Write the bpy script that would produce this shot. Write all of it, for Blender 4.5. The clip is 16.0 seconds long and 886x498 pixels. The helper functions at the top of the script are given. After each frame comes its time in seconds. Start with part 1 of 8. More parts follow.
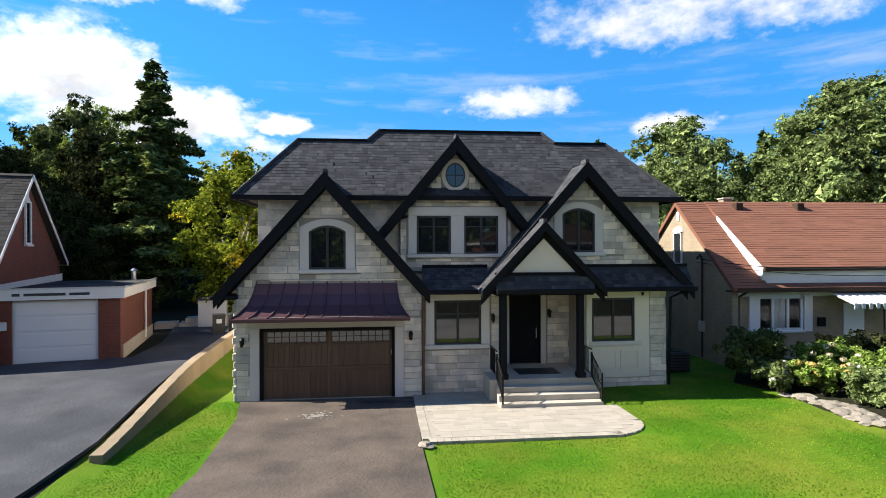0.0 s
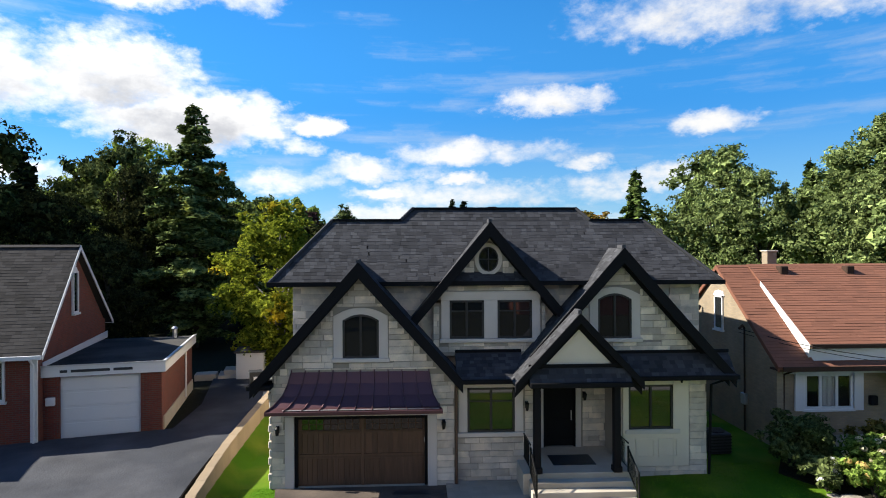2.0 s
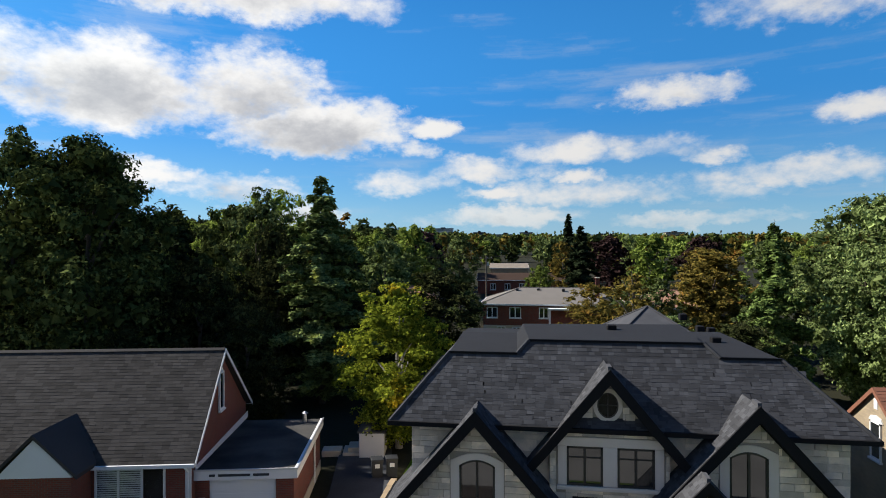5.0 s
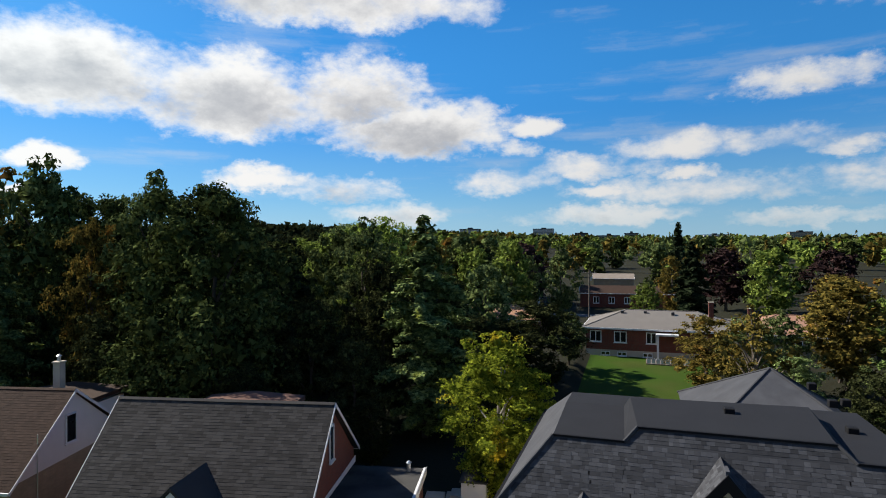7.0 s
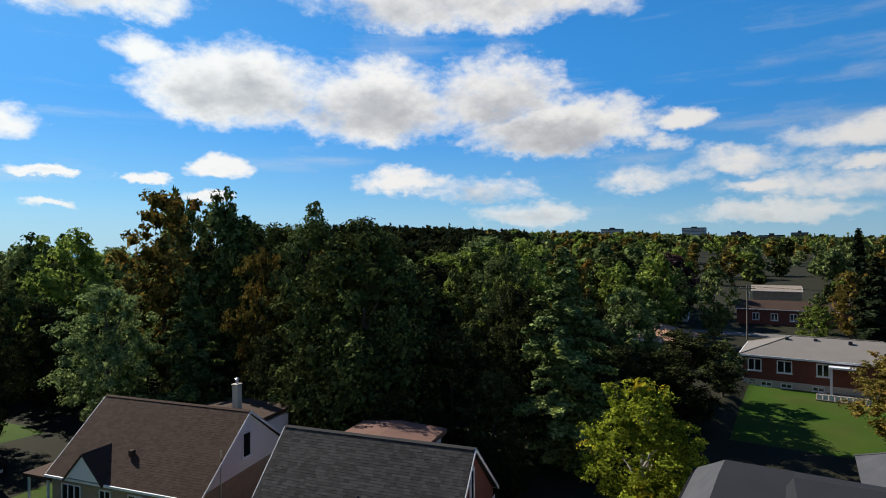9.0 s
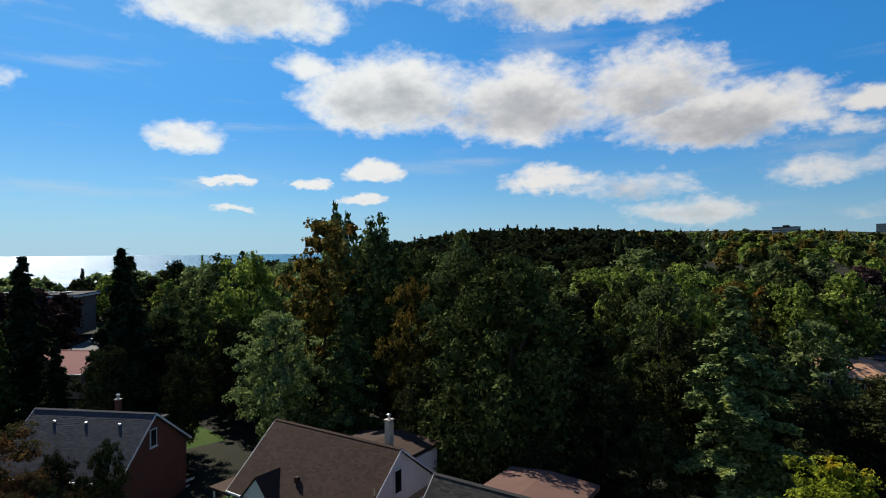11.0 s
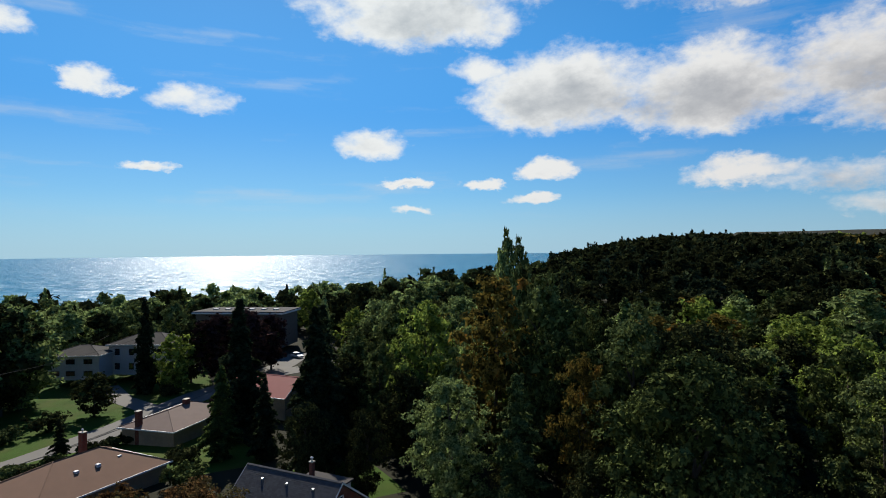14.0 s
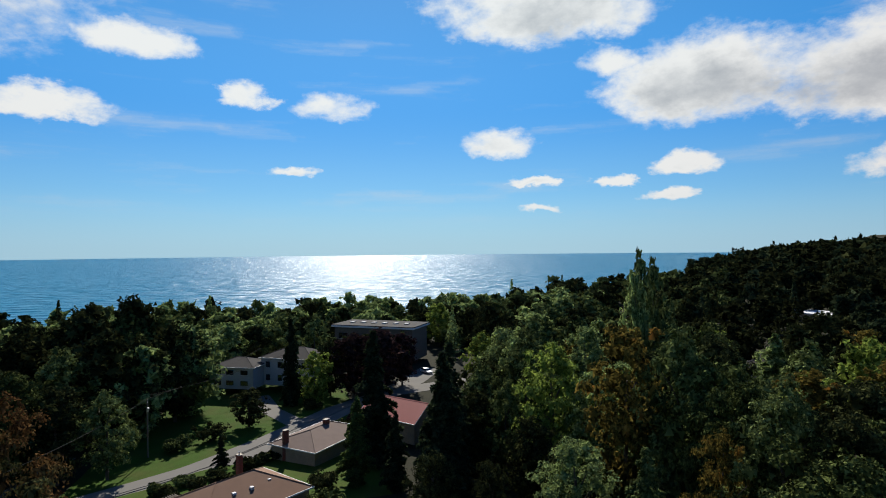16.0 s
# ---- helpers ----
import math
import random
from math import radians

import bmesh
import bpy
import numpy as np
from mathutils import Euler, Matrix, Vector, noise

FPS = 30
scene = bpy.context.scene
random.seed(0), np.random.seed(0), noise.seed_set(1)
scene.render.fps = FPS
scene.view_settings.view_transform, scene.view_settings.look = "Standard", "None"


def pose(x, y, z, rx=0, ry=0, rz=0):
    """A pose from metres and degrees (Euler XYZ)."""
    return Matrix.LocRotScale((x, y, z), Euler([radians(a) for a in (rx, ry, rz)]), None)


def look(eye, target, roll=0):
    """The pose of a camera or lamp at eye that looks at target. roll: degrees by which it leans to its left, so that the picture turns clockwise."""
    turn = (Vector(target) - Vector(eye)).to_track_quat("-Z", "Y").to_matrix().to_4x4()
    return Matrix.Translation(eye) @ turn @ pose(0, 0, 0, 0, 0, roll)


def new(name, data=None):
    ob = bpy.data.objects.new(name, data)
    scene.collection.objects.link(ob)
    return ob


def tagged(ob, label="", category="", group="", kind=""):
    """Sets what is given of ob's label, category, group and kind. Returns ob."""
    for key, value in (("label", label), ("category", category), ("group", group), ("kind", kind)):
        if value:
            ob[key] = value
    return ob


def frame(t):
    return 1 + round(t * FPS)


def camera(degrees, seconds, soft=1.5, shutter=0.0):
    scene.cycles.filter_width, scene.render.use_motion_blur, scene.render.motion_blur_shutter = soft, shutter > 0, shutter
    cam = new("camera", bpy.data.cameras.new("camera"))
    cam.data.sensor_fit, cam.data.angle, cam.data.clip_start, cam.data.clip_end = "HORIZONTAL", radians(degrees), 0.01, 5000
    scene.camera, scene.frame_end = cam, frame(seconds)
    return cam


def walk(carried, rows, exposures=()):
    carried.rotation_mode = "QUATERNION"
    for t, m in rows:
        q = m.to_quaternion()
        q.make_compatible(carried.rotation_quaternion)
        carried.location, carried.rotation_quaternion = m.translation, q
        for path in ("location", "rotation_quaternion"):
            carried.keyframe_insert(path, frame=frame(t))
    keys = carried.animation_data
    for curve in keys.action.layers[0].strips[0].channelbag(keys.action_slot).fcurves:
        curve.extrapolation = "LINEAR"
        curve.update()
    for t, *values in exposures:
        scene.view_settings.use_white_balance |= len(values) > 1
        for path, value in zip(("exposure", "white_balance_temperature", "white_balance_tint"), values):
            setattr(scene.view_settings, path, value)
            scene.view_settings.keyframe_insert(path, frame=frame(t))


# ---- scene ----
cam = camera(75.0, 16.0, soft=1.0)
# seconds, x, y, z, yaw, lean to the right
ROWS = [
    (0.0, -0.001, 0.003, 4.828, -6.02, 0.22),
    (0.5, 0.027, 0.012, 5.538, -5.86, 0.22),
    (1.0, 0.051, 0.049, 6.268, -5.37, 0.23),
    (1.5, 0.063, 0.086, 6.986, -4.40, 0.23),
    (2.0, 0.065, 0.095, 7.705, -2.61, 0.23),
    (2.5, 0.063, 0.078, 8.472, -0.78, 0.21),
    (3.0, 0.052, 0.032, 9.272, 0.47, 0.20),
    (3.5, 0.042, -0.015, 10.064, 2.03, 0.20),
    (4.0, 0.089, -0.034, 10.869, 4.23, 0.20),
    (6.5, -0.061, 0.075, 14.804, 15.76, 0.17),
    (7.0, -0.055, -0.039, 15.454, 18.59, 0.17),
    (7.5, -0.068, -0.096, 16.091, 22.11, 0.16),
    (8.0, -0.036, -0.185, 16.741, 25.35, 0.15),
    (8.5, 0.019, -0.335, 17.389, 28.66, 0.15),
    (9.0, 0.105, -0.484, 18.004, 32.22, 0.16),
    (9.5, 0.134, -0.534, 18.660, 36.45, 0.17),
    (12.0, -1.152, 0.718, 22.744, 52.14, 0.46),
    (12.5, -1.234, 0.766, 23.881, 54.95, 0.48),
    (13.0, -1.154, 0.768, 25.199, 57.72, 0.49),
    (13.5, -0.997, 0.738, 26.596, 60.90, 0.51),
    (14.0, -0.781, 0.716, 28.029, 63.54, 0.53),
    (14.5, -0.585, 0.736, 29.486, 66.56, 0.54),
    (15.0, -0.425, 0.781, 30.967, 70.08, 0.55),
    (15.5, -0.353, 0.868, 32.491, 73.58, 0.56),
    (16.0, -0.366, 0.958, 34.057, 76.15, 0.57),
]
EXPOSURES = [(0.0, 1.64), (3.0, 1.25), (4.0, 1.1), (6.5, 0.95), (9.5, 0.82), (12.0, 0.68), (16.0, 0.68)]
walk(cam, [(t, pose(x, y, z, 90.05, lean, yaw)) for t, x, y, z, yaw, lean in ROWS], EXPOSURES)


# ---- light: afternoon sun low over the lake side, blue sky with cumulus ----
SUN_AZ, SUN_EL = 83.0, 37.5          # degrees to the left of +y; above the horizon

sun = new("sun", bpy.data.lights.new("sun", "SUN"))
sun.data.energy, sun.data.angle, sun.data.color = 5.0, radians(0.53), (1.0, 0.94, 0.84)
a, e = radians(SUN_AZ), radians(SUN_EL)
sun_dir = Vector((-math.sin(a) * math.cos(e), math.cos(a) * math.cos(e), math.sin(e)))
sun.matrix_world = look(sun_dir * 50, (0, 0, 0))

# clouds: azimuth to the left, elevation, half width, half height (degrees), weight
HIGH_CLOUDS = [
    (-13.7, 14.0, 5.6, 1.7, 0.92), (-30.2, 20.5, 14, 3.6, 0.92), (-27.7, 11.1, 3.7, 1.2, 1.05), (15.0, 12.8, 2.2, 2.2, 1.10),
    (-2.3, 9.2, 4.8, 1.5, 1.00), (11.7, 9.6, 2.2, 1.0, 0.90), (12.8, 6.5, 4.8, 1.4, 0.90), (51.2, 14.5, 9.5, 4.4, 1.45),
    (38.5, 13.5, 9.5, 4.4, 1.5), (27.5, 14.6, 7.0, 4.0, 1.45), (21.6, 11.2, 8.8, 3.4, 1.5),
]
LOW_CLOUDS = [
    (32, 23, 17, 3.6, 1.35), (35.7, 6.6, 5.0, 1.5, 1.10), (28.2, 5.6, 5.9, 1.7, 1.10), (14.3, 6.2, 5.0, 1.7, 0.95),
    (-7.8, 5.2, 12.8, 1.7, 0.82), (-22, 6.3, 9, 1.5, 0.75), (4, 7.6, 6.5, 1.5, 0.78), (-12, 9.2, 5.5, 1.4, 0.68), (-4.5, 6.8, 2.6, 0.8, 1.1), (3.2, 5.4, 2.8, 0.7, 1.0), (-16.5, 8.2, 2.8, 0.9, 1.0), (9.6, 11.6, 2.4, 1.0, 1.0),
    (3, 3.0, 10, 1.1, 0.95), (-15, 2.6, 9, 0.9, 0.9), (24, 3.4, 6, 1.6, 1.1), (50, 25, 9, 3.5, 1.1), (66, 22.0, 10.5, 4.0, 1.35),
]
SMALL_CLOUDS = [
    (60.1, 17.0, 3.3, 1.6, 1.2), (70.9, 10.1, 3.8, 1.8, 1.5), (86.9, 13.4, 3.7, 1.5, 1.2), (53.4, 7.5, 2.8, 1.2, 1.5),
    (67.3, 6.4, 2.4, 0.55, 1.5), (54.6, 4.7, 2.2, 0.6, 1.5), (66.5, 3.9, 2.0, 0.4, 1.4), (104.5, 18.0, 4.6, 1.8, 1.3),
    (110.5, 12.0, 5.0, 1.7, 1.2), (94.9, 14.2, 2.4, 1.4, 1.4), (90.4, 7.5, 2.3, 0.5, 1.4), (59.6, 6.3, 1.8, 0.6, 1.4),
]
# unseen cumulus added behind the camera, as white fill light on the house front
FILL_CLOUDS = [
    (150, 27, 26, 9, 1.3), (-152, 25, 28, 9, 1.3), (165, 13, 24, 6, 1.2), (-170, 22, 22, 8, 1.3), (180, 30, 24, 6, 1.2),
    (125, 20, 18, 7, 1.2), (-60, 30, 12, 5, 1.0), (-95, 17, 14, 5, 1.0),
]


def build_world():
    w = bpy.data.worlds.new("sky")
    scene.world = w
    w.use_nodes = True
    nt = w.node_tree
    nt.nodes.clear()
    N, L = nt.nodes.new, nt.links.new

    def math_node(op, a, b=None, c=None, clamp=False):
        n = N("ShaderNodeMath")
        n.operation, n.use_clamp = op, clamp
        for i, v in enumerate((a, b, c)):
            if v is None:
                continue
            if isinstance(v, (int, float)):
                n.inputs[i].default_value = v
            else:
                L(v, n.inputs[i])
        return n.outputs[0]

    def ramp(v, lo, hi, a=0.0, b=1.0, smooth=True):
        n = N("ShaderNodeMapRange")
        n.interpolation_type = "SMOOTHSTEP" if smooth else "LINEAR"
        L(v, n.inputs[0])
        for i, x in enumerate((lo, hi, a, b)):
            n.inputs[i + 1].default_value = x
        return n.outputs[0]

    def mix(fac, a, b, how="MIX"):
        n = N("ShaderNodeMix")
        n.data_type, n.blend_type = "RGBA", how
        for i, v in ((0, fac), (6, a), (7, b)):
            if isinstance(v, (int, float)):
                n.inputs[i].default_value = v
            elif isinstance(v, tuple):
                n.inputs[i].default_value = (*v, 1)
            else:
                L(v, n.inputs[i])
        return n.outputs[2]

    sky = N("ShaderNodeTexSky")
    sky.sky_type, sky.sun_disc = "NISHITA", False
    sky.sun_elevation, sky.sun_rotation = radians(SUN_EL), radians(-SUN_AZ)
    sky.air_density, sky.dust_density, sky.ozone_density, sky.altitude = 1.0, 0.3, 3.0, 100
    hs = N("ShaderNodeHueSaturation")
    hs.inputs["Saturation"].default_value, hs.inputs["Value"].default_value = 1.45, 1.9
    L(sky.outputs[0], hs.inputs["Color"])

    hue = N("ShaderNodeMix")
    hue.data_type, hue.blend_type = "RGBA", "MULTIPLY"
    hue.inputs[0].default_value = 1.0
    L(hs.outputs[0], hue.inputs[6])
    hue.inputs[7].default_value = (0.62, 0.9, 1.25, 1)

    tc = N("ShaderNodeTexCoord")
    sep = N("ShaderNodeSeparateXYZ")
    L(tc.outputs["Generated"], sep.inputs[0])
    x, y, z = sep.outputs
    az = math_node("MULTIPLY", math_node("ARCTAN2", math_node("MULTIPLY", x, -1.0), y), 57.2958)
    el = math_node("MULTIPLY", math_node("ARCSINE", z), 57.2958)
    true_el = el
    comb = N("ShaderNodeCombineXYZ")
    L(az, comb.inputs[0])
    L(math_node("MULTIPLY", el, 1.6), comb.inputs[1])

    def noise_tex(scale, detail, seed, rough=0.6, vec=None):
        n = N("ShaderNodeTexNoise")
        n.noise_dimensions = "3D"
        n.inputs["Scale"].default_value, n.inputs["Detail"].default_value = scale, detail
        n.inputs["Roughness"].default_value = rough
        m = N("ShaderNodeVectorMath")
        m.operation = "ADD"
        m.inputs[1].default_value = (0, 0, seed)
        L(vec or comb.outputs[0], m.inputs[0])
        L(m.outputs[0], n.inputs["Vector"])
        return n.outputs[0]

    puff = noise_tex(0.16, 7, 3.0, 0.62)
    big = noise_tex(0.06, 3, 9.0, 0.5)
    # ragged outlines: the place looked up is pushed about by two noises
    ragged_a, ragged_e = noise_tex(0.42, 6, 60.0, 0.62), noise_tex(0.42, 6, 80.0, 0.62)
    az = math_node("ADD", az, math_node("MULTIPLY", math_node("SUBTRACT", ragged_a, 0.5), 7.0))
    el = math_node("ADD", el, math_node("MULTIPLY", math_node("SUBTRACT", ragged_e, 0.5), 3.2))
    calm_az = math_node("MULTIPLY_ADD", math_node("SUBTRACT", ragged_a, 0.5), -2.4, az)     # small puffs keep their shape
    calm_el = math_node("MULTIPLY_ADD", math_node("SUBTRACT", ragged_e, 0.5), -1.3, el)
    field, low = None, None
    for ca, ce, w2, h2, weight in HIGH_CLOUDS + LOW_CLOUDS + SMALL_CLOUDS + FILL_CLOUDS:
        du = math_node("MULTIPLY", math_node("SUBTRACT", calm_az if w2 < 5 else az, ca), 1.0 / w2)
        dv = math_node("MULTIPLY", math_node("SUBTRACT", calm_el if w2 < 5 else el, ce), 1.0 / h2)
        flat = math_node("MAXIMUM", dv, math_node("MULTIPLY", dv, -1.45))      # flatter below than above
        r2 = math_node("ADD", math_node("MULTIPLY", du, du), math_node("MULTIPLY", flat, flat))
        v = math_node("MULTIPLY", math_node("SUBTRACT", 1.0, math_node("MULTIPLY", r2, 0.6)), weight)
        shade = math_node("SUBTRACT", v, math_node("MULTIPLY_ADD", dv, 0.45, 0.6 if w2 < 5.5 else 0.0))
        if field is None:
            field, low = v, shade
        else:
            field, low = math_node("MAXIMUM", field, v), math_node("MAXIMUM", low, shade)
    base = math_node("MAXIMUM", field, -1.0)
    d = math_node("ADD", base, math_node("MULTIPLY", math_node("SUBTRACT", puff, 0.5), 2.4))
    d = math_node("ADD", d, math_node("MULTIPLY", math_node("SUBTRACT", big, 0.5), 0.8))
    cover = ramp(d, 0.18, 1.2)
    deep = mix(ramp(true_el, 2.0, 14.0), (3.9, 8.8, 13.2), (0.95, 5.5, 13.2))
    deep = mix(ramp(true_el, 14.0, 42.0), deep, (0.16, 1.7, 6.4))
    clear = mix(0.82, hue.outputs[2], deep)
    # thin streaks high up and near the horizon
    st = N("ShaderNodeCombineXYZ")
    L(math_node("MULTIPLY", az, 0.28), st.inputs[0])
    L(math_node("MULTIPLY", true_el, 1.9), st.inputs[1])
    wisps = ramp(noise_tex(0.22, 5, 21.0, 0.55, st.outputs[0]), 0.52, 0.8, 0.0, 0.45)
    wisps = math_node("MULTIPLY", wisps, ramp(true_el, 1.0, 6.0))
    # undersides of the thick clouds are grey
    under = ramp(math_node("ADD", low, math_node("MULTIPLY", math_node("SUBTRACT", noise_tex(0.22, 5, 40.0), 0.5), 1.4)), 0.72, 1.8)
    white, grey = (1.0, 0.992, 0.98), (0.50, 0.515, 0.555)
    cloud = mix(under, white, grey)
    col = mix(wisps, clear, (10.5, 11.2, 12.0))
    cl = N("ShaderNodeVectorMath")
    cl.operation = "SCALE"
    L(cloud, cl.inputs[0])
    cl.inputs[3].default_value = 15.0
    col = mix(cover, col, cl.outputs[0])
    # pale haze along the horizon
    col = mix(ramp(true_el, -0.5, 6.0, 0.6, 0.0), col, (7.9, 11.2, 13.1))
    # the sky brightens round the sun
    toward = N("ShaderNodeVectorMath")
    toward.operation = "DOT_PRODUCT"
    L(tc.outputs["Generated"], toward.inputs[0])
    toward.inputs[1].default_value = tuple(sun_dir)
    col = mix(ramp(toward.outputs["Value"], 0.6, 1.0), col, (0.7, 1.5, 1.7), "ADD")
    away = N("ShaderNodeVectorMath")
    away.operation = "SCALE"
    L(col, away.inputs[0])
    L(ramp(toward.outputs["Value"], -0.1, 0.85, 0.84, 1.12), away.inputs[3])
    col = away.outputs[0]
    bg = N("ShaderNodeBackground")
    bg.inputs[1].default_value = 0.03
    L(col, bg.inputs[0])
    out = N("ShaderNodeOutputWorld")
    L(bg.outputs[0], out.inputs[0])


build_world()


# ---- materials ----
def material(name, color, rough=0.8, vary=0.25, scale=1.5, grain=30.0, bump=0.15, dist=0.01, metal=0.0, island=0.0, piece=0.0,
             second=None, streak=None, spec=0.4, coat=0.0):
    """Two-scale variation, fine relief; island/piece: value spread from piece to piece; second: colour of stains."""
    m = bpy.data.materials.new(name)
    m.use_nodes = True
    nt = m.node_tree
    N, L = nt.nodes.new, nt.links.new
    b = nt.nodes["Principled BSDF"]
    b.inputs["Roughness"].default_value, b.inputs["Metallic"].default_value = rough, metal
    b.inputs["Specular IOR Level"].default_value = spec
    b.inputs["Coat Weight"].default_value = coat
    geo = N("ShaderNodeNewGeometry")
    pos = geo.outputs["Position"]
    if streak:
        mp = N("ShaderNodeVectorMath")
        mp.operation = "MULTIPLY"
        mp.inputs[1].default_value = streak
        L(pos, mp.inputs[0])
        pos = mp.outputs[0]

    def tex(s, detail):
        n = N("ShaderNodeTexNoise")
        n.inputs["Scale"].default_value, n.inputs["Detail"].default_value = s, detail
        L(pos, n.inputs["Vector"])
        return n.outputs[0]

    def mul(a, k, add):
        n = N("ShaderNodeMath")
        n.operation = "MULTIPLY_ADD"
        L(a, n.inputs[0])
        n.inputs[1].default_value, n.inputs[2].default_value = k, add
        return n.outputs[0]

    def times(a, c):
        n = N("ShaderNodeMath")
        n.operation = "MULTIPLY"
        L(a, n.inputs[0])
        L(c, n.inputs[1])
        return n.outputs[0]

    coarse, fine = tex(scale, 4), tex(grain, 3)
    v = times(mul(coarse, 2 * vary, 1 - vary), mul(fine, vary * 1.2, 1 - 0.6 * vary))
    if island:
        v = times(v, mul(geo.outputs["Random Per Island"], 2 * island, 1 - island))
    if piece:
        oi = N("ShaderNodeObjectInfo")
        v = times(v, mul(oi.outputs["Random"], 2 * piece, 1 - piece))
    base = N("ShaderNodeMix")
    base.data_type = "RGBA"
    base.inputs[6].default_value = (*color, 1)
    base.inputs[7].default_value = (*(second or color), 1)
    if second:
        r = N("ShaderNodeMapRange")
        L(tex(scale * 0.7, 6), r.inputs[0])
        r.inputs[1].default_value, r.inputs[2].default_value = 0.42, 0.68
        if piece or island:
            src = oi.outputs["Random"] if piece else geo.outputs["Random Per Island"]
            h = N("ShaderNodeMath")
            h.operation = "MULTIPLY_ADD"
            w2 = N("ShaderNodeMath")
            w2.operation = "FRACT"
            L(mul(src, 7.31, 0.0), w2.inputs[0])
            L(w2.outputs[0], h.inputs[0])
            h.inputs[1].default_value = 0.75
            L(r.outputs[0], h.inputs[2])
            h.use_clamp = True
            L(h.outputs[0], base.inputs[0])
        else:
            L(r.outputs[0], base.inputs[0])
    else:
        base.inputs[0].default_value = 0
    sc = N("ShaderNodeVectorMath")
    sc.operation = "SCALE"
    L(base.outputs[2], sc.inputs[0])
    L(v, sc.inputs[3])
    L(sc.outputs[0], b.inputs["Base Color"])
    L(mul(fine, 0.25, rough - 0.12), b.inputs["Roughness"])
    if bump:
        bp = N("ShaderNodeBump")
        bp.inputs["Strength"].default_value, bp.inputs["Distance"].default_value = bump, dist
        L(fine, bp.inputs["Height"])
        L(bp.outputs[0], b.inputs["Normal"])
    return m


def brick_material(name, c1, c2, mortar, scale=1.0, along="xz"):
    """Small far bricks: 0.21 x 0.07 m courses in object space."""
    m = bpy.data.materials.new(name)
    m.use_nodes = True
    nt = m.node_tree
    N, L = nt.nodes.new, nt.links.new
    b = nt.nodes["Principled BSDF"]
    b.inputs["Roughness"].default_value = 0.9
    tc = N("ShaderNodeTexCoord")
    sep = N("ShaderNodeSeparateXYZ")
    L(tc.outputs["Object"], sep.inputs[0])
    add = N("ShaderNodeMath")
    L(sep.outputs[0], add.inputs[0])
    L(sep.outputs[1], add.inputs[1])
    comb = N("ShaderNodeCombineXYZ")
    L(add.outputs[0], comb.inputs[0])
    L(sep.outputs[2], comb.inputs[1])
    br = N("ShaderNodeTexBrick")
    L(comb.outputs[0], br.inputs["Vector"])
    for k, v in (("Scale", 1.0), ("Mortar Size", 0.008), ("Brick Width", 0.215 * scale), ("Row Height", 0.075 * scale), ("Bias", 0.0)):
        br.inputs[k].default_value = v
    br.inputs["Color1"].default_value, br.inputs["Color2"].default_value, br.inputs["Mortar"].default_value = (*c1, 1), (*c2, 1), (*mortar, 1)
    no = N("ShaderNodeTexNoise")
    no.inputs["Scale"].default_value, no.inputs["Detail"].default_value = 1.3, 6
    L(tc.outputs["Object"], no.inputs["Vector"])
    mr = N("ShaderNodeMapRange")
    L(no.outputs[0], mr.inputs[0])
    mr.inputs[3].default_value, mr.inputs[4].default_value = 0.7, 1.3
    sc = N("ShaderNodeVectorMath")
    sc.operation = "SCALE"
    L(br.outputs[0], sc.inputs[0])
    L(mr.outputs[0], sc.inputs[3])
    L(sc.outputs[0], b.inputs["Base Color"])
    bp = N("ShaderNodeBump")
    bp.inputs["Strength"].default_value, bp.inputs["Distance"].default_value = 0.5, 0.01
    bp.invert = True
    L(br.outputs["Fac"], bp.inputs["Height"])
    L(bp.outputs[0], b.inputs["Normal"])
    return m


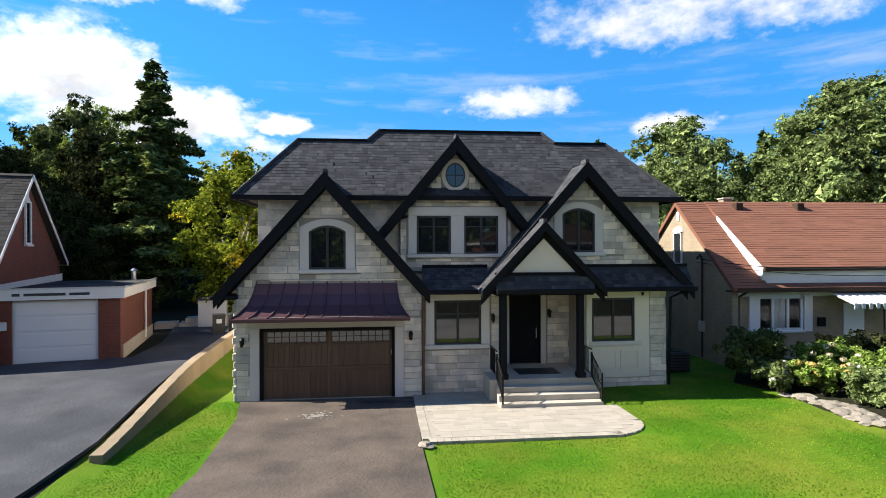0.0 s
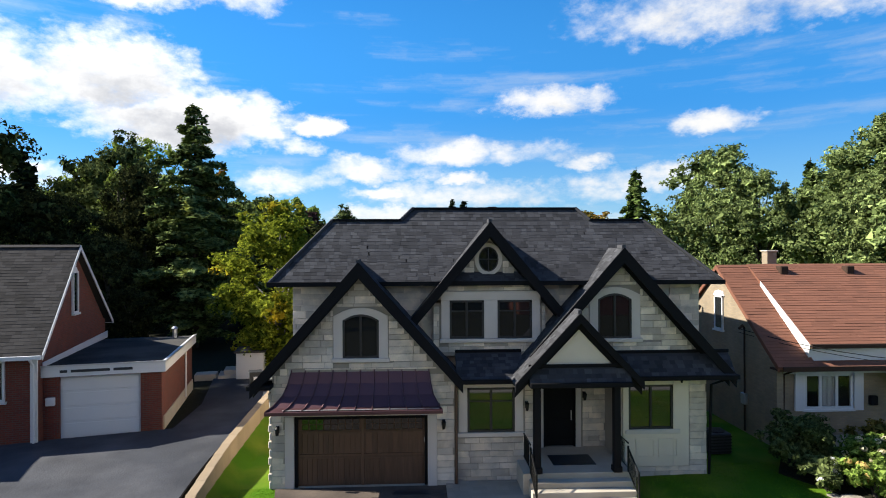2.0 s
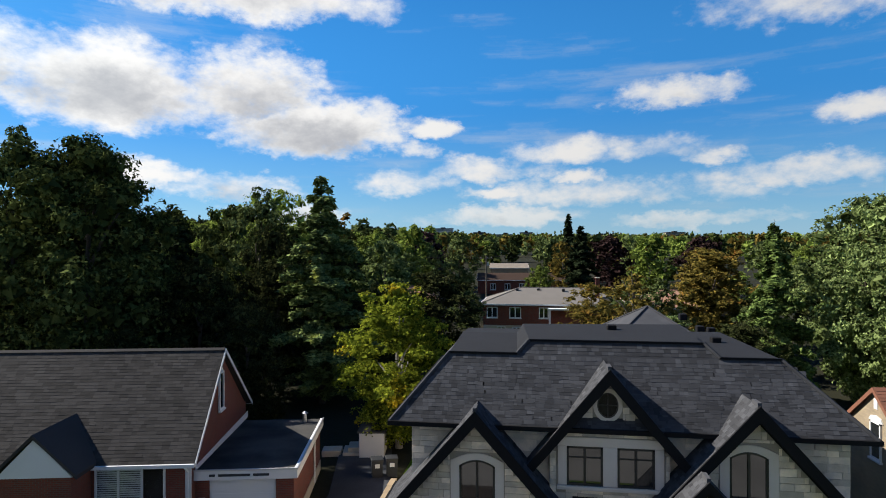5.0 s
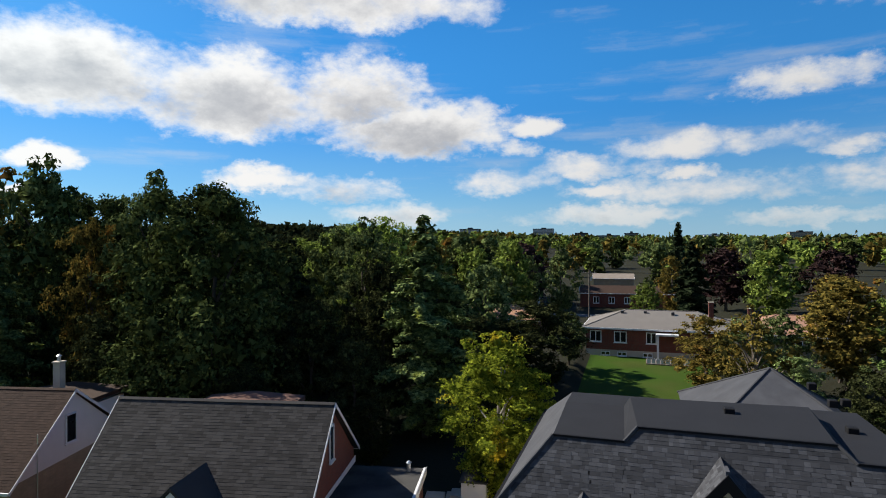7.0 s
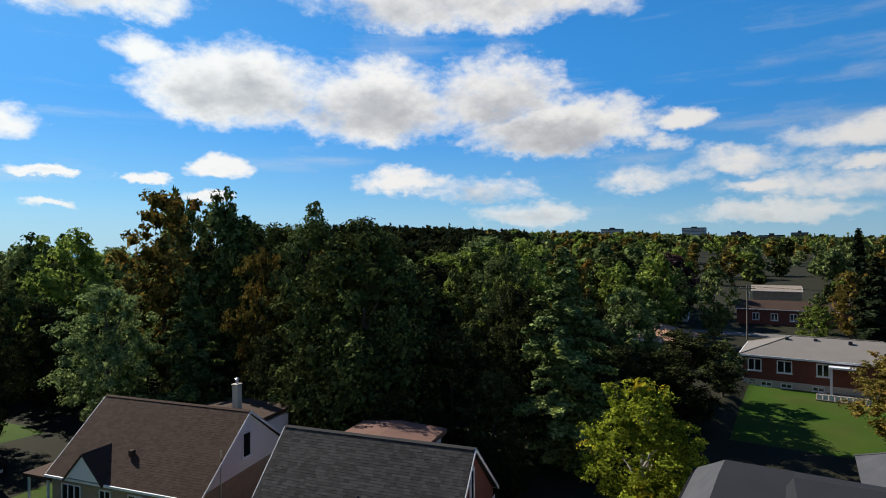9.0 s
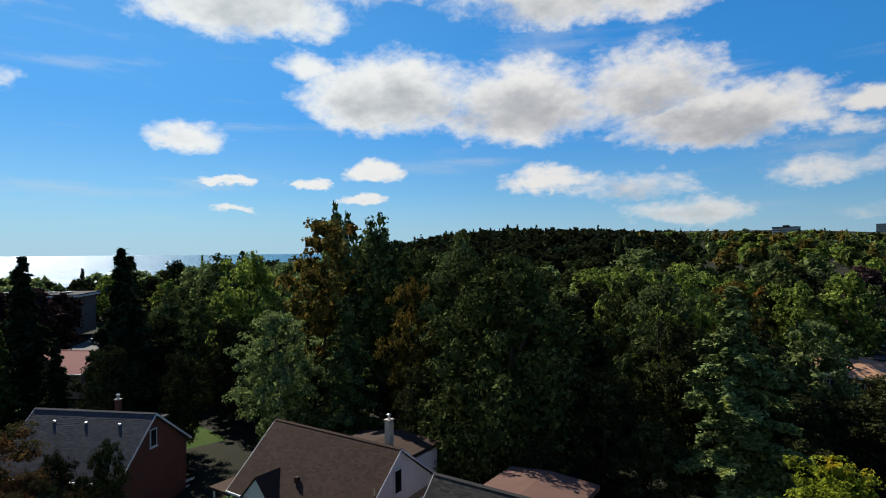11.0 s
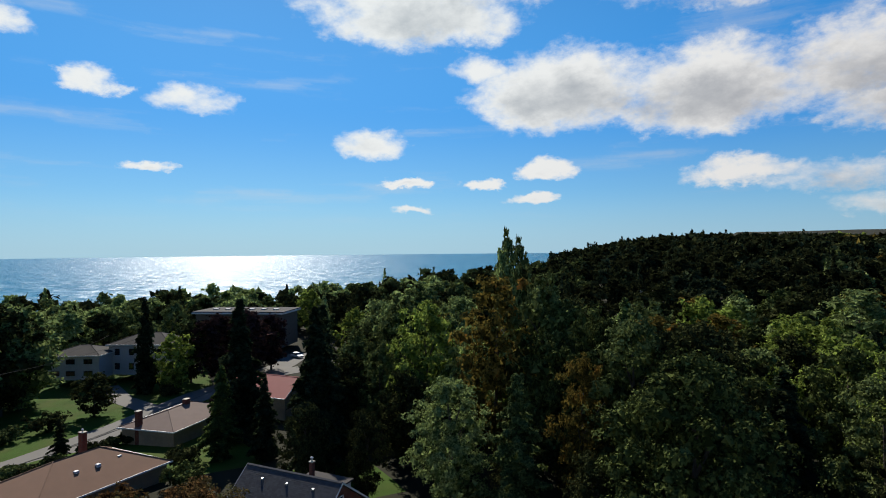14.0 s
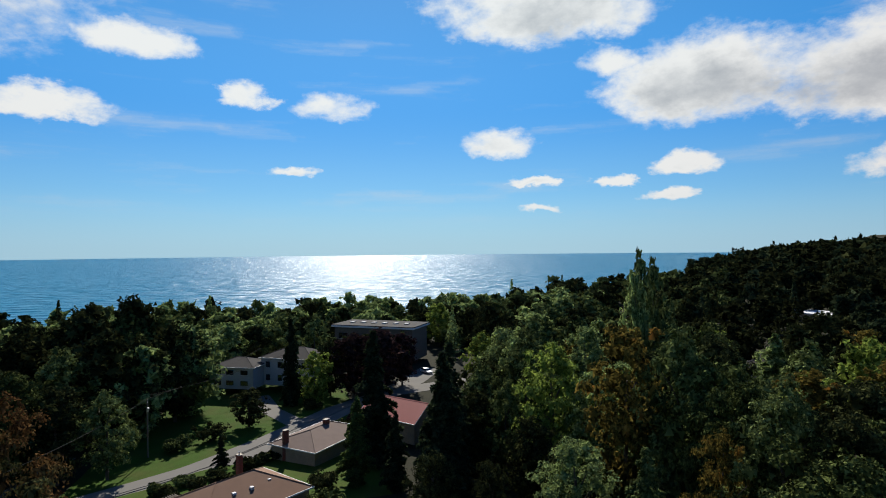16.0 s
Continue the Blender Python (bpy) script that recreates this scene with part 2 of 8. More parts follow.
def leaf_material(name, c1, c2, trans=0.35, patch=None):
    """Leaves: hue from leaf to leaf, larger patches by place, light passing through."""
    m = bpy.data.materials.new(name)
    m.use_nodes = True
    nt = m.node_tree
    nt.nodes.clear()
    N, L = nt.nodes.new, nt.links.new
    geo = N("ShaderNodeNewGeometry")
    ob = N("ShaderNodeTexCoord")
    no = N("ShaderNodeTexNoise")
    no.inputs["Scale"].default_value, no.inputs["Detail"].default_value = 0.35, 3
    L(ob.outputs["Object"], no.inputs["Vector"])
    mx = N("ShaderNodeMix")
    mx.data_type = "RGBA"
    # spread widened to stand for light and shade on leaves turned differently
    mx.inputs[6].default_value, mx.inputs[7].default_value = (*[0.55 * c for c in c1], 1), (*[1.4 * c for c in c2], 1)
    pw = N("ShaderNodeMath")            # few bright leaves among many dull ones
    pw.operation = "POWER"
    L(geo.outputs["Random Per Island"], pw.inputs[0])
    pw.inputs[1].default_value = 1.4
    L(pw.outputs[0], mx.inputs[0])
    col = mx.outputs[2]
    if patch:
        pm = N("ShaderNodeMix")
        pm.data_type = "RGBA"
        mr = N("ShaderNodeMapRange")
        mr.inputs[1].default_value, mr.inputs[2].default_value = patch[1], patch[1] + 0.15
        L(no.outputs[0], mr.inputs[0])
        L(mr.outputs[0], pm.inputs[0])
        L(col, pm.inputs[6])
        pm.inputs[7].default_value = (*patch[0], 1)
        col = pm.outputs[2]
    mr2 = N("ShaderNodeMapRange")
    mr2.inputs[1].default_value, mr2.inputs[2].default_value, mr2.inputs[3].default_value, mr2.inputs[4].default_value = 0.3, 0.7, 0.7, 1.3
    L(no.outputs[0], mr2.inputs[0])
    oi = N("ShaderNodeObjectInfo")
    om = N("ShaderNodeMath")
    om.operation = "MULTIPLY_ADD"
    L(oi.outputs["Random"], om.inputs[0])
    om.inputs[1].default_value, om.inputs[2].default_value = 0.5, 0.75
    mm = N("ShaderNodeMath")
    mm.operation = "MULTIPLY"
    L(mr2.outputs[0], mm.inputs[0])
    L(om.outputs[0], mm.inputs[1])
    sc = N("ShaderNodeVectorMath")
    sc.operation = "SCALE"
    L(col, sc.inputs[0])
    L(mm.outputs[0], sc.inputs[3])
    df = N("ShaderNodeBsdfDiffuse")
    L(sc.outputs[0], df.inputs["Color"])
    tr = N("ShaderNodeBsdfTranslucent")
    L(sc.outputs[0], tr.inputs[0])
    ms = N("ShaderNodeMixShader")
    ms.inputs[0].default_value = trans
    L(df.outputs[0], ms.inputs[1])
    L(tr.outputs[0], ms.inputs[2])
    out = N("ShaderNodeOutputMaterial")
    L(ms.outputs[0], out.inputs[0])
    return m


def glass_material(name, tint=(0.012, 0.013, 0.014)):
    """A window pane that mirrors what stands opposite; its near-black tint stands for the unlit room."""
    m = bpy.data.materials.new(name)
    m.use_nodes = True
    b = m.node_tree.nodes["Principled BSDF"]
    b.inputs["Base Color"].default_value = (*tint, 1)
    b.inputs["Roughness"].default_value = 0.03
    b.inputs["IOR"].default_value = 1.7
    b.inputs["Specular IOR Level"].default_value = 0.5
    return m


M_STONE = material("limestone", (0.72, 0.61, 0.475), 0.9, 0.2, 3.0, 40, 0.6, 0.03, piece=0.24, second=(0.47, 0.415, 0.35))
M_STONE_J = material("limestone_joined", (0.72, 0.61, 0.475), 0.9, 0.2, 3.0, 40, 0.6, 0.03, island=0.24, second=(0.47, 0.415, 0.35))
M_MORTAR = material("mortar", (0.27, 0.24, 0.20), 0.95, 0.2)
M_TRIM = material("precast_trim", (0.5244, 0.4692, 0.414), 0.85, 0.1, 1.2, 60, 0.1)
M_STUCCO = material("stucco", (0.62, 0.545, 0.43), 0.95, 0.1, 1.0, 120, 0.25)
M_BLACK = material("black_fascia", (0.008, 0.008, 0.009), 0.8, 0.2, 1.0, 40, 0.05, spec=0.12)
M_SHINGLE = material("shingle", (0.0515, 0.0525, 0.057), 0.95, 0.25, 1.2, 40, 0.4, 0.008, piece=0.26, second=(0.0385, 0.0395, 0.0435), spec=0.15)
M_SHINGLE_J = material("shingle_joined", (0.0515, 0.0525, 0.057), 0.95, 0.25, 1.2, 40, 0.4, 0.008, island=0.38, second=(0.0385, 0.0395, 0.0435), spec=0.15)
M_MEMBRANE = material("roof_membrane", (0.0165, 0.0172, 0.0198), 0.9, 0.2, 0.8, 50, 0.2, spec=0.12)
M_COPPER = material("brown_metal_roof", (0.105, 0.05, 0.054), 0.42, 0.15, 1.0, 30, 0.05, metal=0.55)
M_DOORWOOD = material("dark_stained_wood", (0.095, 0.052, 0.03), 0.5, 0.4, 2.0, 25, 0.25, 0.006, piece=0.18, streak=(9, 9, 0.8))
M_GLASS = glass_material("window_glass")
M_WINFRAME = material("bronze_frame", (0.022, 0.02, 0.018), 0.5, 0.15)
M_CONCRETE = material("concrete", (0.3968, 0.352, 0.2816), 0.9, 0.12, 1.0, 40, 0.15, second=(0.32, 0.2816, 0.224))
M_PAVER = material("paver", (0.2746, 0.2465, 0.1997), 0.9, 0.12, 2.0, 50, 0.2, piece=0.09)
M_DRIVE = material("gravelly_asphalt", (0.08736, 0.06942, 0.05616), 0.95, 0.45, 0.9, 14, 0.8, 0.02, second=(0.0546, 0.04524, 0.039), spec=0.15)
M_ASPHALT = material("asphalt", (0.0288, 0.03168, 0.03816), 0.85, 0.45, 0.7, 14, 0.7, 0.015, second=(0.05328, 0.05544, 0.06192), spec=0.2)
M_ROAD = material("road_asphalt", (0.1129, 0.1068, 0.09677), 0.9, 0.15, 0.2, 30, 0.3, spec=0.15)
M_STREET = material("street_concrete", (0.34, 0.325, 0.30), 0.9, 0.15, 0.4, 30, 0.3, second=(0.24, 0.23, 0.21), spec=0.15)
M_PALEWALL = material("pale_render", (0.36, 0.355, 0.345), 0.85, 0.1)
# dark colour stands for shade on a wall facing away from the sun
M_SHADED_WALL = material("shaded_wall", (0.10, 0.085, 0.07), 0.85, 0.2, 1.0, 20, 0.2)
M_LAWN = material("lawn", (0.04774, 0.1207, 0.005616), 0.95, 0.4, 0.55, 22, 0.8, 0.03, second=(0.122, 0.150, 0.0165), spec=0.06)
# darker copy of the lawn, for grass lying in tree shade
M_SHADED_LAWN = material("shaded_lawn", (0.02851, 0.05962, 0.006221), 0.95, 0.25, 0.3, 8, 0.8, 0.05, second=(0.04147, 0.05702, 0.01037), spec=0.06)
# floor made near-black to carry the deep shade under the trees
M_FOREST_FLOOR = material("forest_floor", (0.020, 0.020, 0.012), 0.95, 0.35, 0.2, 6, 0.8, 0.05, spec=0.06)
M_IRON = material("wrought_iron", (0.012, 0.012, 0.012), 0.45, 0.1, 2, 30, 0.05, metal=0.6)
M_BRICK = brick_material("red_brick", (0.145, 0.029, 0.014), (0.105, 0.022, 0.012), (0.085, 0.062, 0.05))
M_TANBRICK = brick_material("tan_brick", (0.2534, 0.1971, 0.1267), (0.2112, 0.1654, 0.1091), (0.1971, 0.169, 0.1267))
M_WHITE = material("white_paint", (0.558, 0.558, 0.558), 0.6, 0.06, 0.8, 40, 0.05)
M_WHITESTUCCO = material("white_siding", (0.52, 0.51, 0.50), 0.8, 0.08)
M_REDROOF = material("terracotta_shingle", (0.1598, 0.0646, 0.0374), 0.95, 0.12, 0.6, 60, 0.3, island=0.13)
M_GREYROOF = material("grey_shingle", (0.03845, 0.0358, 0.03381), 0.95, 0.22, 0.6, 60, 0.4, island=0.32, spec=0.12)
M_CLEAR = glass_material("clear_glass", (0.9, 0.92, 0.92))
M_CLEAR.node_tree.nodes["Principled BSDF"].inputs["Transmission Weight"].default_value = 1.0
M_CLEAR.node_tree.nodes["Principled BSDF"].inputs["IOR"].default_value = 1.3
M_BROWNROOF = material("brown_shingle", (0.04395, 0.02649, 0.0186), 0.95, 0.15, 0.6, 80, 0.4, island=0.2, spec=0.15)
M_FLATROOF = material("gravel_flat_roof", (0.0525, 0.051, 0.048), 0.95, 0.35, 0.7, 30, 0.4, second=(0.0195, 0.02025, 0.018), spec=0.12)
M_BARK = material("bark", (0.06, 0.047, 0.036), 0.95, 0.35, 3.0, 25, 0.8, 0.03, streak=(3, 3, 0.6))
M_BIRCH = material("pale_bark", (0.22, 0.2, 0.17), 0.9, 0.3, 3.0, 25, 0.4)
M_ROCK = material("rockery_stone", (0.20, 0.175, 0.14), 0.95, 0.25, 3.0, 25, 0.6, 0.03, piece=0.25)
M_RETAIN = material("retaining_concrete", (0.228, 0.174, 0.111), 0.95, 0.2, 1.5, 30, 0.4, 0.02, piece=0.1)
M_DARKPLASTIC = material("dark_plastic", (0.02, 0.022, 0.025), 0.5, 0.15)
M_GALV = material("galvanised_steel", (0.5, 0.5, 0.5), 0.4, 0.1, metal=0.8)
M_POLE = material("weathered_wood", (0.14, 0.115, 0.09), 0.95, 0.3, 1.0, 20, 0.4, streak=(6, 6, 0.4))
M_FENCE = material("fence_wood", (0.17, 0.14, 0.11), 0.95, 0.3, 1.0, 20, 0.3, piece=0.15)
M_PATCH = material("pale_cement", (0.21, 0.19, 0.165), 0.95, 0.25, 2.0, 30, 0.2)

LEAF_GREEN = leaf_material("leaf_green", (0.066, 0.09, 0.030), (0.118, 0.145, 0.05), 0.14)
LEAF_DARK = leaf_material("leaf_dark", (0.02024, 0.02534, 0.0105), (0.04057, 0.04558, 0.0165), 0.08)
# hill leaves near-black: cloud shadow and backlight put into their colour
LEAF_HILL_SHADE = leaf_material("leaf_hill_shade", (0.0112, 0.0144, 0.0064), (0.0224, 0.0256, 0.0104), 0.2)
LEAF_BRIGHT = leaf_material("leaf_bright", (0.105, 0.15, 0.028), (0.19, 0.24, 0.05), 0.32)
LEAF_YELLOW = leaf_material("leaf_yellow", (0.1496, 0.2112, 0.02464), (0.3168, 0.352, 0.0352), 0.45, ((0.5456, 0.3168, 0.01408), 0.58))
LEAF_MAPLE = leaf_material("leaf_maple", (0.038, 0.053, 0.017), (0.076, 0.094, 0.029), 0.07, ((0.08, 0.066, 0.018), 0.7))
LEAF_ORANGE = leaf_material("leaf_orange", (0.095, 0.082, 0.022), (0.155, 0.115, 0.026), 0.28, ((0.19, 0.085, 0.018), 0.60))
LEAF_RED = leaf_material("leaf_red", (0.085, 0.046, 0.02), (0.135, 0.07, 0.026), 0.15, ((0.055, 0.056, 0.022), 0.45))
LEAF_PURPLE = leaf_material("leaf_purple", (0.026, 0.016, 0.016), (0.046, 0.027, 0.025), 0.12)
LEAF_PINE = leaf_material("needle_pine", (0.07, 0.105, 0.036), (0.135, 0.17, 0.058), 0.08, ((0.34, 0.33, 0.035), 0.62))
LEAF_SHRUB = leaf_material("leaf_shrub", (0.12, 0.21, 0.035), (0.24, 0.33, 0.07), 0.3)
LEAF_SPRUCE = leaf_material("needle_spruce", (0.0154, 0.0252, 0.0126), (0.0294, 0.0392, 0.0189), 0.15)
LEAF_PALE = leaf_material("leaf_pale", (0.115, 0.16, 0.055), (0.20, 0.25, 0.09), 0.3)


# ---- builders ----
rng = np.random.default_rng(7)


def link_mesh(name, verts, faces, mat, smooth=False):
    me = bpy.data.meshes.new(name)
    me.from_pydata([tuple(v) for v in verts], [], faces)
    if mat:
        me.materials.append(mat)
    if smooth:
        me.shade_smooth()
    me.update()
    return me


def thing(name, m, label, category, group="", kind=""):
    ob = new(name)
    ob.empty_display_size = 0.3
    ob.matrix_world = m
    return tagged(ob, label, category, group, kind)


def part(name, bm, mat, parent, label="", kind=""):
    """Links a bmesh or a finished mesh as one part, in its parent's coordinates."""
    if isinstance(bm, bmesh.types.BMesh):
        me = bpy.data.meshes.new(name)
        bm.to_mesh(me)
        bm.free()
        me.materials.append(mat)
    else:
        me = bm
    ob = new(name, me)
    ob.parent = parent
    return tagged(ob, label, kind=kind)


def box(bm, x0, x1, y0, y1, z0, z1):
    v = [bm.verts.new((x, y, z)) for x in (x0, x1) for y in (y0, y1) for z in (z0, z1)]
    for f in ((0, 1, 3, 2), (4, 6, 7, 5), (0, 4, 5, 1), (2, 3, 7, 6), (0, 2, 6, 4), (1, 5, 7, 3)):
        bm.faces.new([v[i] for i in f])
    return bm


def boxes(*bs, bevel=0.0):
    bm = bmesh.new()
    for b in bs:
        box(bm, *b)
    if bevel:
        bmesh.ops.bevel(bm, geom=list(bm.edges), offset=bevel, segments=1, affect="EDGES")
    bmesh.ops.recalc_face_normals(bm, faces=list(bm.faces))
    return bm


def prism(bm, poly, axis, lo, hi):
    """A polygon in the two other axes, pushed along axis from lo to hi."""
    def at(p, s):
        return {"x": (s, p[0], p[1]), "y": (p[0], s, p[1]), "z": (p[0], p[1], s)}[axis]
    a = [bm.verts.new(at(p, lo)) for p in poly]
    b = [bm.verts.new(at(p, hi)) for p in poly]
    n = len(poly)
    bm.faces.new(a)
    bm.faces.new(b[::-1])
    for i in range(n):
        bm.faces.new((a[i], b[i], b[(i + 1) % n], a[(i + 1) % n]))
    return bm


def prisms(*ps):
    bm = bmesh.new()
    for p in ps:
        prism(bm, *p)
    bmesh.ops.recalc_face_normals(bm, faces=list(bm.faces))
    return bm


def slab(bm, quad, thick):
    """A sloping slab: the polygon's top, and its underside thick metres below."""
    a = [bm.verts.new(p) for p in quad]
    b = [bm.verts.new((p[0], p[1], p[2] - thick)) for p in quad]
    n = len(quad)
    bm.faces.new(a)
    bm.faces.new(b[::-1])
    for i in range(n):
        bm.faces.new((a[i], b[i], b[(i + 1) % n], a[(i + 1) % n]))
    bmesh.ops.recalc_face_normals(bm, faces=list(bm.faces))
    return bm


def tube(bm, points, radius, sides=8, taper=None):
    """A round bar along the points."""
    pts = [Vector(p) for p in points]
    rings = []
    for i, p in enumerate(pts):
        d = (pts[min(i + 1, len(pts) - 1)] - pts[max(i - 1, 0)]).normalized()
        q = d.to_track_quat("Z", "Y")
        r = radius if taper is None else radius + (taper - radius) * i / (len(pts) - 1)
        rings.append([bm.verts.new(p + q @ Vector((r * math.cos(2 * math.pi * k / sides), r * math.sin(2 * math.pi * k / sides), 0))) for k in range(sides)])
    for a, b in zip(rings, rings[1:]):
        for k in range(sides):
            bm.faces.new((a[k], a[(k + 1) % sides], b[(k + 1) % sides], b[k]))
    bm.faces.new(rings[0][::-1])
    bm.faces.new(rings[-1])
    return bm


def shingle_mesh(name, mat, origin, along, up, width, length, tab=0.25, course=0.142, thick=0.006, outline=None, seed=1):
    """Courses of overlapping tabs on a slope: origin at the lower left corner, unit vectors along the eave and up the slope."""
    r = random.Random(seed)
    o, u, w = Vector(origin), Vector(along).normalized(), Vector(up).normalized()
    n = u.cross(w).normalized()
    verts, faces = [], []
    rows = int(length / course)
    for j in range(rows):
        y = j * course
        lo, hi = outline(y / length) if outline else (0, width)
        x = lo - r.random() * tab
        while x < hi:
            wd = tab * r.uniform(0.5, 1.1)
            a, b = max(x, lo), min(x + wd - 0.006, hi)
            x += wd
            if b - a < 0.03:
                continue
            lift = thick * r.uniform(0.8, 1.9)
            k = len(verts)
            drop = r.uniform(0, 0.005)
            for px, py, pz in ((a, y - drop, 0.002), (b, y - drop, 0.002), (b, y - drop, lift), (a, y - drop, lift), (a, y + course * 1.1, 0.001), (b, y + course * 1.1, 0.001)):
                verts.append(o + u * px + w * py + n * pz)
            faces += [(k, k + 1, k + 2, k + 3), (k + 3, k + 2, k + 5, k + 4), (k, k + 3, k + 4), (k + 1, k + 5, k + 2)]
    return link_mesh(name, verts, faces, mat)


def window(parent, m, w, h, panes=2, frame_mat=None, arch=0.0, depth=0.06, transom=None, frame=0.06, label=""):
    """A window unit in the plane y = 0 of m, from (0, 0) to (w, h): frame, mullions, panes."""
    fm = frame_mat or M_WINFRAME
    steps = 8 if arch else 1
    top = [(w * i / steps, h - arch + (arch * (1 - (2 * i / steps - 1) ** 2) if arch else 0)) for i in range(steps + 1)]
    f = frame
    bm = bmesh.new()
    box(bm, 0, f, -depth, 0.02, 0, h - arch)
    box(bm, w - f, w, -depth, 0.02, 0, h - arch)
    box(bm, f, w - f, -depth, 0.02, 0, f)
    for (xa, za), (xb, zb) in zip(top, top[1:]):
        prism(bm, [(xa, za - f), (xb, zb - f), (xb, zb), (xa, za)], "y", -depth, 0.02)
    for i in range(1, panes):
        x = w * i / panes
        box(bm, x - f * 0.55, x + f * 0.55, -depth, 0.02, f, h - f + arch * 0.0)
    if transom:
        box(bm, f, w - f, -depth * 0.8, 0.015, transom - 0.02, transom + 0.02)
    bmesh.ops.recalc_face_normals(bm, faces=list(bm.faces))
    bm.transform(m)
    win = part("window", bm, fm, parent, label)
    for i in range(panes):
        a, b = f + (w - 2 * f) * i / panes, f + (w - 2 * f) * (i + 1) / panes
        bm = bmesh.new()
        poly = [(a, f), (b, f)] + [(x, z - f * 0.5) for x, z in reversed(top) if a < x < b]
        if not arch:
            poly = [(a, f), (b, f), (b, h - f), (a, h - f)]
        else:
            ha = lambda x: h - arch + arch * (1 - (2 * x / w - 1) ** 2) - f * 0.5
            poly = [(a, f), (b, f), (b, ha(b))] + [(x, ha(x)) for x, _ in reversed(top) if a + 0.01 < x < b - 0.01] + [(a, ha(a))]
        prism(bm, poly, "y", -depth * 0.45, -depth * 0.3)
        bmesh.ops.recalc_face_normals(bm, faces=list(bm.faces))
        bm.transform(m)
        part("pane", bm, M_GLASS, win)
    return win


# ---- ground, lake, roads ----
def smooth(a, b, x):
    t = min(1.0, max(0.0, (x - a) / (b - a)))
    return t * t * (3 - 2 * t)


def ground_z(x, y):
    r = math.hypot(x, y)
    z = 0.12 * smooth(5, 9, x) * smooth(10, 18, y) * (1 - smooth(30, 60, y))
    z += 0.72 * smooth(-6.35, -6.9, x) * smooth(11, 20, y) * (1 - smooth(60, 110, r))      # the neighbours' lots lie higher
    z += 1.3 * smooth(48, 80, y) * (1 - smooth(60, 120, abs(x)))
    z += (0.029 + 0.015 * smooth(0.02, 0.32, -x / (r + 1))) * max(0.0, min(r, 1600) - 130) * smooth(-0.05, 0.36, (y + 0.62 * x) / (r + 1))
    z += 9 * math.exp(-((x + 315) / 140) ** 2 - ((y - 390) / 170) ** 2)
    z += 2 * math.exp(-((x + 140) / 60) ** 2 - ((y - 220) / 80) ** 2)
    shore = -290 - 0.55 * max(0.0, y)
    z -= 3.0 * smooth(-60, -110, x) * (1 - smooth(40, 120, y))
    z = z + (-16 - z) * smooth(shore, shore - 45, x)
    return z


def axis(fine_lo, fine_hi, step, far, grow):
    v = list(np.arange(fine_lo, fine_hi + 0.01, step))
    d = step
    while v[-1] < far:
        d *= grow
        v.append(v[-1] + d)
    d = step
    while v[0] > -far:
        d *= grow
        v.insert(0, v[0] - d)
    return v


LAWNS = [(-176, -140, -30, 12), (-6.6, 34, -1.4, 45), (-6, 8, 60, 80), (-47, -18, -20, 24), (-140, -86, -36, 14), (-75, -60, 16, 26)]


def build_ground():
    xs, ys = axis(-30, 24, 0.75, 4800, 1.12), axis(-2, 44, 0.9, 4800, 1.12)
    verts = [(x, y, ground_z(x, y)) for y in ys for x in xs]
    n = len(xs)
    faces = [(j * n + i, j * n + i + 1, (j + 1) * n + i + 1, (j + 1) * n + i) for j in range(len(ys) - 1) for i in range(n - 1)]
    me = link_mesh("ground", verts, faces, M_LAWN, True)
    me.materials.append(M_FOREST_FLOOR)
    me.materials.append(M_SHADED_LAWN)
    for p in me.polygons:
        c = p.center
        # far lawns take the darker copy that paints the tree shade
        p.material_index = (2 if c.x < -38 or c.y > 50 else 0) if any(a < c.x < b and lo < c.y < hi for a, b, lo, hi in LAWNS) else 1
    ob = new("ground", me)
    tagged(ob, "mown green lawn running out into wooded ground darkened for tree shade", "ground", kind="structure")


build_ground()


def water_material():
    m = bpy.data.materials.new("lake_water")
    m.use_nodes = True
    nt = m.node_tree
    N, L = nt.nodes.new, nt.links.new
    b = nt.nodes["Principled BSDF"]
    b.inputs["Base Color"].default_value = (0.005, 0.115, 0.205, 1)
    b.inputs["Roughness"].default_value = 0.34
    b.inputs["IOR"].default_value = 1.33
    geo = N("ShaderNodeNewGeometry")

    def waves(stretch, detail, rough):
        mp = N("ShaderNodeVectorMath")
        mp.operation = "MULTIPLY"
        mp.inputs[1].default_value = stretch
        L(geo.outputs["Position"], mp.inputs[0])
        no = N("ShaderNodeTexNoise")
        no.inputs["Scale"].default_value, no.inputs["Detail"].default_value = 1.0, detail
        no.inputs["Roughness"].default_value = rough
        L(mp.outputs[0], no.inputs["Vector"])
        return no.outputs[0]

    bp = N("ShaderNodeBump")
    bp.inputs["Strength"].default_value, bp.inputs["Distance"].default_value = 1.0, 9.0
    L(waves((0.09, 0.035, 0.1), 5, 0.5), bp.inputs["Height"])
    L(bp.outputs[0], b.inputs["Normal"])
    # noise on the specular level puts the sun's glitter in as speckles
    gloss = N("ShaderNodeMapRange")
    for i, v in enumerate((0.42, 0.62, 0.02, 0.19)):
        gloss.inputs[i + 1].default_value = v
    L(waves((0.07, 0.05, 0.05), 8, 0.75), gloss.inputs[0])
    L(gloss.outputs[0], b.inputs["Specular IOR Level"])
    return m


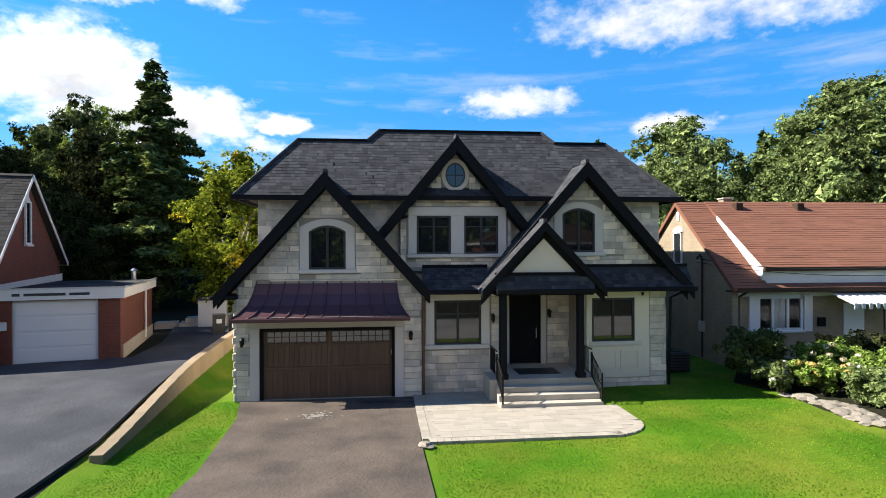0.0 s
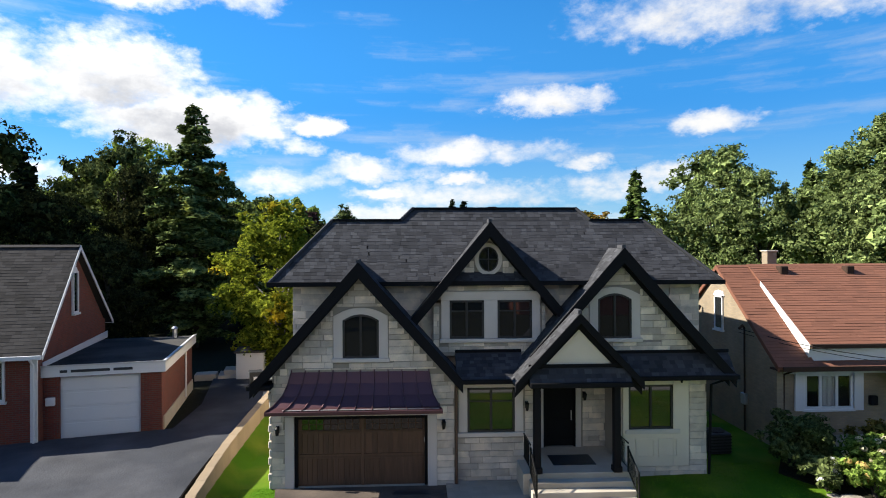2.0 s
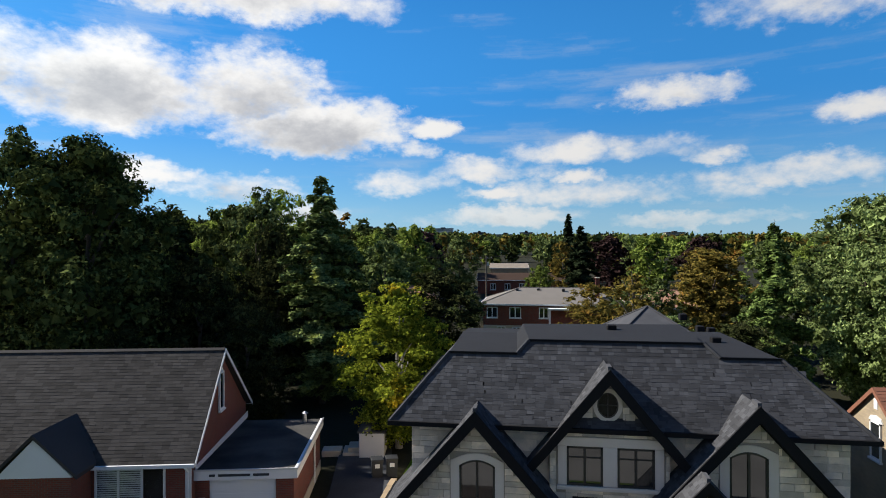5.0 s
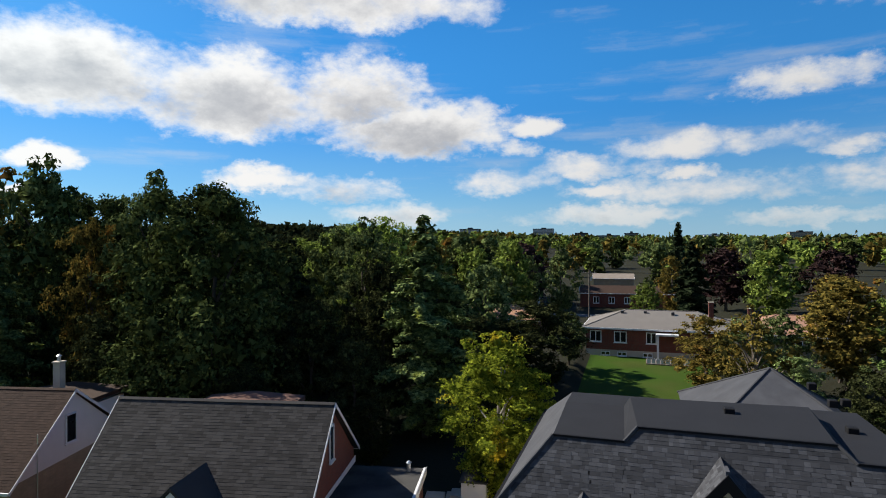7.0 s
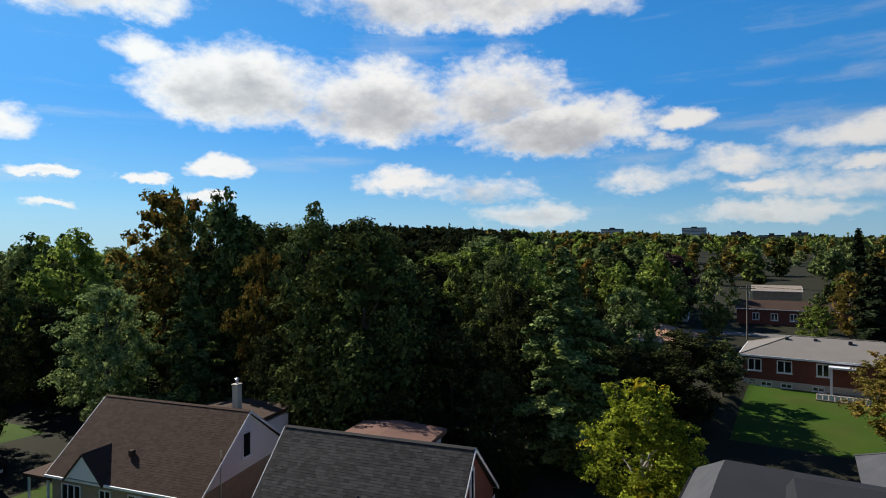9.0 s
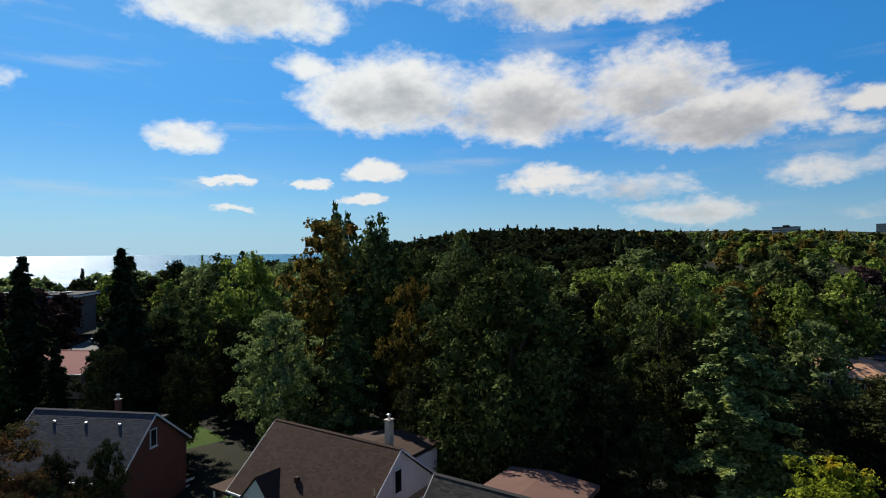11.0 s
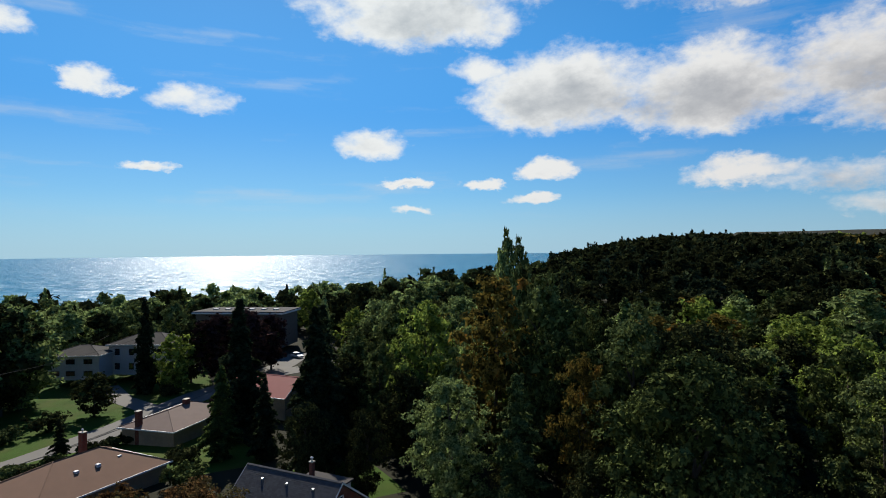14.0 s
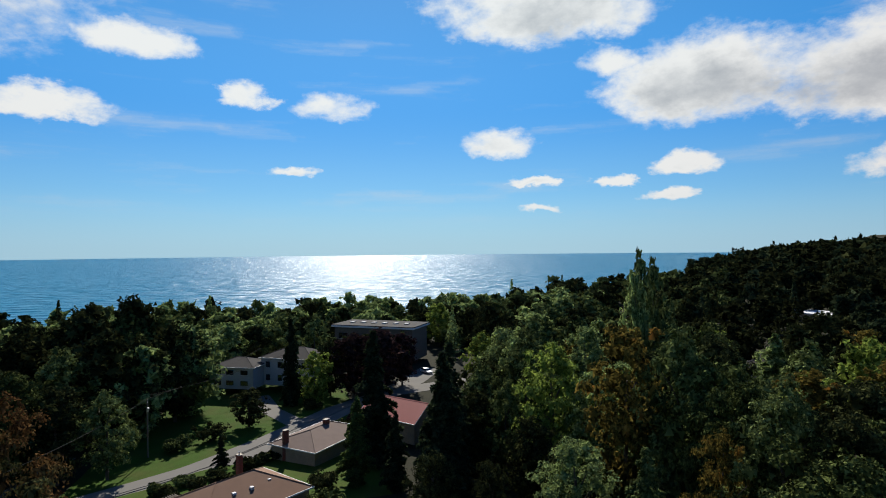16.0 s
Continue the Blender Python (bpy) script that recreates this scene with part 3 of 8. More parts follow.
def build_lake():
    R, rings, seg = 4850, 24, 60
    verts, faces = [], []
    for i in range(rings + 1):
        r = 180 * (R / 180) ** (i / rings)
        for k in range(seg + 1):
            a = radians(20 + 170 * k / seg)
            verts.append((-r * math.sin(a), r * math.cos(a), -9.0))
    for i in range(rings):
        for k in range(seg):
            j = i * (seg + 1) + k
            faces.append((j, j + 1, j + seg + 2, j + seg + 1))
    ob = new("water", link_mesh("water", verts, faces, water_material(), True))
    tagged(ob, "wide blue lake glittering under the sun to the horizon", "lake", kind="structure")


build_lake()


def strip(name, pts, width, mat, lift, label, category, kind="structure", thick=0.1):
    """A paved strip along a line of points, a little above the ground."""
    verts, faces = [], []
    P = []
    for (xa, ya), (xb, yb) in zip(pts, pts[1:]):
        n = max(2, int(math.hypot(xb - xa, yb - ya) / 2.0))
        P += [(xa + (xb - xa) * i / n, ya + (yb - ya) * i / n) for i in range(n)]
    P.append(pts[-1])
    for i, (x, y) in enumerate(P):
        x0, y0 = P[max(i - 1, 0)]
        x1, y1 = P[min(i + 1, len(P) - 1)]
        d = math.hypot(x1 - x0, y1 - y0)
        nx, ny = -(y1 - y0) / d, (x1 - x0) / d
        z = ground_z(x, y) + lift
        for s in (-0.5, 0.5):
            verts.append((x + nx * width * s, y + ny * width * s, z))
        for s in (-0.5, 0.5):
            verts.append((x + nx * width * s, y + ny * width * s, z - thick))
    for i in range(len(P) - 1):
        a, b = 4 * i, 4 * i + 4
        faces += [(a, b, b + 1, a + 1), (a, a + 2, b + 2, b), (a + 1, b + 1, b + 3, a + 3)]
    ob = new(name, link_mesh(name, verts, faces, mat))
    return tagged(ob, label, category, kind=kind)


# ---- trees ----
def leaves_mesh(name, mat, c, nrm, size, aspect=1.0, tang=None):
    """Many small three-cornered leaves: centres, normals, sizes."""
    n = len(c)
    nrm = nrm / (np.linalg.norm(nrm, axis=1, keepdims=True) + 1e-9)
    if tang is None:
        tang = rng.normal(size=(n, 3))
    u = np.cross(nrm, tang)
    u /= np.linalg.norm(u, axis=1, keepdims=True) + 1e-9
    v = np.cross(nrm, u)
    s = size[:, None]
    verts = np.stack([c - v * s * aspect * 0.5 - u * s * 0.45, c - v * s * aspect * 0.35 + u * s * 0.5, c + v * s * aspect * 0.6], 1).reshape(-1, 3)
    me = bpy.data.meshes.new(name)
    me.vertices.add(3 * n)
    me.vertices.foreach_set("co", verts.astype(np.float32).ravel())
    me.loops.add(3 * n)
    me.loops.foreach_set("vertex_index", np.arange(3 * n, dtype=np.int32))
    me.polygons.add(n)
    me.polygons.foreach_set("loop_start", np.arange(0, 3 * n, 3, dtype=np.int32))
    me.materials.append(mat)
    me.update(calc_edges=True)
    return me


def lumps_leaves(lumps, n, size, r=rng):
    """Leaves on the outer skins of small sprays that sit on larger ones (x, y, z, radius), and a few broad shaded ones deep inside."""
    lumps = np.array(lumps, float)
    axis_z, M = lumps[:, 2].mean(), 7
    out = lumps[:, :3] - np.array([0, 0, axis_z])
    out /= np.linalg.norm(out, axis=1, keepdims=True) + 1e-6
    sub = r.normal(size=(len(lumps), M, 3)) * 0.95 + out[:, None] * 0.75 + np.array([0, 0, 0.6])
    sub /= np.linalg.norm(sub, axis=2, keepdims=True)
    reach = lumps[:, 3, None] * r.uniform(0.55, 0.95, (len(lumps), M))
    small = lumps[:, 3, None] * r.uniform(0.28, 0.55, (len(lumps), M))
    w = lumps[:, 3] ** 2
    k = r.choice(len(lumps), n, p=w / w.sum())
    m = r.integers(0, M, n)
    d = r.normal(size=(n, 3)) + sub[k, m] * 0.8 + np.array([0, 0, 0.5])
    d /= np.linalg.norm(d, axis=1, keepdims=True)
    deep = r.random(n) < 0.2
    rad = np.where(deep, r.uniform(0.0, 0.6, n) * lumps[k, 3], small[k, m] * (0.7 + 0.55 * r.random(n) ** 1.2))
    base = np.where(deep[:, None], 0.0, sub[k, m] * reach[k, m][:, None])
    c = lumps[k, :3] + (base + d * rad[:, None]) * np.array([1.08, 1.08, 0.78])
    nrm = d + r.normal(size=(n, 3)) * 0.55 + np.array([0, 0, 0.2])
    return c, nrm, size * r.uniform(0.55, 1.4, n) * np.where(deep, 2.6, 1.0)


def crown_lumps(H, R, low, count, seed, top=0.5, lean=0.0):
    """Sprays over an uneven egg: even turns round the stem, some bays left open, a few sprays standing out."""
    r = np.random.default_rng(seed)
    out = []
    mid, half = (H + low) / 2, (H - low) / 2
    sides = r.uniform(0, 6.28, 3)
    for i in range(count):
        t = -0.96 + 1.94 * (i + 0.5) / count
        a = 2.39996 * i + r.uniform(-0.25, 0.25)
        prof = max(0.05, 1 - abs(t) ** 2.5) ** 0.5 * (1 - top * 0.45 * max(0, t)) * (1 - 0.22 * max(0, -t))
        lobe = 1 + 0.13 * math.sin(2 * a + sides[0] + 2 * t) + 0.11 * math.sin(3 * a + sides[1] - 4 * t)
        if r.random() < 0.06:
            continue
        size = R * r.uniform(0.17, 0.32) * (1 - 0.25 * max(0, t))
        reach = max(0.0, R * prof * lobe * (r.uniform(0.9, 1.1) if r.random() < 0.6 else r.uniform(0.62, 0.85)) - size * 0.6)
        z = mid + half * t * (0.97 + 0.04 * math.sin(a + sides[2])) - size * (0.5 + 0.5 * t) + r.normal() * 0.03 * half
        out.append((reach * math.cos(a) + lean * t, reach * math.sin(a), z, size))
        if r.random() < 0.4:
            f = r.uniform(0.3, 0.65)
            out.append((reach * f * math.cos(a), reach * f * math.sin(a), z + r.uniform(-0.1, 0.2) * half, size * 1.2))
    for j in range(5):
        out.append((r.normal() * R * 0.25, r.normal() * R * 0.25, H - R * r.uniform(0.25, 0.5), R * r.uniform(0.16, 0.22)))
    return out


def trunk_mesh(name, H, r0, lumps, mat, seed, limbs=7):
    bm = bmesh.new()
    rr = random.Random(seed)
    w = 0.03 * H
    pts = [(0, 0, -0.4), (0, 0, 0.15 * H)] + [(rr.uniform(-w, w) * f, rr.uniform(-w, w) * f, H * f) for f in (0.35, 0.55, 0.75)]
    tube(bm, pts, r0, 8, r0 * 0.25)
    for l in rr.sample(lumps, min(limbs, len(lumps))):
        z0 = max(0.15 * H, l[2] - rr.uniform(0.18, 0.3) * H)
        mid = (l[0] * 0.5, l[1] * 0.5, (z0 + l[2]) / 2 + 0.02 * H)
        tube(bm, [(0, 0, z0), mid, l[:3]], r0 * 0.4, 5, r0 * 0.08)
    me = bpy.data.meshes.new(name)
    bm.to_mesh(me)
    bm.free()
    me.materials.append(mat)
    return me


def deciduous(H, R, low, n, size, leaf, seed, bark=None, count=44, top=0.5, limbs=7):
    lumps = crown_lumps(H, R, low, count, seed, top)
    crown = leaves_mesh("crown", leaf, *lumps_leaves(lumps, n, size))
    return trunk_mesh("trunk", H * 0.95, 0.016 * H + 0.08, lumps, bark or M_BARK, seed, limbs), crown


def conifer(H, R, n, size, leaf, seed, low=0.1, ragged=0.2, droop=0.25, power=0.85):
    """Whorls of boughs round one straight stem; needles in flat sprays along each bough."""
    r = np.random.default_rng(seed)
    boughs = []
    z = low * H
    while z < H * 0.985:
        f = (z / H - low) / (1 - low)
        L = R * (1 - f) ** power * (1 - 0.5 * max(0, 0.18 - f) / 0.18) + 0.12
        m = int(r.integers(5, 9))
        for k in range(m):
            a = r.uniform(0, 2 * math.pi)
            boughs.append((a, z + r.uniform(-0.2, 0.2), L * r.uniform(1 - 2.2 * ragged, 1 + ragged)))
        z += r.uniform(0.028, 0.045) * H
    b = np.array(boughs)
    w = b[:, 2] ** 1.4 + 0.05
    k = rng.choice(len(b), n, p=w / w.sum())
    t = rng.random(n) ** 0.65
    a, L = b[k, 0], b[k, 2]
    side = rng.normal(size=n) * 0.16 * L * (1.15 - t) + rng.normal(size=n) * 0.1
    x = np.cos(a) * L * t - np.sin(a) * side
    y = np.sin(a) * L * t + np.cos(a) * side
    zz = b[k, 1] - droop * L * t ** 1.5 + rng.normal(size=n) * 0.12 + 0.18 * L * t * (1 - t)
    zz = np.minimum(zz, H)
    nrm = np.stack([np.cos(a) * 0.4, np.sin(a) * 0.4, np.ones(n)], 1) + rng.normal(size=(n, 3)) * 0.45
    tang = np.stack([-np.sin(a), np.cos(a), 0 * a], 1)
    crown = leaves_mesh("crown", leaf, np.stack([x, y, zz], 1), nrm, size * rng.uniform(0.6, 1.4, n), 1.7, tang + rng.normal(size=(n, 3)) * 0.4)
    bm = bmesh.new()
    tube(bm, [(0, 0, -0.4), (0, 0, H * 0.5), (0, 0, H * 0.99)], 0.012 * H + 0.06, 8, 0.02)
    for a, z, L in boughs[::4]:
        tube(bm, [(0, 0, z), (math.cos(a) * L * 0.8, math.sin(a) * L * 0.8, z - droop * L * 0.55)], 0.05, 4, 0.015)
    me = bpy.data.meshes.new("trunk")
    bm.to_mesh(me)
    bm.free()
    me.materials.append(M_BARK)
    return me, crown


KINDS = {}


def tree_kind(key, meshes, H, label, category="tree"):
    KINDS[key] = (meshes, H, label, category)


def plant_tree(key, x, y, height=None, spin=0.0, name="tree", label="", wide=1.0, z=None, group=""):
    (trunk, crown), H, text, cat = KINDS[key]
    s = (height or H) / H
    zz = ground_z(x, y) if z is None else z
    e = new(name)
    e.matrix_world = Matrix.Translation((x, y, zz)) @ Matrix.Rotation(spin, 4, "Z") @ Matrix.Diagonal((s * wide, s * wide, s, 1))
    tagged(e, label or text, cat, group)
    for part_name, me in (("trunk", trunk), ("crown", crown)):
        ob = new(part_name, me)
        ob.parent = e
    return e


NEEDLE_FIR = leaf_material("needle_fir", (0.06, 0.095, 0.028), (0.105, 0.145, 0.04), 0.22)
# kind: height, spread, lowest leaves, colour, seed, sprays, taper, label
LEAFY = {
    "maple": (20, 7.0, 1.5, LEAF_MAPLE, 3, 84, 0.25, "broad dark green maple with browning leaves in the ravine"),
    "green": (18, 5.5, 2, LEAF_GREEN, 5, 56, 0.25, "tall leafy green deciduous tree in the wood"),
    "bright": (16, 5.0, 1.5, LEAF_BRIGHT, 8, 54, 0.3, "bright green leafy tree in the wood"),
    "dark": (18, 6.0, 1.5, LEAF_DARK, 11, 58, 0.2, "dark green dense leafy tree in the wood"),
    "orange": (18, 4.8, 2, LEAF_ORANGE, 14, 54, 0.3, "tall tree turning orange and brown for autumn"),
    "red": (9, 3.8, 1.0, LEAF_RED, 17, 46, 0.3, "small tree with reddish autumn leaves"),
    "purple": (15, 5.0, 1.5, LEAF_PURPLE, 23, 50, 0.4, "dark purple-leaved tree by the road"),
    "pale": (18, 5.8, 1.0, LEAF_PALE, 26, 66, 0.3, "tall grey-green leafy tree with fine foliage"),
}
for key, (H, R, low, leaf, seed, count, taper, text) in LEAFY.items():
    area = count * R * R * 0.22
    for grade, size in (("", 0.225), ("mid_", 0.36), ("far_", 0.58)):
        size *= H / 18
        n = int(area * 1.15 / (0.5 * size * size))
        tree_kind(grade + key, deciduous(H, R, low, n, size, leaf, seed, count=count, top=taper, limbs=9 if not grade else 4), H, text)
tree_kind("yellow", deciduous(10, 3.3, 0.5, 30000, 0.135, LEAF_YELLOW, 20, M_BIRCH, 84, 0.6, 16), 10, "slender tree with yellow-green autumn leaves beside the house")
tree_kind("bare", deciduous(11, 2.6, 3.0, 2600, 0.2, LEAF_ORANGE, 41, M_POLE, 60, 0.4, 40), 11, "pale half-bare tree with thin twigs")
tree_kind("pine", conifer(18, 5.2, 46000, 0.23, LEAF_PINE, 29, 0.06, 0.36, 0.02), 18, "tall ragged white pine with plumed boughs", "pine tree")
tree_kind("spruce", conifer(16, 4.1, 24000, 0.29, LEAF_SPRUCE, 32, 0.04, 0.24, 0.3), 16, "dark green pointed spruce", "spruce tree")
tree_kind("spire", conifer(18, 4.2, 30000, 0.27, NEEDLE_FIR, 35, 0.05, 0.22, 0.2), 18, "green pointed fir behind the garden", "fir tree")
for grade, n, size in (("mid_", 15000, 0.38), ("far_", 7000, 0.58)):
    tree_kind(grade + "spruce", conifer(16, 4.1, n, size, LEAF_SPRUCE, 32, 0.04, 0.24, 0.3), 16, KINDS["spruce"][2], "spruce tree")
    tree_kind(grade + "pine", conifer(18, 5.0, n, size, LEAF_PINE, 29, 0.06, 0.33, 0.05), 18, KINDS["pine"][2], "pine tree")

# trees that can be told apart, and a few fillers: kind, x, y, top, width
RAVINE_TREES = [
    ("pine", -15.9, 42.5, 18.3, 1.05), ("yellow", -7.8, 33.6, 10.3, 1.15), ("maple", -30.6, 36.0, 21.0, 0.95), ("dark", -36.5, 43.5, 21.4, 0.85),
    ("green", -42.0, 41.5, 22.0, 0.8), ("maple", -48.5, 43.0, 21.4, 0.75), ("maple", -54.5, 43.5, 22.4, 0.75), ("green", -58.0, 43.0, 24.4, 0.7),
    ("orange", -62.0, 38.5, 25.4, 0.8), ("orange", -43.2, 36.2, 18.4, 0.6), ("pine", -45.0, 30.0, 16.8, 0.8), ("pale", -53.0, 27.3, 15.4, 0.95),
    ("bright", -76.5, 35.6, 21.0, 0.85), ("pale", -72.0, 40.0, 18.0, 0.8), ("green", -27.0, 54.5, 18.2, 0.85), ("bright", -27.6, 60.5, 19.6, 0.8),
    ("maple", -35.0, 63.6, 18.2, 0.75), ("bright", -37.0, 69.0, 18.5, 1.0), ("dark", -22.5, 49.0, 15.0, 0.8), ("dark", -20.0, 58.0, 14.0, 0.9),
    # low dark trees added to stand for the deep shade below maple and pine
    ("dark", -20.8, 45.5, 12.0, 1.0), ("dark", -19.8, 38.2, 9.0, 1.0), ("dark", -23.8, 38.8, 12.0, 0.9), ("dark", -25.2, 32.5, 8.0, 0.9), ("dark", -17.0, 35.2, 5.6, 1.1),
    ("dark", -44.6, 7.7, 8.3, 0.55), ("dark", -44.1, 10.2, 8.4, 0.55), ("dark", -12.6, 46.5, 7.5, 1.1), ("dark", -14.6, 51.5, 9.5, 1.0), ("maple", -33.0, 31.5, 9.0, 0.9), ("dark", -38.5, 33.5, 11.0, 0.9), ("dark", -49.5, 33.5, 12.0, 0.9),
]
SLOPE_TREES = [
    ("green", -89.5, 37.0, 19.6, 0.9), ("pale", -95.5, 38.2, 19.8, 0.8), ("pine", -104.5, 47.0, 21.0, 0.75), ("pale", -112.5, 41.5, 18.8, 0.9),
    ("pale", -104.0, 55.0, 19.5, 0.9), ("dark", -161.5, 55.5, 18.6, 0.9), ("orange", -58.5, 62.0, 19.0, 1.1), ("orange", -66.5, 84.5, 17.2, 1.2),
    ("bright", -49.5, 84.5, 18.2, 1.15), ("bright", -57.5, 91.0, 17.6, 1.15), ("bright", -78.5, 102.5, 16.8, 1.15), ("dark", -106.0, 113.0, 19.5, 1.0),
    ("dark", -80.5, 66.5, 20.0, 0.85), ("green", -133.0, 86.0, 32.5, 0.36), ("pale", -129.0, 82.0, 29.0, 0.38), ("green", -137.0, 92.5, 30.5, 0.38), ("pale", -56.1, 105.0, 21.6, 1.2),
    ("spruce", -70.6, 18.0, 21.5, 0.8), ("spruce", -76.0, 19.5, 20.5, 0.85), ("dark", -66.0, 48.0, 20.0, 0.8), ("orange", -24.0, 66.0, 17.6, 0.9),
    ("dark", -69.0, 29.5, 13.0, 0.9), ("dark", -60.5, 21.0, 11.0, 0.8), ("dark", -63.0, 15.0, 12.0, 0.8), ("dark", -61.0, 30.5, 12.5, 0.8), ("green", -83.0, 31.0, 14.0, 0.8),
    ("dark", -88.0, 27.5, 12.0, 0.9), ("green", -93.0, 30.5, 14.5, 0.9), ("dark", -84.0, 25.5, 9.5, 1.0), ("dark", -98.0, 32.0, 15.0, 0.9), ("green", -101.0, 36.5, 16.5, 0.9), 
]
GARDEN_TREES = [
    ("spire", 19.2, 49.6, 15.0, 1.0), ("pale", 27.0, 51.0, 17.6, 1.1), ("pale", 35.0, 41.0, 17.0, 1.25), ("spire", 29.0, 60.0, 15.5, 0.9),
    ("orange", 20.5, 72.0, 12.9, 1.3), ("green", -13.2, 107.0, 15.6, 0.8), ("bright", -26.0, 94.5, 16.2, 1.0), ("bright", 1.4, 102.0, 9.8, 0.9),
    ("spruce", 8.9, 107.6, 16.9, 1.2), ("spruce", 10.9, 175.0, 23.0, 0.8), ("orange", 6.4, 121.0, 14.4, 0.9), ("purple", 18.5, 141.0, 16.0, 1.2),
    ("bright", 24.9, 126.0, 16.0, 1.1), ("purple", 39.9, 145.0, 15.8, 1.2),
]
STREET_TREES = [
    ("dark", -9.3, 58.6, 10.5, 1.55), ("green", -7.8, 70.0, 7.8, 1.3), ("dark", -13.6, 57.4, 8.4, 1.4), ("orange", 6.2, 61.0, 9.2, 1.5),
    ("pale", 10.2, 63.5, 8.8, 1.4), ("pale", 12.5, 56.0, 6.6, 1.3), ("dark", 16.2, 47.5, 7.0, 1.3), ("green", 22.0, 58.4, 8.0, 1.3),
    ("purple", -25.5, 135.0, 17.6, 1.3), ("dark", 33.0, 72.0, 12.0, 1.2), ("green", 2.0, 133.0, 9.0, 1.1), ("bright", 40.0, 92.0, 13.0, 1.1),
    ("dark", -38.0, 112.0, 15.0, 1.1), ("pale", 26.3, 49.5, 16.3, 0.75),
]
BACKYARD_TREES = [
    ("pale", 28.0, 46.2, 14.8, 0.90), ("spire", 31.9, 48.4, 13.8, 0.80), ("spire", 32.2, 45.8, 15.3, 0.95), ("pale", 33.4, 42.5, 16.1, 1.00),
    ("pale", 34.4, 39.0, 18.2, 1.10), ("pale", 34.8, 35.9, 16.3, 1.10), ("spire", 37.1, 49.7, 15.5, 0.90), ("green", 30.4, 35.8, 12.8, 0.80),
    ("bare", 8.6, 51.0, 10.5, 1.1), ("orange", 20.0, 68.0, 12.5, 1.5), ("green", 13.5, 66.0, 9.0, 1.2), ("bright", 28.0, 84.0, 9.5, 1.2),
]
ROADSIDE_TREES = [
    ("spruce", -82.7, 22.0, 20.5, 0.9), ("spruce", -99.7, 12.9, 20.5, 0.9), ("spruce", -85.0, 14.3, 10.4, 0.9), ("purple", -146.0, 13.5, 13.6, 1.15),
    ("spruce", -144.0, -1.5, 18.2, 0.6), ("dark", -128.5, -10.0, 5.2, 1.5), ("pale", -140.5, -23.5, 18.5, 1.1), ("dark", -148.0, -36.0, 24.5, 0.8), ("dark", -146.0, -45.0, 23.0, 0.8),
    ("red", -55.5, -25.8, 24.0, 0.7), ("red", -48.5, 3.2, 10.8, 1.1), ("maple", -42.0, -2.0, 9.5, 0.75), ("red", -44.5, 6.5, 7.5, 0.9),
]
SHORE_TREES = [
    ("purple", -150.0, 21.0, 14.0, 1.15), ("purple", -156.0, 27.5, 12.0, 1.0), ("dark", -161.0, 18.0, 11.0, 1.0), ("dark", -172.0, 14.5, 9.0, 1.0), ("purple", -165.5, 23.0, 12.0, 1.1), ("dark", -177.0, 23.0, 9.5, 1.0), ("green", -180.0, 31.5, 8.0, 1.1), ("dark", -130.0, -30.0, 17.0, 1.0), ("dark", -138.0, -54.0, 20.0, 0.9),
    ("green", -124.0, -42.0, 14.0, 1.0), ("dark", -112.0, -48.0, 15.0, 1.0), ("green", -120.0, -60.0, 18.0, 1.0), ("dark", -104.0, -56.0, 14.0, 1.1),
    ("green", -178.0, 5.0, 14.0, 1.0), ("bright", -215.0, 52.0, 14.0, 1.1), ("dark", -122.6, -49.3, 19.1, 1.00), ("green", -117.2, -40.9, 16.5, 1.00),
]
PARK_TREES = [
    ("dark", -124.0, -36.6, 19.4, 1.00), ("pale", -127.8, -30.5, 16.0, 1.00), ("dark", -136.8, -26.0, 18.3, 1.00), ("maple", -104.8, -43.5, 15.8, 1.00),
    ("dark", -104.2, -37.0, 13.1, 1.00), ("green", -104.6, -29.9, 11.4, 1.00), ("dark", -147.2, -23.7, 11.5, 1.00), ("pale", -142.9, -55.4, 19.6, 1.00),
    ("dark", -142.2, -45.4, 21.4, 1.00), ("maple", -144.3, -36.4, 20.7, 1.00), ("dark", -150.0, 8.0, 12.0, 0.9), ("bright", -141.0, 4.0, 10.5, 1.0),
]
TREES = [(k, x, y, top, (x * 1.7 + y) % 6.28, w) for k, x, y, top, w in RAVINE_TREES + SLOPE_TREES + GARDEN_TREES + STREET_TREES + BACKYARD_TREES + ROADSIDE_TREES + SHORE_TREES + PARK_TREES]
for i, (key, x, y, top, spin, wide) in enumerate(TREES):
    d = math.hypot(x, y)
    grade = "" if d < 68 else "mid_" if d < 125 else "far_"
    plant_tree(grade + key if grade + key in KINDS else key, x, y, top - ground_z(x, y), spin, "tree", wide=wide)


def clear(x, y):
    """Where the wood leaves room: houses, lawns, roads, and the camera's sight lines to far roofs."""
    if math.hypot(x, y) < 30 or y < 25 and x > -60:
        return False
    if -14 < x < 42 and y < 95:
        return False
    if -30 < x < 4 and 66 < y < 100:
        return False
    if x < -60 and y < 30 + 0.1 * (-60 - x):
        return False
    for hx, hy in ((-113, 100), (-171, 180), (-150, 140)):       # gaps cut along the camera's view to roofs deep in the wood
        d, s = math.hypot(hx, hy), math.hypot(x, y)
        if abs(hx * y - hy * x) / d < 4.5 and 0.68 * d < s < d + 8 and hx * x + hy * y > 0:
            return False
    return True


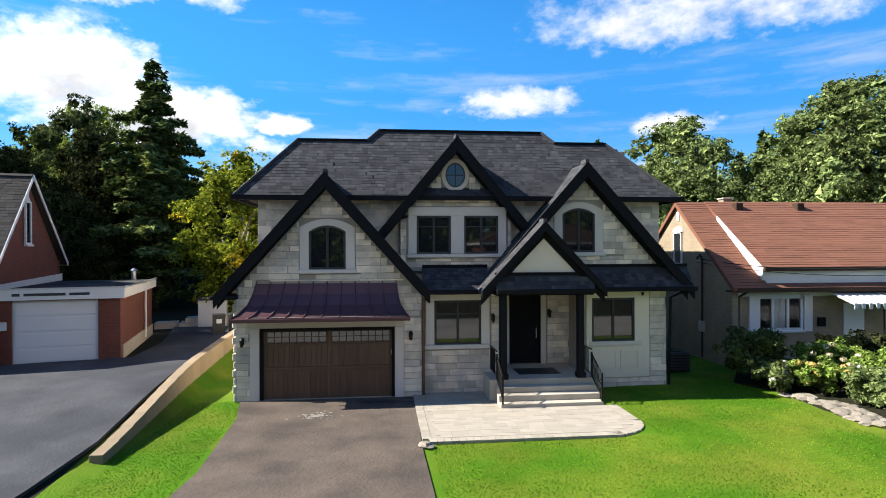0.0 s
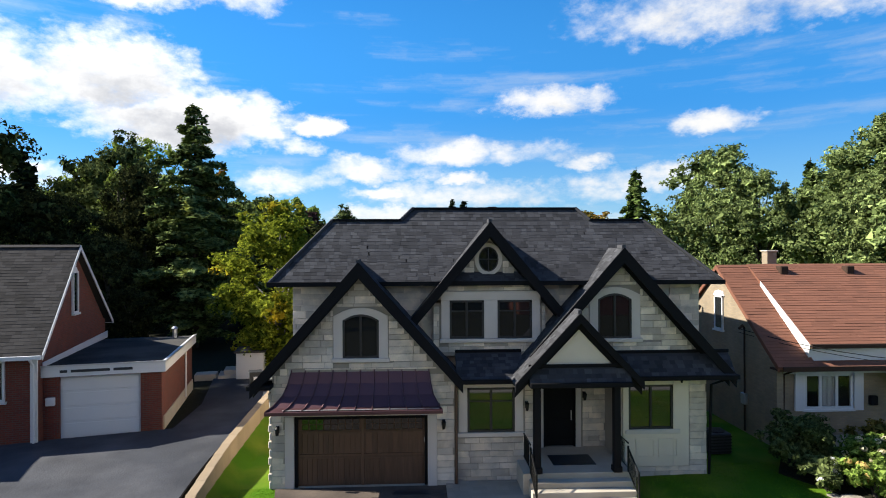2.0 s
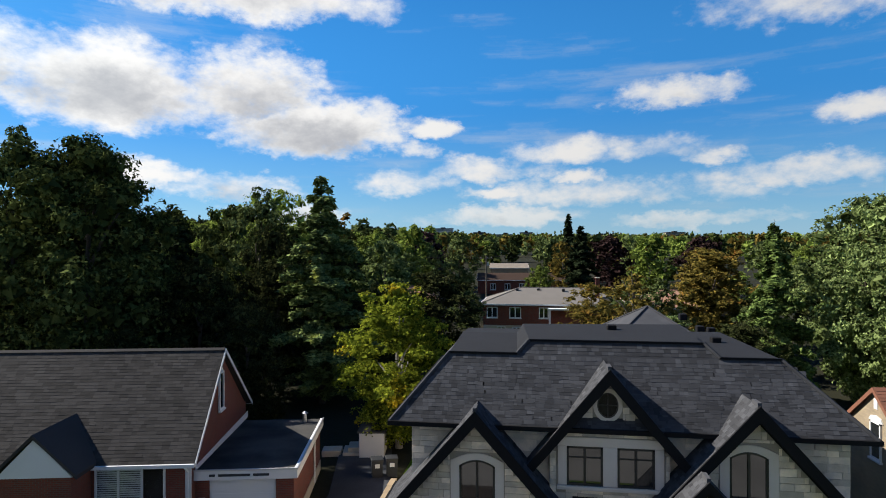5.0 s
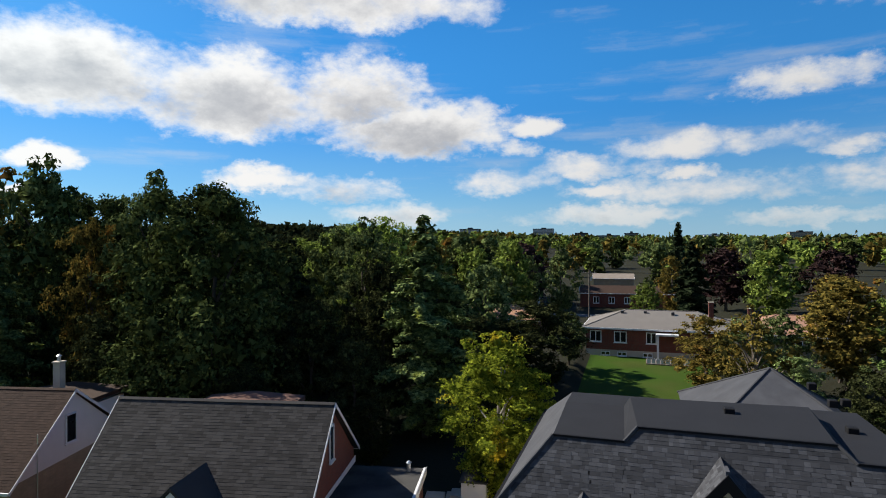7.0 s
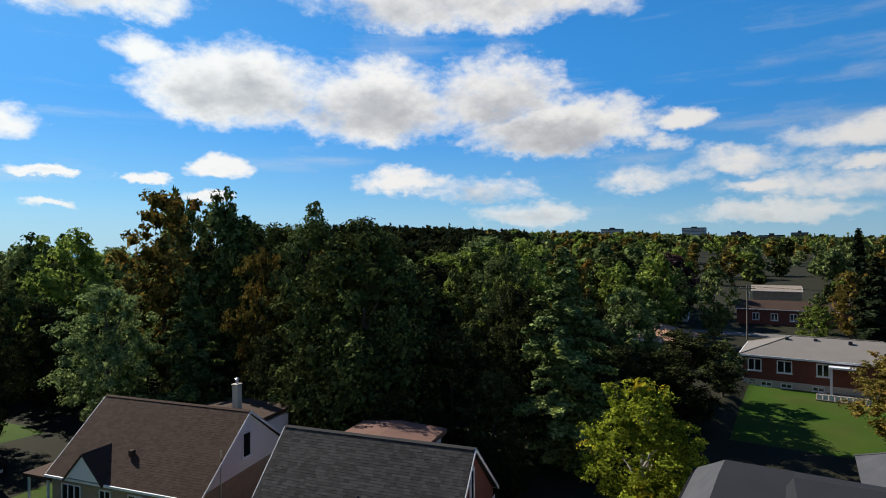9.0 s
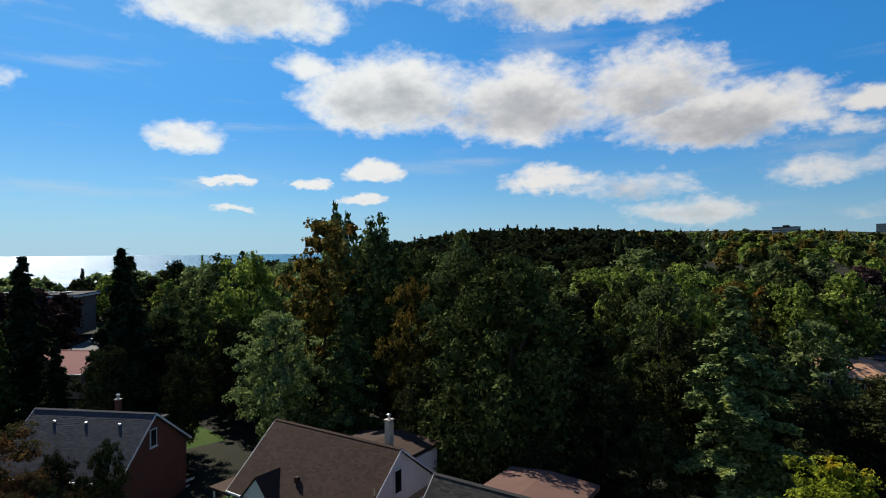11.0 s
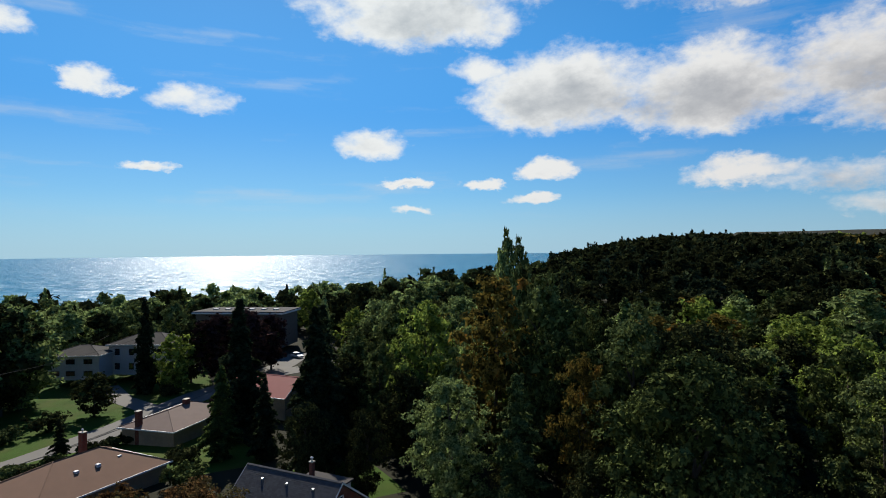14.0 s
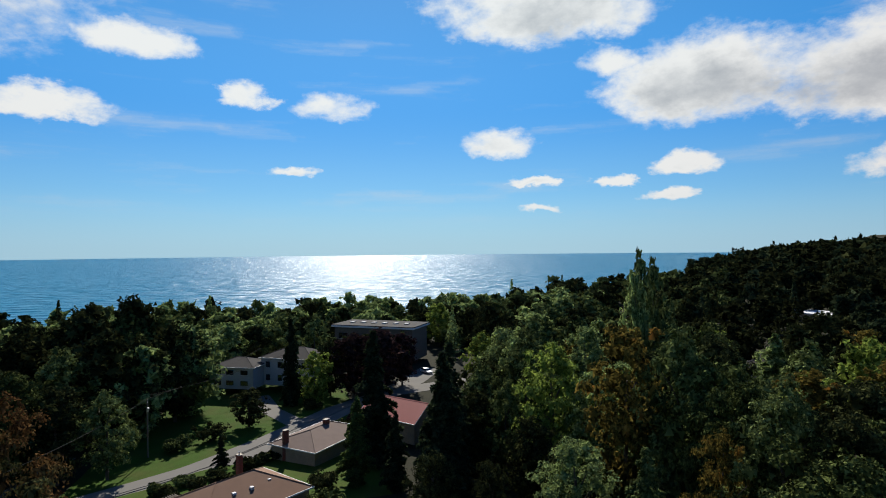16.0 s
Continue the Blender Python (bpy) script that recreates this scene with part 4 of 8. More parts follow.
def build_wood():
    r = random.Random(5)
    placed = [(t[1], t[2]) for t in TREES]
    keys = ["green", "dark", "maple", "bright", "dark", "green", "orange", "pine", "spruce", "pale", "dark"]
    made = 0
    for i in range(2600):
        a, d = radians(r.uniform(10, 72)), r.uniform(62, 160)
        x, y = -d * math.sin(a), d * math.cos(a)
        if not clear(x, y):
            continue
        gap = 5.2 + 0.02 * d
        if any((x - px) ** 2 + (y - py) ** 2 < gap * gap for px, py in placed):
            continue
        placed.append((x, y))
        key = ("mid_" if d < 105 else "far_") + r.choice(keys)
        h = r.uniform(12, 18.5)
        plant_tree(key, x, y, h, r.uniform(0, 6.28), wide=r.uniform(0.85, 1.15))
        made += 1
        if made >= 100:
            break


build_wood()


def far_wood(name, label, zone, count, height, leaf, seed):
    """Far woods, too many to count: one mesh of leafy sprays, coarser with distance."""
    r = np.random.default_rng(seed)
    C, Nn, S = [], [], []
    made = 0
    for _ in range(count * 20):
        if made >= count:
            break
        x, y = zone(r)
        if x is None:
            continue
        z, h = ground_z(x, y), height * r.uniform(0.7, 1.2)
        if z < -6:
            continue
        made += 1
        size = min(2.2, max(0.5, 0.0042 * math.hypot(x, y)))
        if r.random() < 0.1:                    # a pointed conifer
            n = int(min(1500, 4.0 * h * h * 0.2 / (0.4 * size * size)))
            t, a = r.random(n) ** 1.4, r.uniform(0, 2 * math.pi, n)
            tier = 0.75 + 0.35 * np.abs(np.sin(t * 26 + a))
            rad = h * 0.24 * (1 - t) * tier
            c = np.stack([rad * np.cos(a), rad * np.sin(a), h * 1.25 * (0.05 + 0.95 * t)], 1)
            nrm = np.stack([np.cos(a), np.sin(a), 0 * a + 0.8], 1) + r.normal(size=(n, 3)) * 0.4
            s = size * r.uniform(0.6, 1.2, n)
        else:
            R = h * r.uniform(0.34, 0.5)
            lumps = crown_lumps(h, R, h * 0.08, 22, int(r.integers(1 << 30)), 0.4)
            n = int(min(2600, 2 * math.pi * R * h * 0.66 / (0.45 * size * size)))
            c, nrm, s = lumps_leaves(lumps, n, size, r)
        C.append(c + np.array([x, y, z]))
        Nn.append(nrm)
        S.append(s)
    me = leaves_mesh(name, leaf, np.concatenate(C), np.concatenate(Nn), np.concatenate(S))
    tagged(new(name, me), label, "woods", kind="stuff")


def ring(lo, hi, a0, a1, keep=None):
    def pick(r):
        d, a = math.sqrt(r.uniform(lo * lo, hi * hi)), radians(r.uniform(a0, a1))
        x, y = -d * math.sin(a), d * math.cos(a)
        if keep and not keep(x, y):
            return None, None
        return x, y
    return pick


def suburb(x, y):
    return (math.sin(x * 0.06 + 1) + math.sin(y * 0.055) > -0.9) and not (-30 < x < 20 and y < 112)


for i, leaf in enumerate((LEAF_HILL_SHADE, LEAF_DARK, LEAF_HILL_SHADE, LEAF_SPRUCE)):
    far_wood("woods", "far wooded hill above the lake, its shade in the leaf colour", ring(145, 600, 24, 53, clear), 250, 11.5, leaf, 50 + i)
for i, leaf in enumerate((LEAF_DARK, LEAF_GREEN)):
    far_wood("woods", "trees stepping down from the hill to the shore", ring(150, 420, 50, 66, clear), 90, 11, leaf, 55 + i)
for i, leaf in enumerate((LEAF_GREEN, LEAF_BRIGHT, LEAF_ORANGE, LEAF_MAPLE)):
    far_wood("woods", "far trees between the houses of the suburb", ring(105, 900, -42, 30, suburb), 240, 11, leaf, 60 + i)
for i, leaf in enumerate((LEAF_DARK, LEAF_PALE, LEAF_GREEN)):
    far_wood("woods", "trees along the lake shore", ring(160, 300, 60, 125, lambda x, y: (x < -165 or y < -70) and not (-206 < x < -140 and -4 < y < 52)), 120, 13, leaf, 70 + i)
for i, leaf in enumerate((LEAF_DARK, LEAF_GREEN)):
    far_wood("woods", "trees across the street", ring(24, 90, 122, 238, lambda x, y: not (6 < x < 34 and y > -50)), 60, 13, leaf, 80 + i)


# ---- the stone house ----
def at_deg(x, y, z, deg):
    return Matrix.Translation((x, y, z)) @ Matrix.Rotation(radians(deg), 4, "Z")


HOUSE = thing("stone_house", Matrix.Translation((2.6, 18.9, 0)), "two-storey limestone house with three steep black-trimmed gables", "house")


def hp(name, bm, mat, label="", kind="", parent=None):
    """A part of the stone house, given in world coordinates."""
    ob = part(name, bm, mat, parent or HOUSE, label, kind)
    if not parent:
        ob.matrix_parent_inverse = Matrix.Translation((-2.6, -18.9, 0))
    return ob


def wall_boxes(x0, x1, z0, z1, y0, y1, holes):
    """A wall with real openings, as boxes between the holes (xa, xb, za, zb)."""
    xs = sorted({x0, x1, *[h[0] for h in holes], *[h[1] for h in holes]})
    out = []
    for a, b in zip(xs, xs[1:]):
        if b <= x0 or a >= x1:
            continue
        m = (a + b) / 2
        spans = sorted((h[2], h[3]) for h in holes if h[0] < m < h[1])
        z = z0
        for lo, hi in spans:
            if lo > z:
                out.append((a, b, y0, y1, z, lo))
            z = hi
        if z < z1:
            out.append((a, b, y0, y1, z, z1))
    return out


GY, LY, MY, RY = 18.93, 19.15, 19.65, 19.15      # fronts: garage wing, lower wall, middle gable, right gable
G_HOLE, GW = (-3.9, 0.4, -0.1, 2.33), (-2.34, -1.17, 4.2, 5.62)
MW1, MW2 = (1.17, 2.34, 4.68, 5.98), (2.80, 3.98, 4.68, 5.98)
LW, RWN = (1.72, 3.29, 1.66, 3.13), (7.12, 8.64, 1.66, 3.15)
RW = (6.10, 7.24, 4.72, 6.22)
DOOR = (4.50, 5.66, 0.72, 3.24)

GABLES = {  # peak x, peak z, slope, front of the roof, wall front, left eave z, right eave z
    "garage": (-1.80, 7.30, 1.14, 18.55, GY, 3.42, 3.50),
    "middle": (2.52, 8.62, 1.21, 19.22, MY, 4.25, 4.9),
    "right": (6.85, 7.74, 1.13, 18.72, RY, 4.2, 3.52),
    "porch": (5.14, 5.70, 1.07, 17.85, 18.05, 3.52, 3.55),
}


def under(gable, x, drop=0.42):
    px, pz, s = GABLES[gable][:3]
    return pz - drop - s * abs(x - px)


# backing walls, with the openings through them
hp("garage_wall", boxes(*wall_boxes(-4.63, 1.30, -0.3, 3.4, GY, GY + 0.25, [G_HOLE])), M_MORTAR)
hp("gable_wall", prisms(([(-4.6, 3.4), (-2.34, 3.4), (-2.34, under("garage", -2.34)), (-4.6, under("garage", -4.6) + 0.0)], "y", GY, GY + 0.25),
                        ([(-2.34, 3.4), (-1.17, 3.4), (-1.17, GW[2]), (-2.34, GW[2])], "y", GY, GY + 0.25),
                        ([(-2.34, GW[3]), (-1.17, GW[3]), (-1.17, under("garage", -1.17)), (-1.80, under("garage", -1.8)), (-2.34, under("garage", -2.34))], "y", GY, GY + 0.25),
                        ([(-1.17, 3.4), (1.28, 3.4), (1.28, under("garage", 1.28)), (-1.17, under("garage", -1.17))], "y", GY, GY + 0.25)), M_MORTAR)
hp("side_wall", boxes((-4.63, -4.38, GY + 0.25, 32, -0.3, 3.9), (1.05, 1.30, GY + 0.25, 19.6, -0.3, 3.5)), M_STONE_J)
hp("front_wall", boxes(*wall_boxes(1.30, 3.95, -0.3, 3.6, LY, LY + 0.25, [LW])), M_MORTAR)
hp("porch_wall", boxes(*wall_boxes(3.95, 6.95, 0.3, 3.9, 20.3, 20.55, [DOOR]), (3.72, 3.95, 19.15, 20.3, 0, 3.9), (6.7, 6.95, 19.40, 20.3, 0, 3.9)), M_MORTAR)
hp("bay_wall", boxes(*wall_boxes(6.70, 9.78, -0.3, 3.6, RY, RY + 0.25, [RWN])), M_MORTAR)
hp("upper_wall", boxes(*wall_boxes(0.6, 4.45, 4.1, 6.0, MY, MY + 0.25, [MW1, MW2])), M_MORTAR)
hp("upper_gable_wall", prisms(([(0.6, 6.0), (4.45, 6.0), (4.45, under("middle", 4.45)), (2.52, under("middle", 2.52)), (0.6, under("middle", 0.6))], "y", MY, MY + 0.25)), M_MORTAR)
hp("right_gable_wall", prisms(([(4.6, 4.1), (6.1, 4.1), (6.1, under("right", 6.1)), (4.6, under("right", 4.6))], "y", RY, RY + 0.25),
                              ([(6.1, 4.1), (7.24, 4.1), (7.24, RW[2]), (6.1, RW[2])], "y", RY, RY + 0.25),
                              ([(6.1, RW[3]), (7.24, RW[3]), (7.24, under("right", 7.24)), (6.85, under("right", 6.85)), (6.1, under("right", 6.1))], "y", RY, RY + 0.25),
                              ([(7.24, 4.1), (9.6, 4.1), (9.6, under("right", 9.6)), (7.24, under("right", 7.24))], "y", RY, RY + 0.25)), M_MORTAR)
hp("main_body", boxes((-4.15, 9.95, 19.95, 31.5, 3.3, 6.55), (-4.3, 9.76, 20.6, 31.5, -0.3, 3.3), (3.0, 9.9, 31.5, 37, -0.3, 6.5)), M_STONE_J, "stone body of the house behind the gables")

# main roof: steep slopes up to low flat caps
E0, F0 = 6.62, 19.42                                  # eave height and front
CAPS = [(-2.95, -0.5, 8.76, 20.98), (-0.05, 5.95, 9.20, 21.30), (6.4, 8.35, 8.76, 20.98)]


def main_roof():
    bm = bmesh.new()
    L, R, B = -4.80, 10.50, 31.9
    fl = [(L, F0, E0), (R, F0, E0), (8.35, 20.98, 8.76), (6.4, 20.98, 8.76), (5.95, 21.30, 9.2), (-0.05, 21.30, 9.2), (-0.5, 20.98, 8.76), (-2.95, 20.98, 8.76)]
    bm.faces.new([bm.verts.new(p) for p in fl])
    for q in ([(L, F0, E0), (-2.95, 20.98, 8.76), (-2.95, 27.5, 8.76), (L, B, E0)], [(R, F0, E0), (R, B, E0), (8.35, 27.5, 8.76), (8.35, 20.98, 8.76)],
              [(L, B, E0), (-2.95, 27.5, 8.76), (8.35, 27.5, 8.76), (R, B, E0)], [(L, F0, E0), (L, B, E0), (R, B, E0), (R, F0, E0)]):
        bm.faces.new([bm.verts.new(p) for p in q])
    bmesh.ops.recalc_face_normals(bm, faces=list(bm.faces))
    hp("main_roof", bm, M_SHINGLE_J, "dark grey asphalt shingle roof")
    caps = bmesh.new()
    for q in ([(-2.95, 20.98, 8.77), (-0.05, 20.98, 8.77), (-0.35, 25.2, 8.9), (-2.95, 25.2, 8.9)], [(-2.95, 25.2, 8.9), (-0.35, 25.2, 8.9), (-0.35, 27.5, 8.77), (-2.95, 27.5, 8.77)],
              [(5.95, 20.98, 8.77), (8.35, 20.98, 8.77), (8.35, 27.5, 8.77), (6.1, 27.5, 8.77)],
              [(-0.05, 21.3, 9.21), (5.95, 21.3, 9.21), (6.2, 25.6, 9.32), (-0.35, 25.2, 9.3)], [(-0.35, 25.2, 9.3), (6.2, 25.6, 9.32), (6.1, 27.5, 8.77), (-0.35, 27.5, 8.77)],
              [(-0.5, 20.98, 8.76), (-0.05, 21.3, 9.21), (-0.35, 25.2, 9.3), (-0.6, 25.2, 8.9)], [(6.4, 20.98, 8.76), (6.5, 25.6, 8.8), (6.2, 25.6, 9.32), (5.95, 21.3, 9.21)]):
        caps.faces.new([caps.verts.new(p) for p in q])
    bmesh.ops.recalc_face_normals(caps, faces=list(caps.faces))
    hp("roof_cap", caps, M_MEMBRANE, "flat charcoal membrane roof caps")
    for a, b, z, y in CAPS:
        hp("ridge_trim", boxes((a, b, y - 0.07, y + 0.05, z - 0.02, z + 0.05)), M_BLACK)
    for a, b in (((L, F0, E0), (-2.95, 20.98, 8.76)), ((R, F0, E0), (8.35, 20.98, 8.76)), ((6.4, 20.98, 8.76), (5.95, 21.3, 9.22)), ((-0.5, 20.98, 8.76), (-0.05, 21.3, 9.22))):
        hp("hip_cap", tube(bmesh.new(), [a, b], 0.075, 6), M_SHINGLE_J)
    # rear wing with a pyramid roof
    bm = bmesh.new()
    base = [(2.3, 27.8, 6.62), (10.4, 27.8, 6.62), (10.4, 38.4, 6.62), (2.3, 38.4, 6.62)]
    pk = (6.35, 33.2, 9.35)
    for i in range(4):
        bm.faces.new([bm.verts.new(p) for p in (base[i], base[(i + 1) % 4], pk)])
    hp("rear_roof", bm, M_SHINGLE_J, "grey shingle hip roof over the rear wing")
    for p in base:
        hp("hip_cap", tube(bmesh.new(), [p, pk], 0.07, 6), M_SHINGLE_J)
    # gutters and soffit
    hp("gutter", boxes((-4.88, 10.58, F0 - 0.10, F0 + 0.02, E0 - 0.13, E0 + 0.02), (-4.9, -4.78, F0, 31.9, E0 - 0.13, E0 + 0.02), (10.48, 10.6, F0, 31.9, E0 - 0.13, E0 + 0.02)), M_BLACK, "black gutter along the eave")
    hp("soffit", boxes((-4.78, 10.48, F0 + 0.02, 20.0, E0 - 0.1, E0 - 0.03)), M_BLACK)
    # roof vents
    for x, y, z in ((8.1, 29.6, 8.55), (7.6, 30.8, 9.0), (9.0, 31.0, 8.3), (7.3, 24.5, 8.76), (3.2, 24.0, 9.25)):
        hp("roof_vent", boxes((x - 0.18, x + 0.18, y - 0.18, y + 0.18, z - 0.1, z + 0.22), bevel=0.03), M_BLACK)


main_roof()


def gable_roof(key, back, depth=0.40, left=None, right=None):
    """Two sloping slabs, the black rake boards in front and the soffit under them."""
    px, pz, s, yf, yw, zl, zr = GABLES[key]
    xl, xr = px - (pz - zl) / s, px + (pz - zr) / s
    for name, xe, ze in (("left_slope", xl, zl), ("right_slope", xr, zr)):
        bm = slab(bmesh.new(), [(px, yf, pz), (xe, yf, ze), (xe, back, ze), (px, back, pz)], 0.10)
        hp("roof_slope", bm, M_SHINGLE_J)
    d = depth
    for sgn, xe, ze in ((-1, xl, zl), (1, xr, zr)):
        bm = prisms(([(px, pz + 0.012), (xe, ze + 0.012), (xe, ze - d), (px, pz - d * 1.25)], "y", yf - 0.07, yf - 0.003))
        hp("rake_board", bm, M_BLACK, "wide black rake board")
        bm = prisms(([(px, pz - 0.16), (xe, ze - 0.16), (xe, ze - 0.16 - 0.08), (px, pz - 0.24)], "y", yf, yw + 0.02))
        hp("soffit", bm, M_BLACK)
        # frieze board on the wall under the soffit
        bm = prisms(([(px, pz - 0.2), (xe, ze - 0.2), (xe, ze - 0.46), (px, pz - 0.52)], "y", yw - 0.05, yw - 0.003))
        hp("frieze", bm, M_BLACK)
    hp("ridge_finial", boxes((px - 0.06, px + 0.06, yf + 0.0, yf + 0.5, pz - 0.03, pz + 0.10)), M_SHINGLE_J)
    return xl, xr


gl, gr = gable_roof("garage", 22.2)
gable_roof("middle", 22.6)
gable_roof("right", 22.0)
gable_roof("porch", 20.3, 0.24)
# eave returns of the garage and right gables
hp("eave_return", boxes((gl - 0.12, -4.55, 18.5, 19.3, 3.28, 3.42), bevel=0.02), M_BLACK)
hp("eave_return", boxes((9.7, 10.72, 18.66, 19.5, 3.38, 3.53), bevel=0.02), M_BLACK)
hp("garage_eave_gutter", boxes((gl - 0.1, gl + 0.02, 18.6, 22.2, 3.28, 3.42)), M_BLACK)


def pent(x0, x1, y0, z0, y1, z1):
    hp("pent_roof", slab(bmesh.new(), [(x0, y0, z0), (x1, y0, z0), (x1, y1, z1), (x0, y1, z1)], 0.12), M_SHINGLE_J, "low shingled skirt roof between the storeys")
    hp("pent_gutter", boxes((x0, x1, y0 - 0.1, y0 + 0.015, z0 - 0.13, z0 + 0.02), bevel=0.015), M_BLACK)
    hp("pent_flashing", boxes((x0, x1, y1 - 0.05, y1 + 0.02, z1 - 0.01, z1 + 0.09)), M_BLACK)
    hp("pent_soffit", boxes((x0, x1, y0, y1, z0 - 0.12, z0 - 0.075)), M_BLACK)


pent(1.35, 3.6, 18.62, 3.50, 19.64, 4.22)
pent(6.4, 10.55, 18.62, 3.53, 19.14, 4.22)
pent(3.55, 6.75, 17.78, 3.55, 18.03, 4.0)

# stucco panel of the porch gable
hp("porch_gable_panel", prisms(([(3.99, 4.0), (6.3, 4.0), (5.14, 5.3)], "y", 18.05, 18.2)), M_STUCCO, "cream stucco panel in the porch gable")
hp("porch_ceiling", boxes((3.6, 6.75, 17.9, 20.3, 3.36, 3.43)), M_BLACK)
for x in (3.80, 6.32):
    hp("porch_column", boxes((x - 0.105, x + 0.105, 17.87, 18.09, 0.80, 3.4), (x - 0.14, x + 0.14, 17.84, 18.12, 0.72, 0.9), bevel=0.012), M_BLACK, "black square porch post")


# trims
def trim(*bs, label=""):
    hp("window_trim", boxes(*bs, bevel=0.012), M_TRIM, label)


def arched_trim(w, front, side=0.29, top=0.21, arch=0.20):
    xa, xb, za, zb = w
    n = 10
    ha = lambda x: zb - arch + arch * (1 - (2 * (x - xa) / (xb - xa) - 1) ** 2)
    outer = lambda x: zb + top - arch * 1.3 + arch * 1.3 * (1 - (2 * (x - xa + side) / (xb - xa + 2 * side) - 1) ** 2)
    ps = []
    xs = [xa + (xb - xa) * i / n for i in range(n + 1)]
    for a, b in zip(xs, xs[1:]):
        ps.append(([(a, ha(a)), (b, ha(b)), (b, outer(b)), (a, outer(a))], "y", front - 0.06, front + 0.1))
    ps.append(([(xa - side, za), (xa, za), (xa, outer(xa)), (xa - side, outer(xa - side))], "y", front - 0.06, front + 0.1))
    ps.append(([(xb, za), (xb + side, za), (xb + side, outer(xb + side)), (xb, outer(xb))], "y", front - 0.06, front + 0.1))
    hp("window_trim", prisms(*ps), M_TRIM, "pale precast arched window surround")
    hp("window_sill", boxes((xa - side - 0.06, xb + side + 0.06, front - 0.13, front + 0.1, za - 0.13, za), bevel=0.015), M_TRIM)


arched_trim(GW, GY)
arched_trim(RW, RY)
trim((0.88, 1.17, MY - 0.06, MY + 0.1, 4.68, 5.98), (2.34, 2.80, MY - 0.06, MY + 0.1, 4.68, 5.98), (3.98, 4.27, MY - 0.06, MY + 0.1, 4.68, 5.98), (0.88, 4.27, MY - 0.062, MY + 0.1, 5.98, 6.28))
hp("window_sill", boxes((0.84, 4.31, MY - 0.14, MY + 0.1, 4.55, 4.68), bevel=0.015), M_TRIM)
trim((1.42, 1.72, LY - 0.05, LY + 0.1, 1.66, 3.13), (3.29, 3.58, LY - 0.05, LY + 0.1, 1.66, 3.13), (1.42, 3.58, LY - 0.052, LY + 0.1, 3.13, 3.4))
hp("window_sill", boxes((1.36, 3.64, LY - 0.12, LY + 0.1, 1.52, 1.66), bevel=0.015), M_TRIM)
# cream panelled surround of the right front window
hp("bay_panel", boxes(*wall_boxes(6.93, 9.17, 0.42, 3.42, RY - 0.07, RY + 0.01, [RWN]), bevel=0.008), M_STUCCO, "cream rendered surround with sunken panels under the window")
for a, b in ((7.35, 8.0), (8.12, 8.78)):
    hp("panel_moulding", boxes((a, b, RY - 0.10, RY - 0.068, 1.30, 1.35), (a, b, RY - 0.10, RY - 0.068, 0.72, 0.77), (a, a + 0.05, RY - 0.10, RY - 0.068, 0.77, 1.30), (b - 0.05, b, RY - 0.10, RY - 0.068, 0.77, 1.30)), M_STUCCO)
hp("window_sill", boxes((7.0, 8.85, RY - 0.13, RY - 0.06, 1.52, 1.66), bevel=0.012), M_TRIM)
# garage surround
hp("garage_trim", boxes((-4.2, -3.9, GY - 0.06, GY + 0.1, 0.0, 2.33), (0.4, 0.7, GY - 0.06, GY + 0.1, 0.0, 2.33), (-4.2, 0.7, GY - 0.062, GY + 0.1, 2.33, 2.66), bevel=0.012), M_TRIM, "pale precast garage surround")

# windows
for (xa, xb, za, zb), front, arch, tr in ((GW, GY, 0.2, None), (MW1, MY, 0, 0.93), (MW2, MY, 0, 0.93), (LW, LY, 0, 1.02), (RWN, RY, 0, None), (RW, RY, 0.2, None)):
    w = window(HOUSE, Matrix.Translation((xa, front + 0.03, za)), xb - xa, zb - za, 2, M_WINFRAME, arch, 0.08, tr, 0.07, "dark bronze framed casement window")
    w.matrix_parent_inverse = Matrix.Translation((-2.6, -18.9, 0))
    # dark sheet stands for the unlit room behind the panes
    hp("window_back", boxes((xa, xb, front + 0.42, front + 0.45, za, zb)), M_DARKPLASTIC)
hp("curtain", boxes(*[(1.75 + 0.06 * i, 1.79 + 0.06 * i, MY + 0.12, MY + 0.16, 4.75, 5.9) for i in range(9)]), M_WHITESTUCCO, "grey curtain behind the glass")
# red block stands in for the brick house mirrored in the pane
hp("red_sofa", boxes((6.2, 7.15, RY + 0.25, RY + 0.4, 4.8, 5.22), bevel=0.04), material("reflected_red", (0.25, 0.03, 0.03), 0.9), "red block standing for a brick house mirrored in the window")

# oval window
def ring_prism(cx, cz, rx, rz, wd, y0, y1, n=28):
    bm = bmesh.new()
    for i in range(n):
        a, b = 2 * math.pi * i / n, 2 * math.pi * (i + 1) / n
        P = lambda t, k: (cx + (rx + k) * math.cos(t), cz + (rz + k) * math.sin(t))
        prism(bm, [P(a, 0), P(b, 0), P(b, wd), P(a, wd)], "y", y0, y1)
    bmesh.ops.remove_doubles(bm, verts=list(bm.verts), dist=0.0005)
    bmesh.ops.recalc_face_normals(bm, faces=list(bm.faces))
    return bm


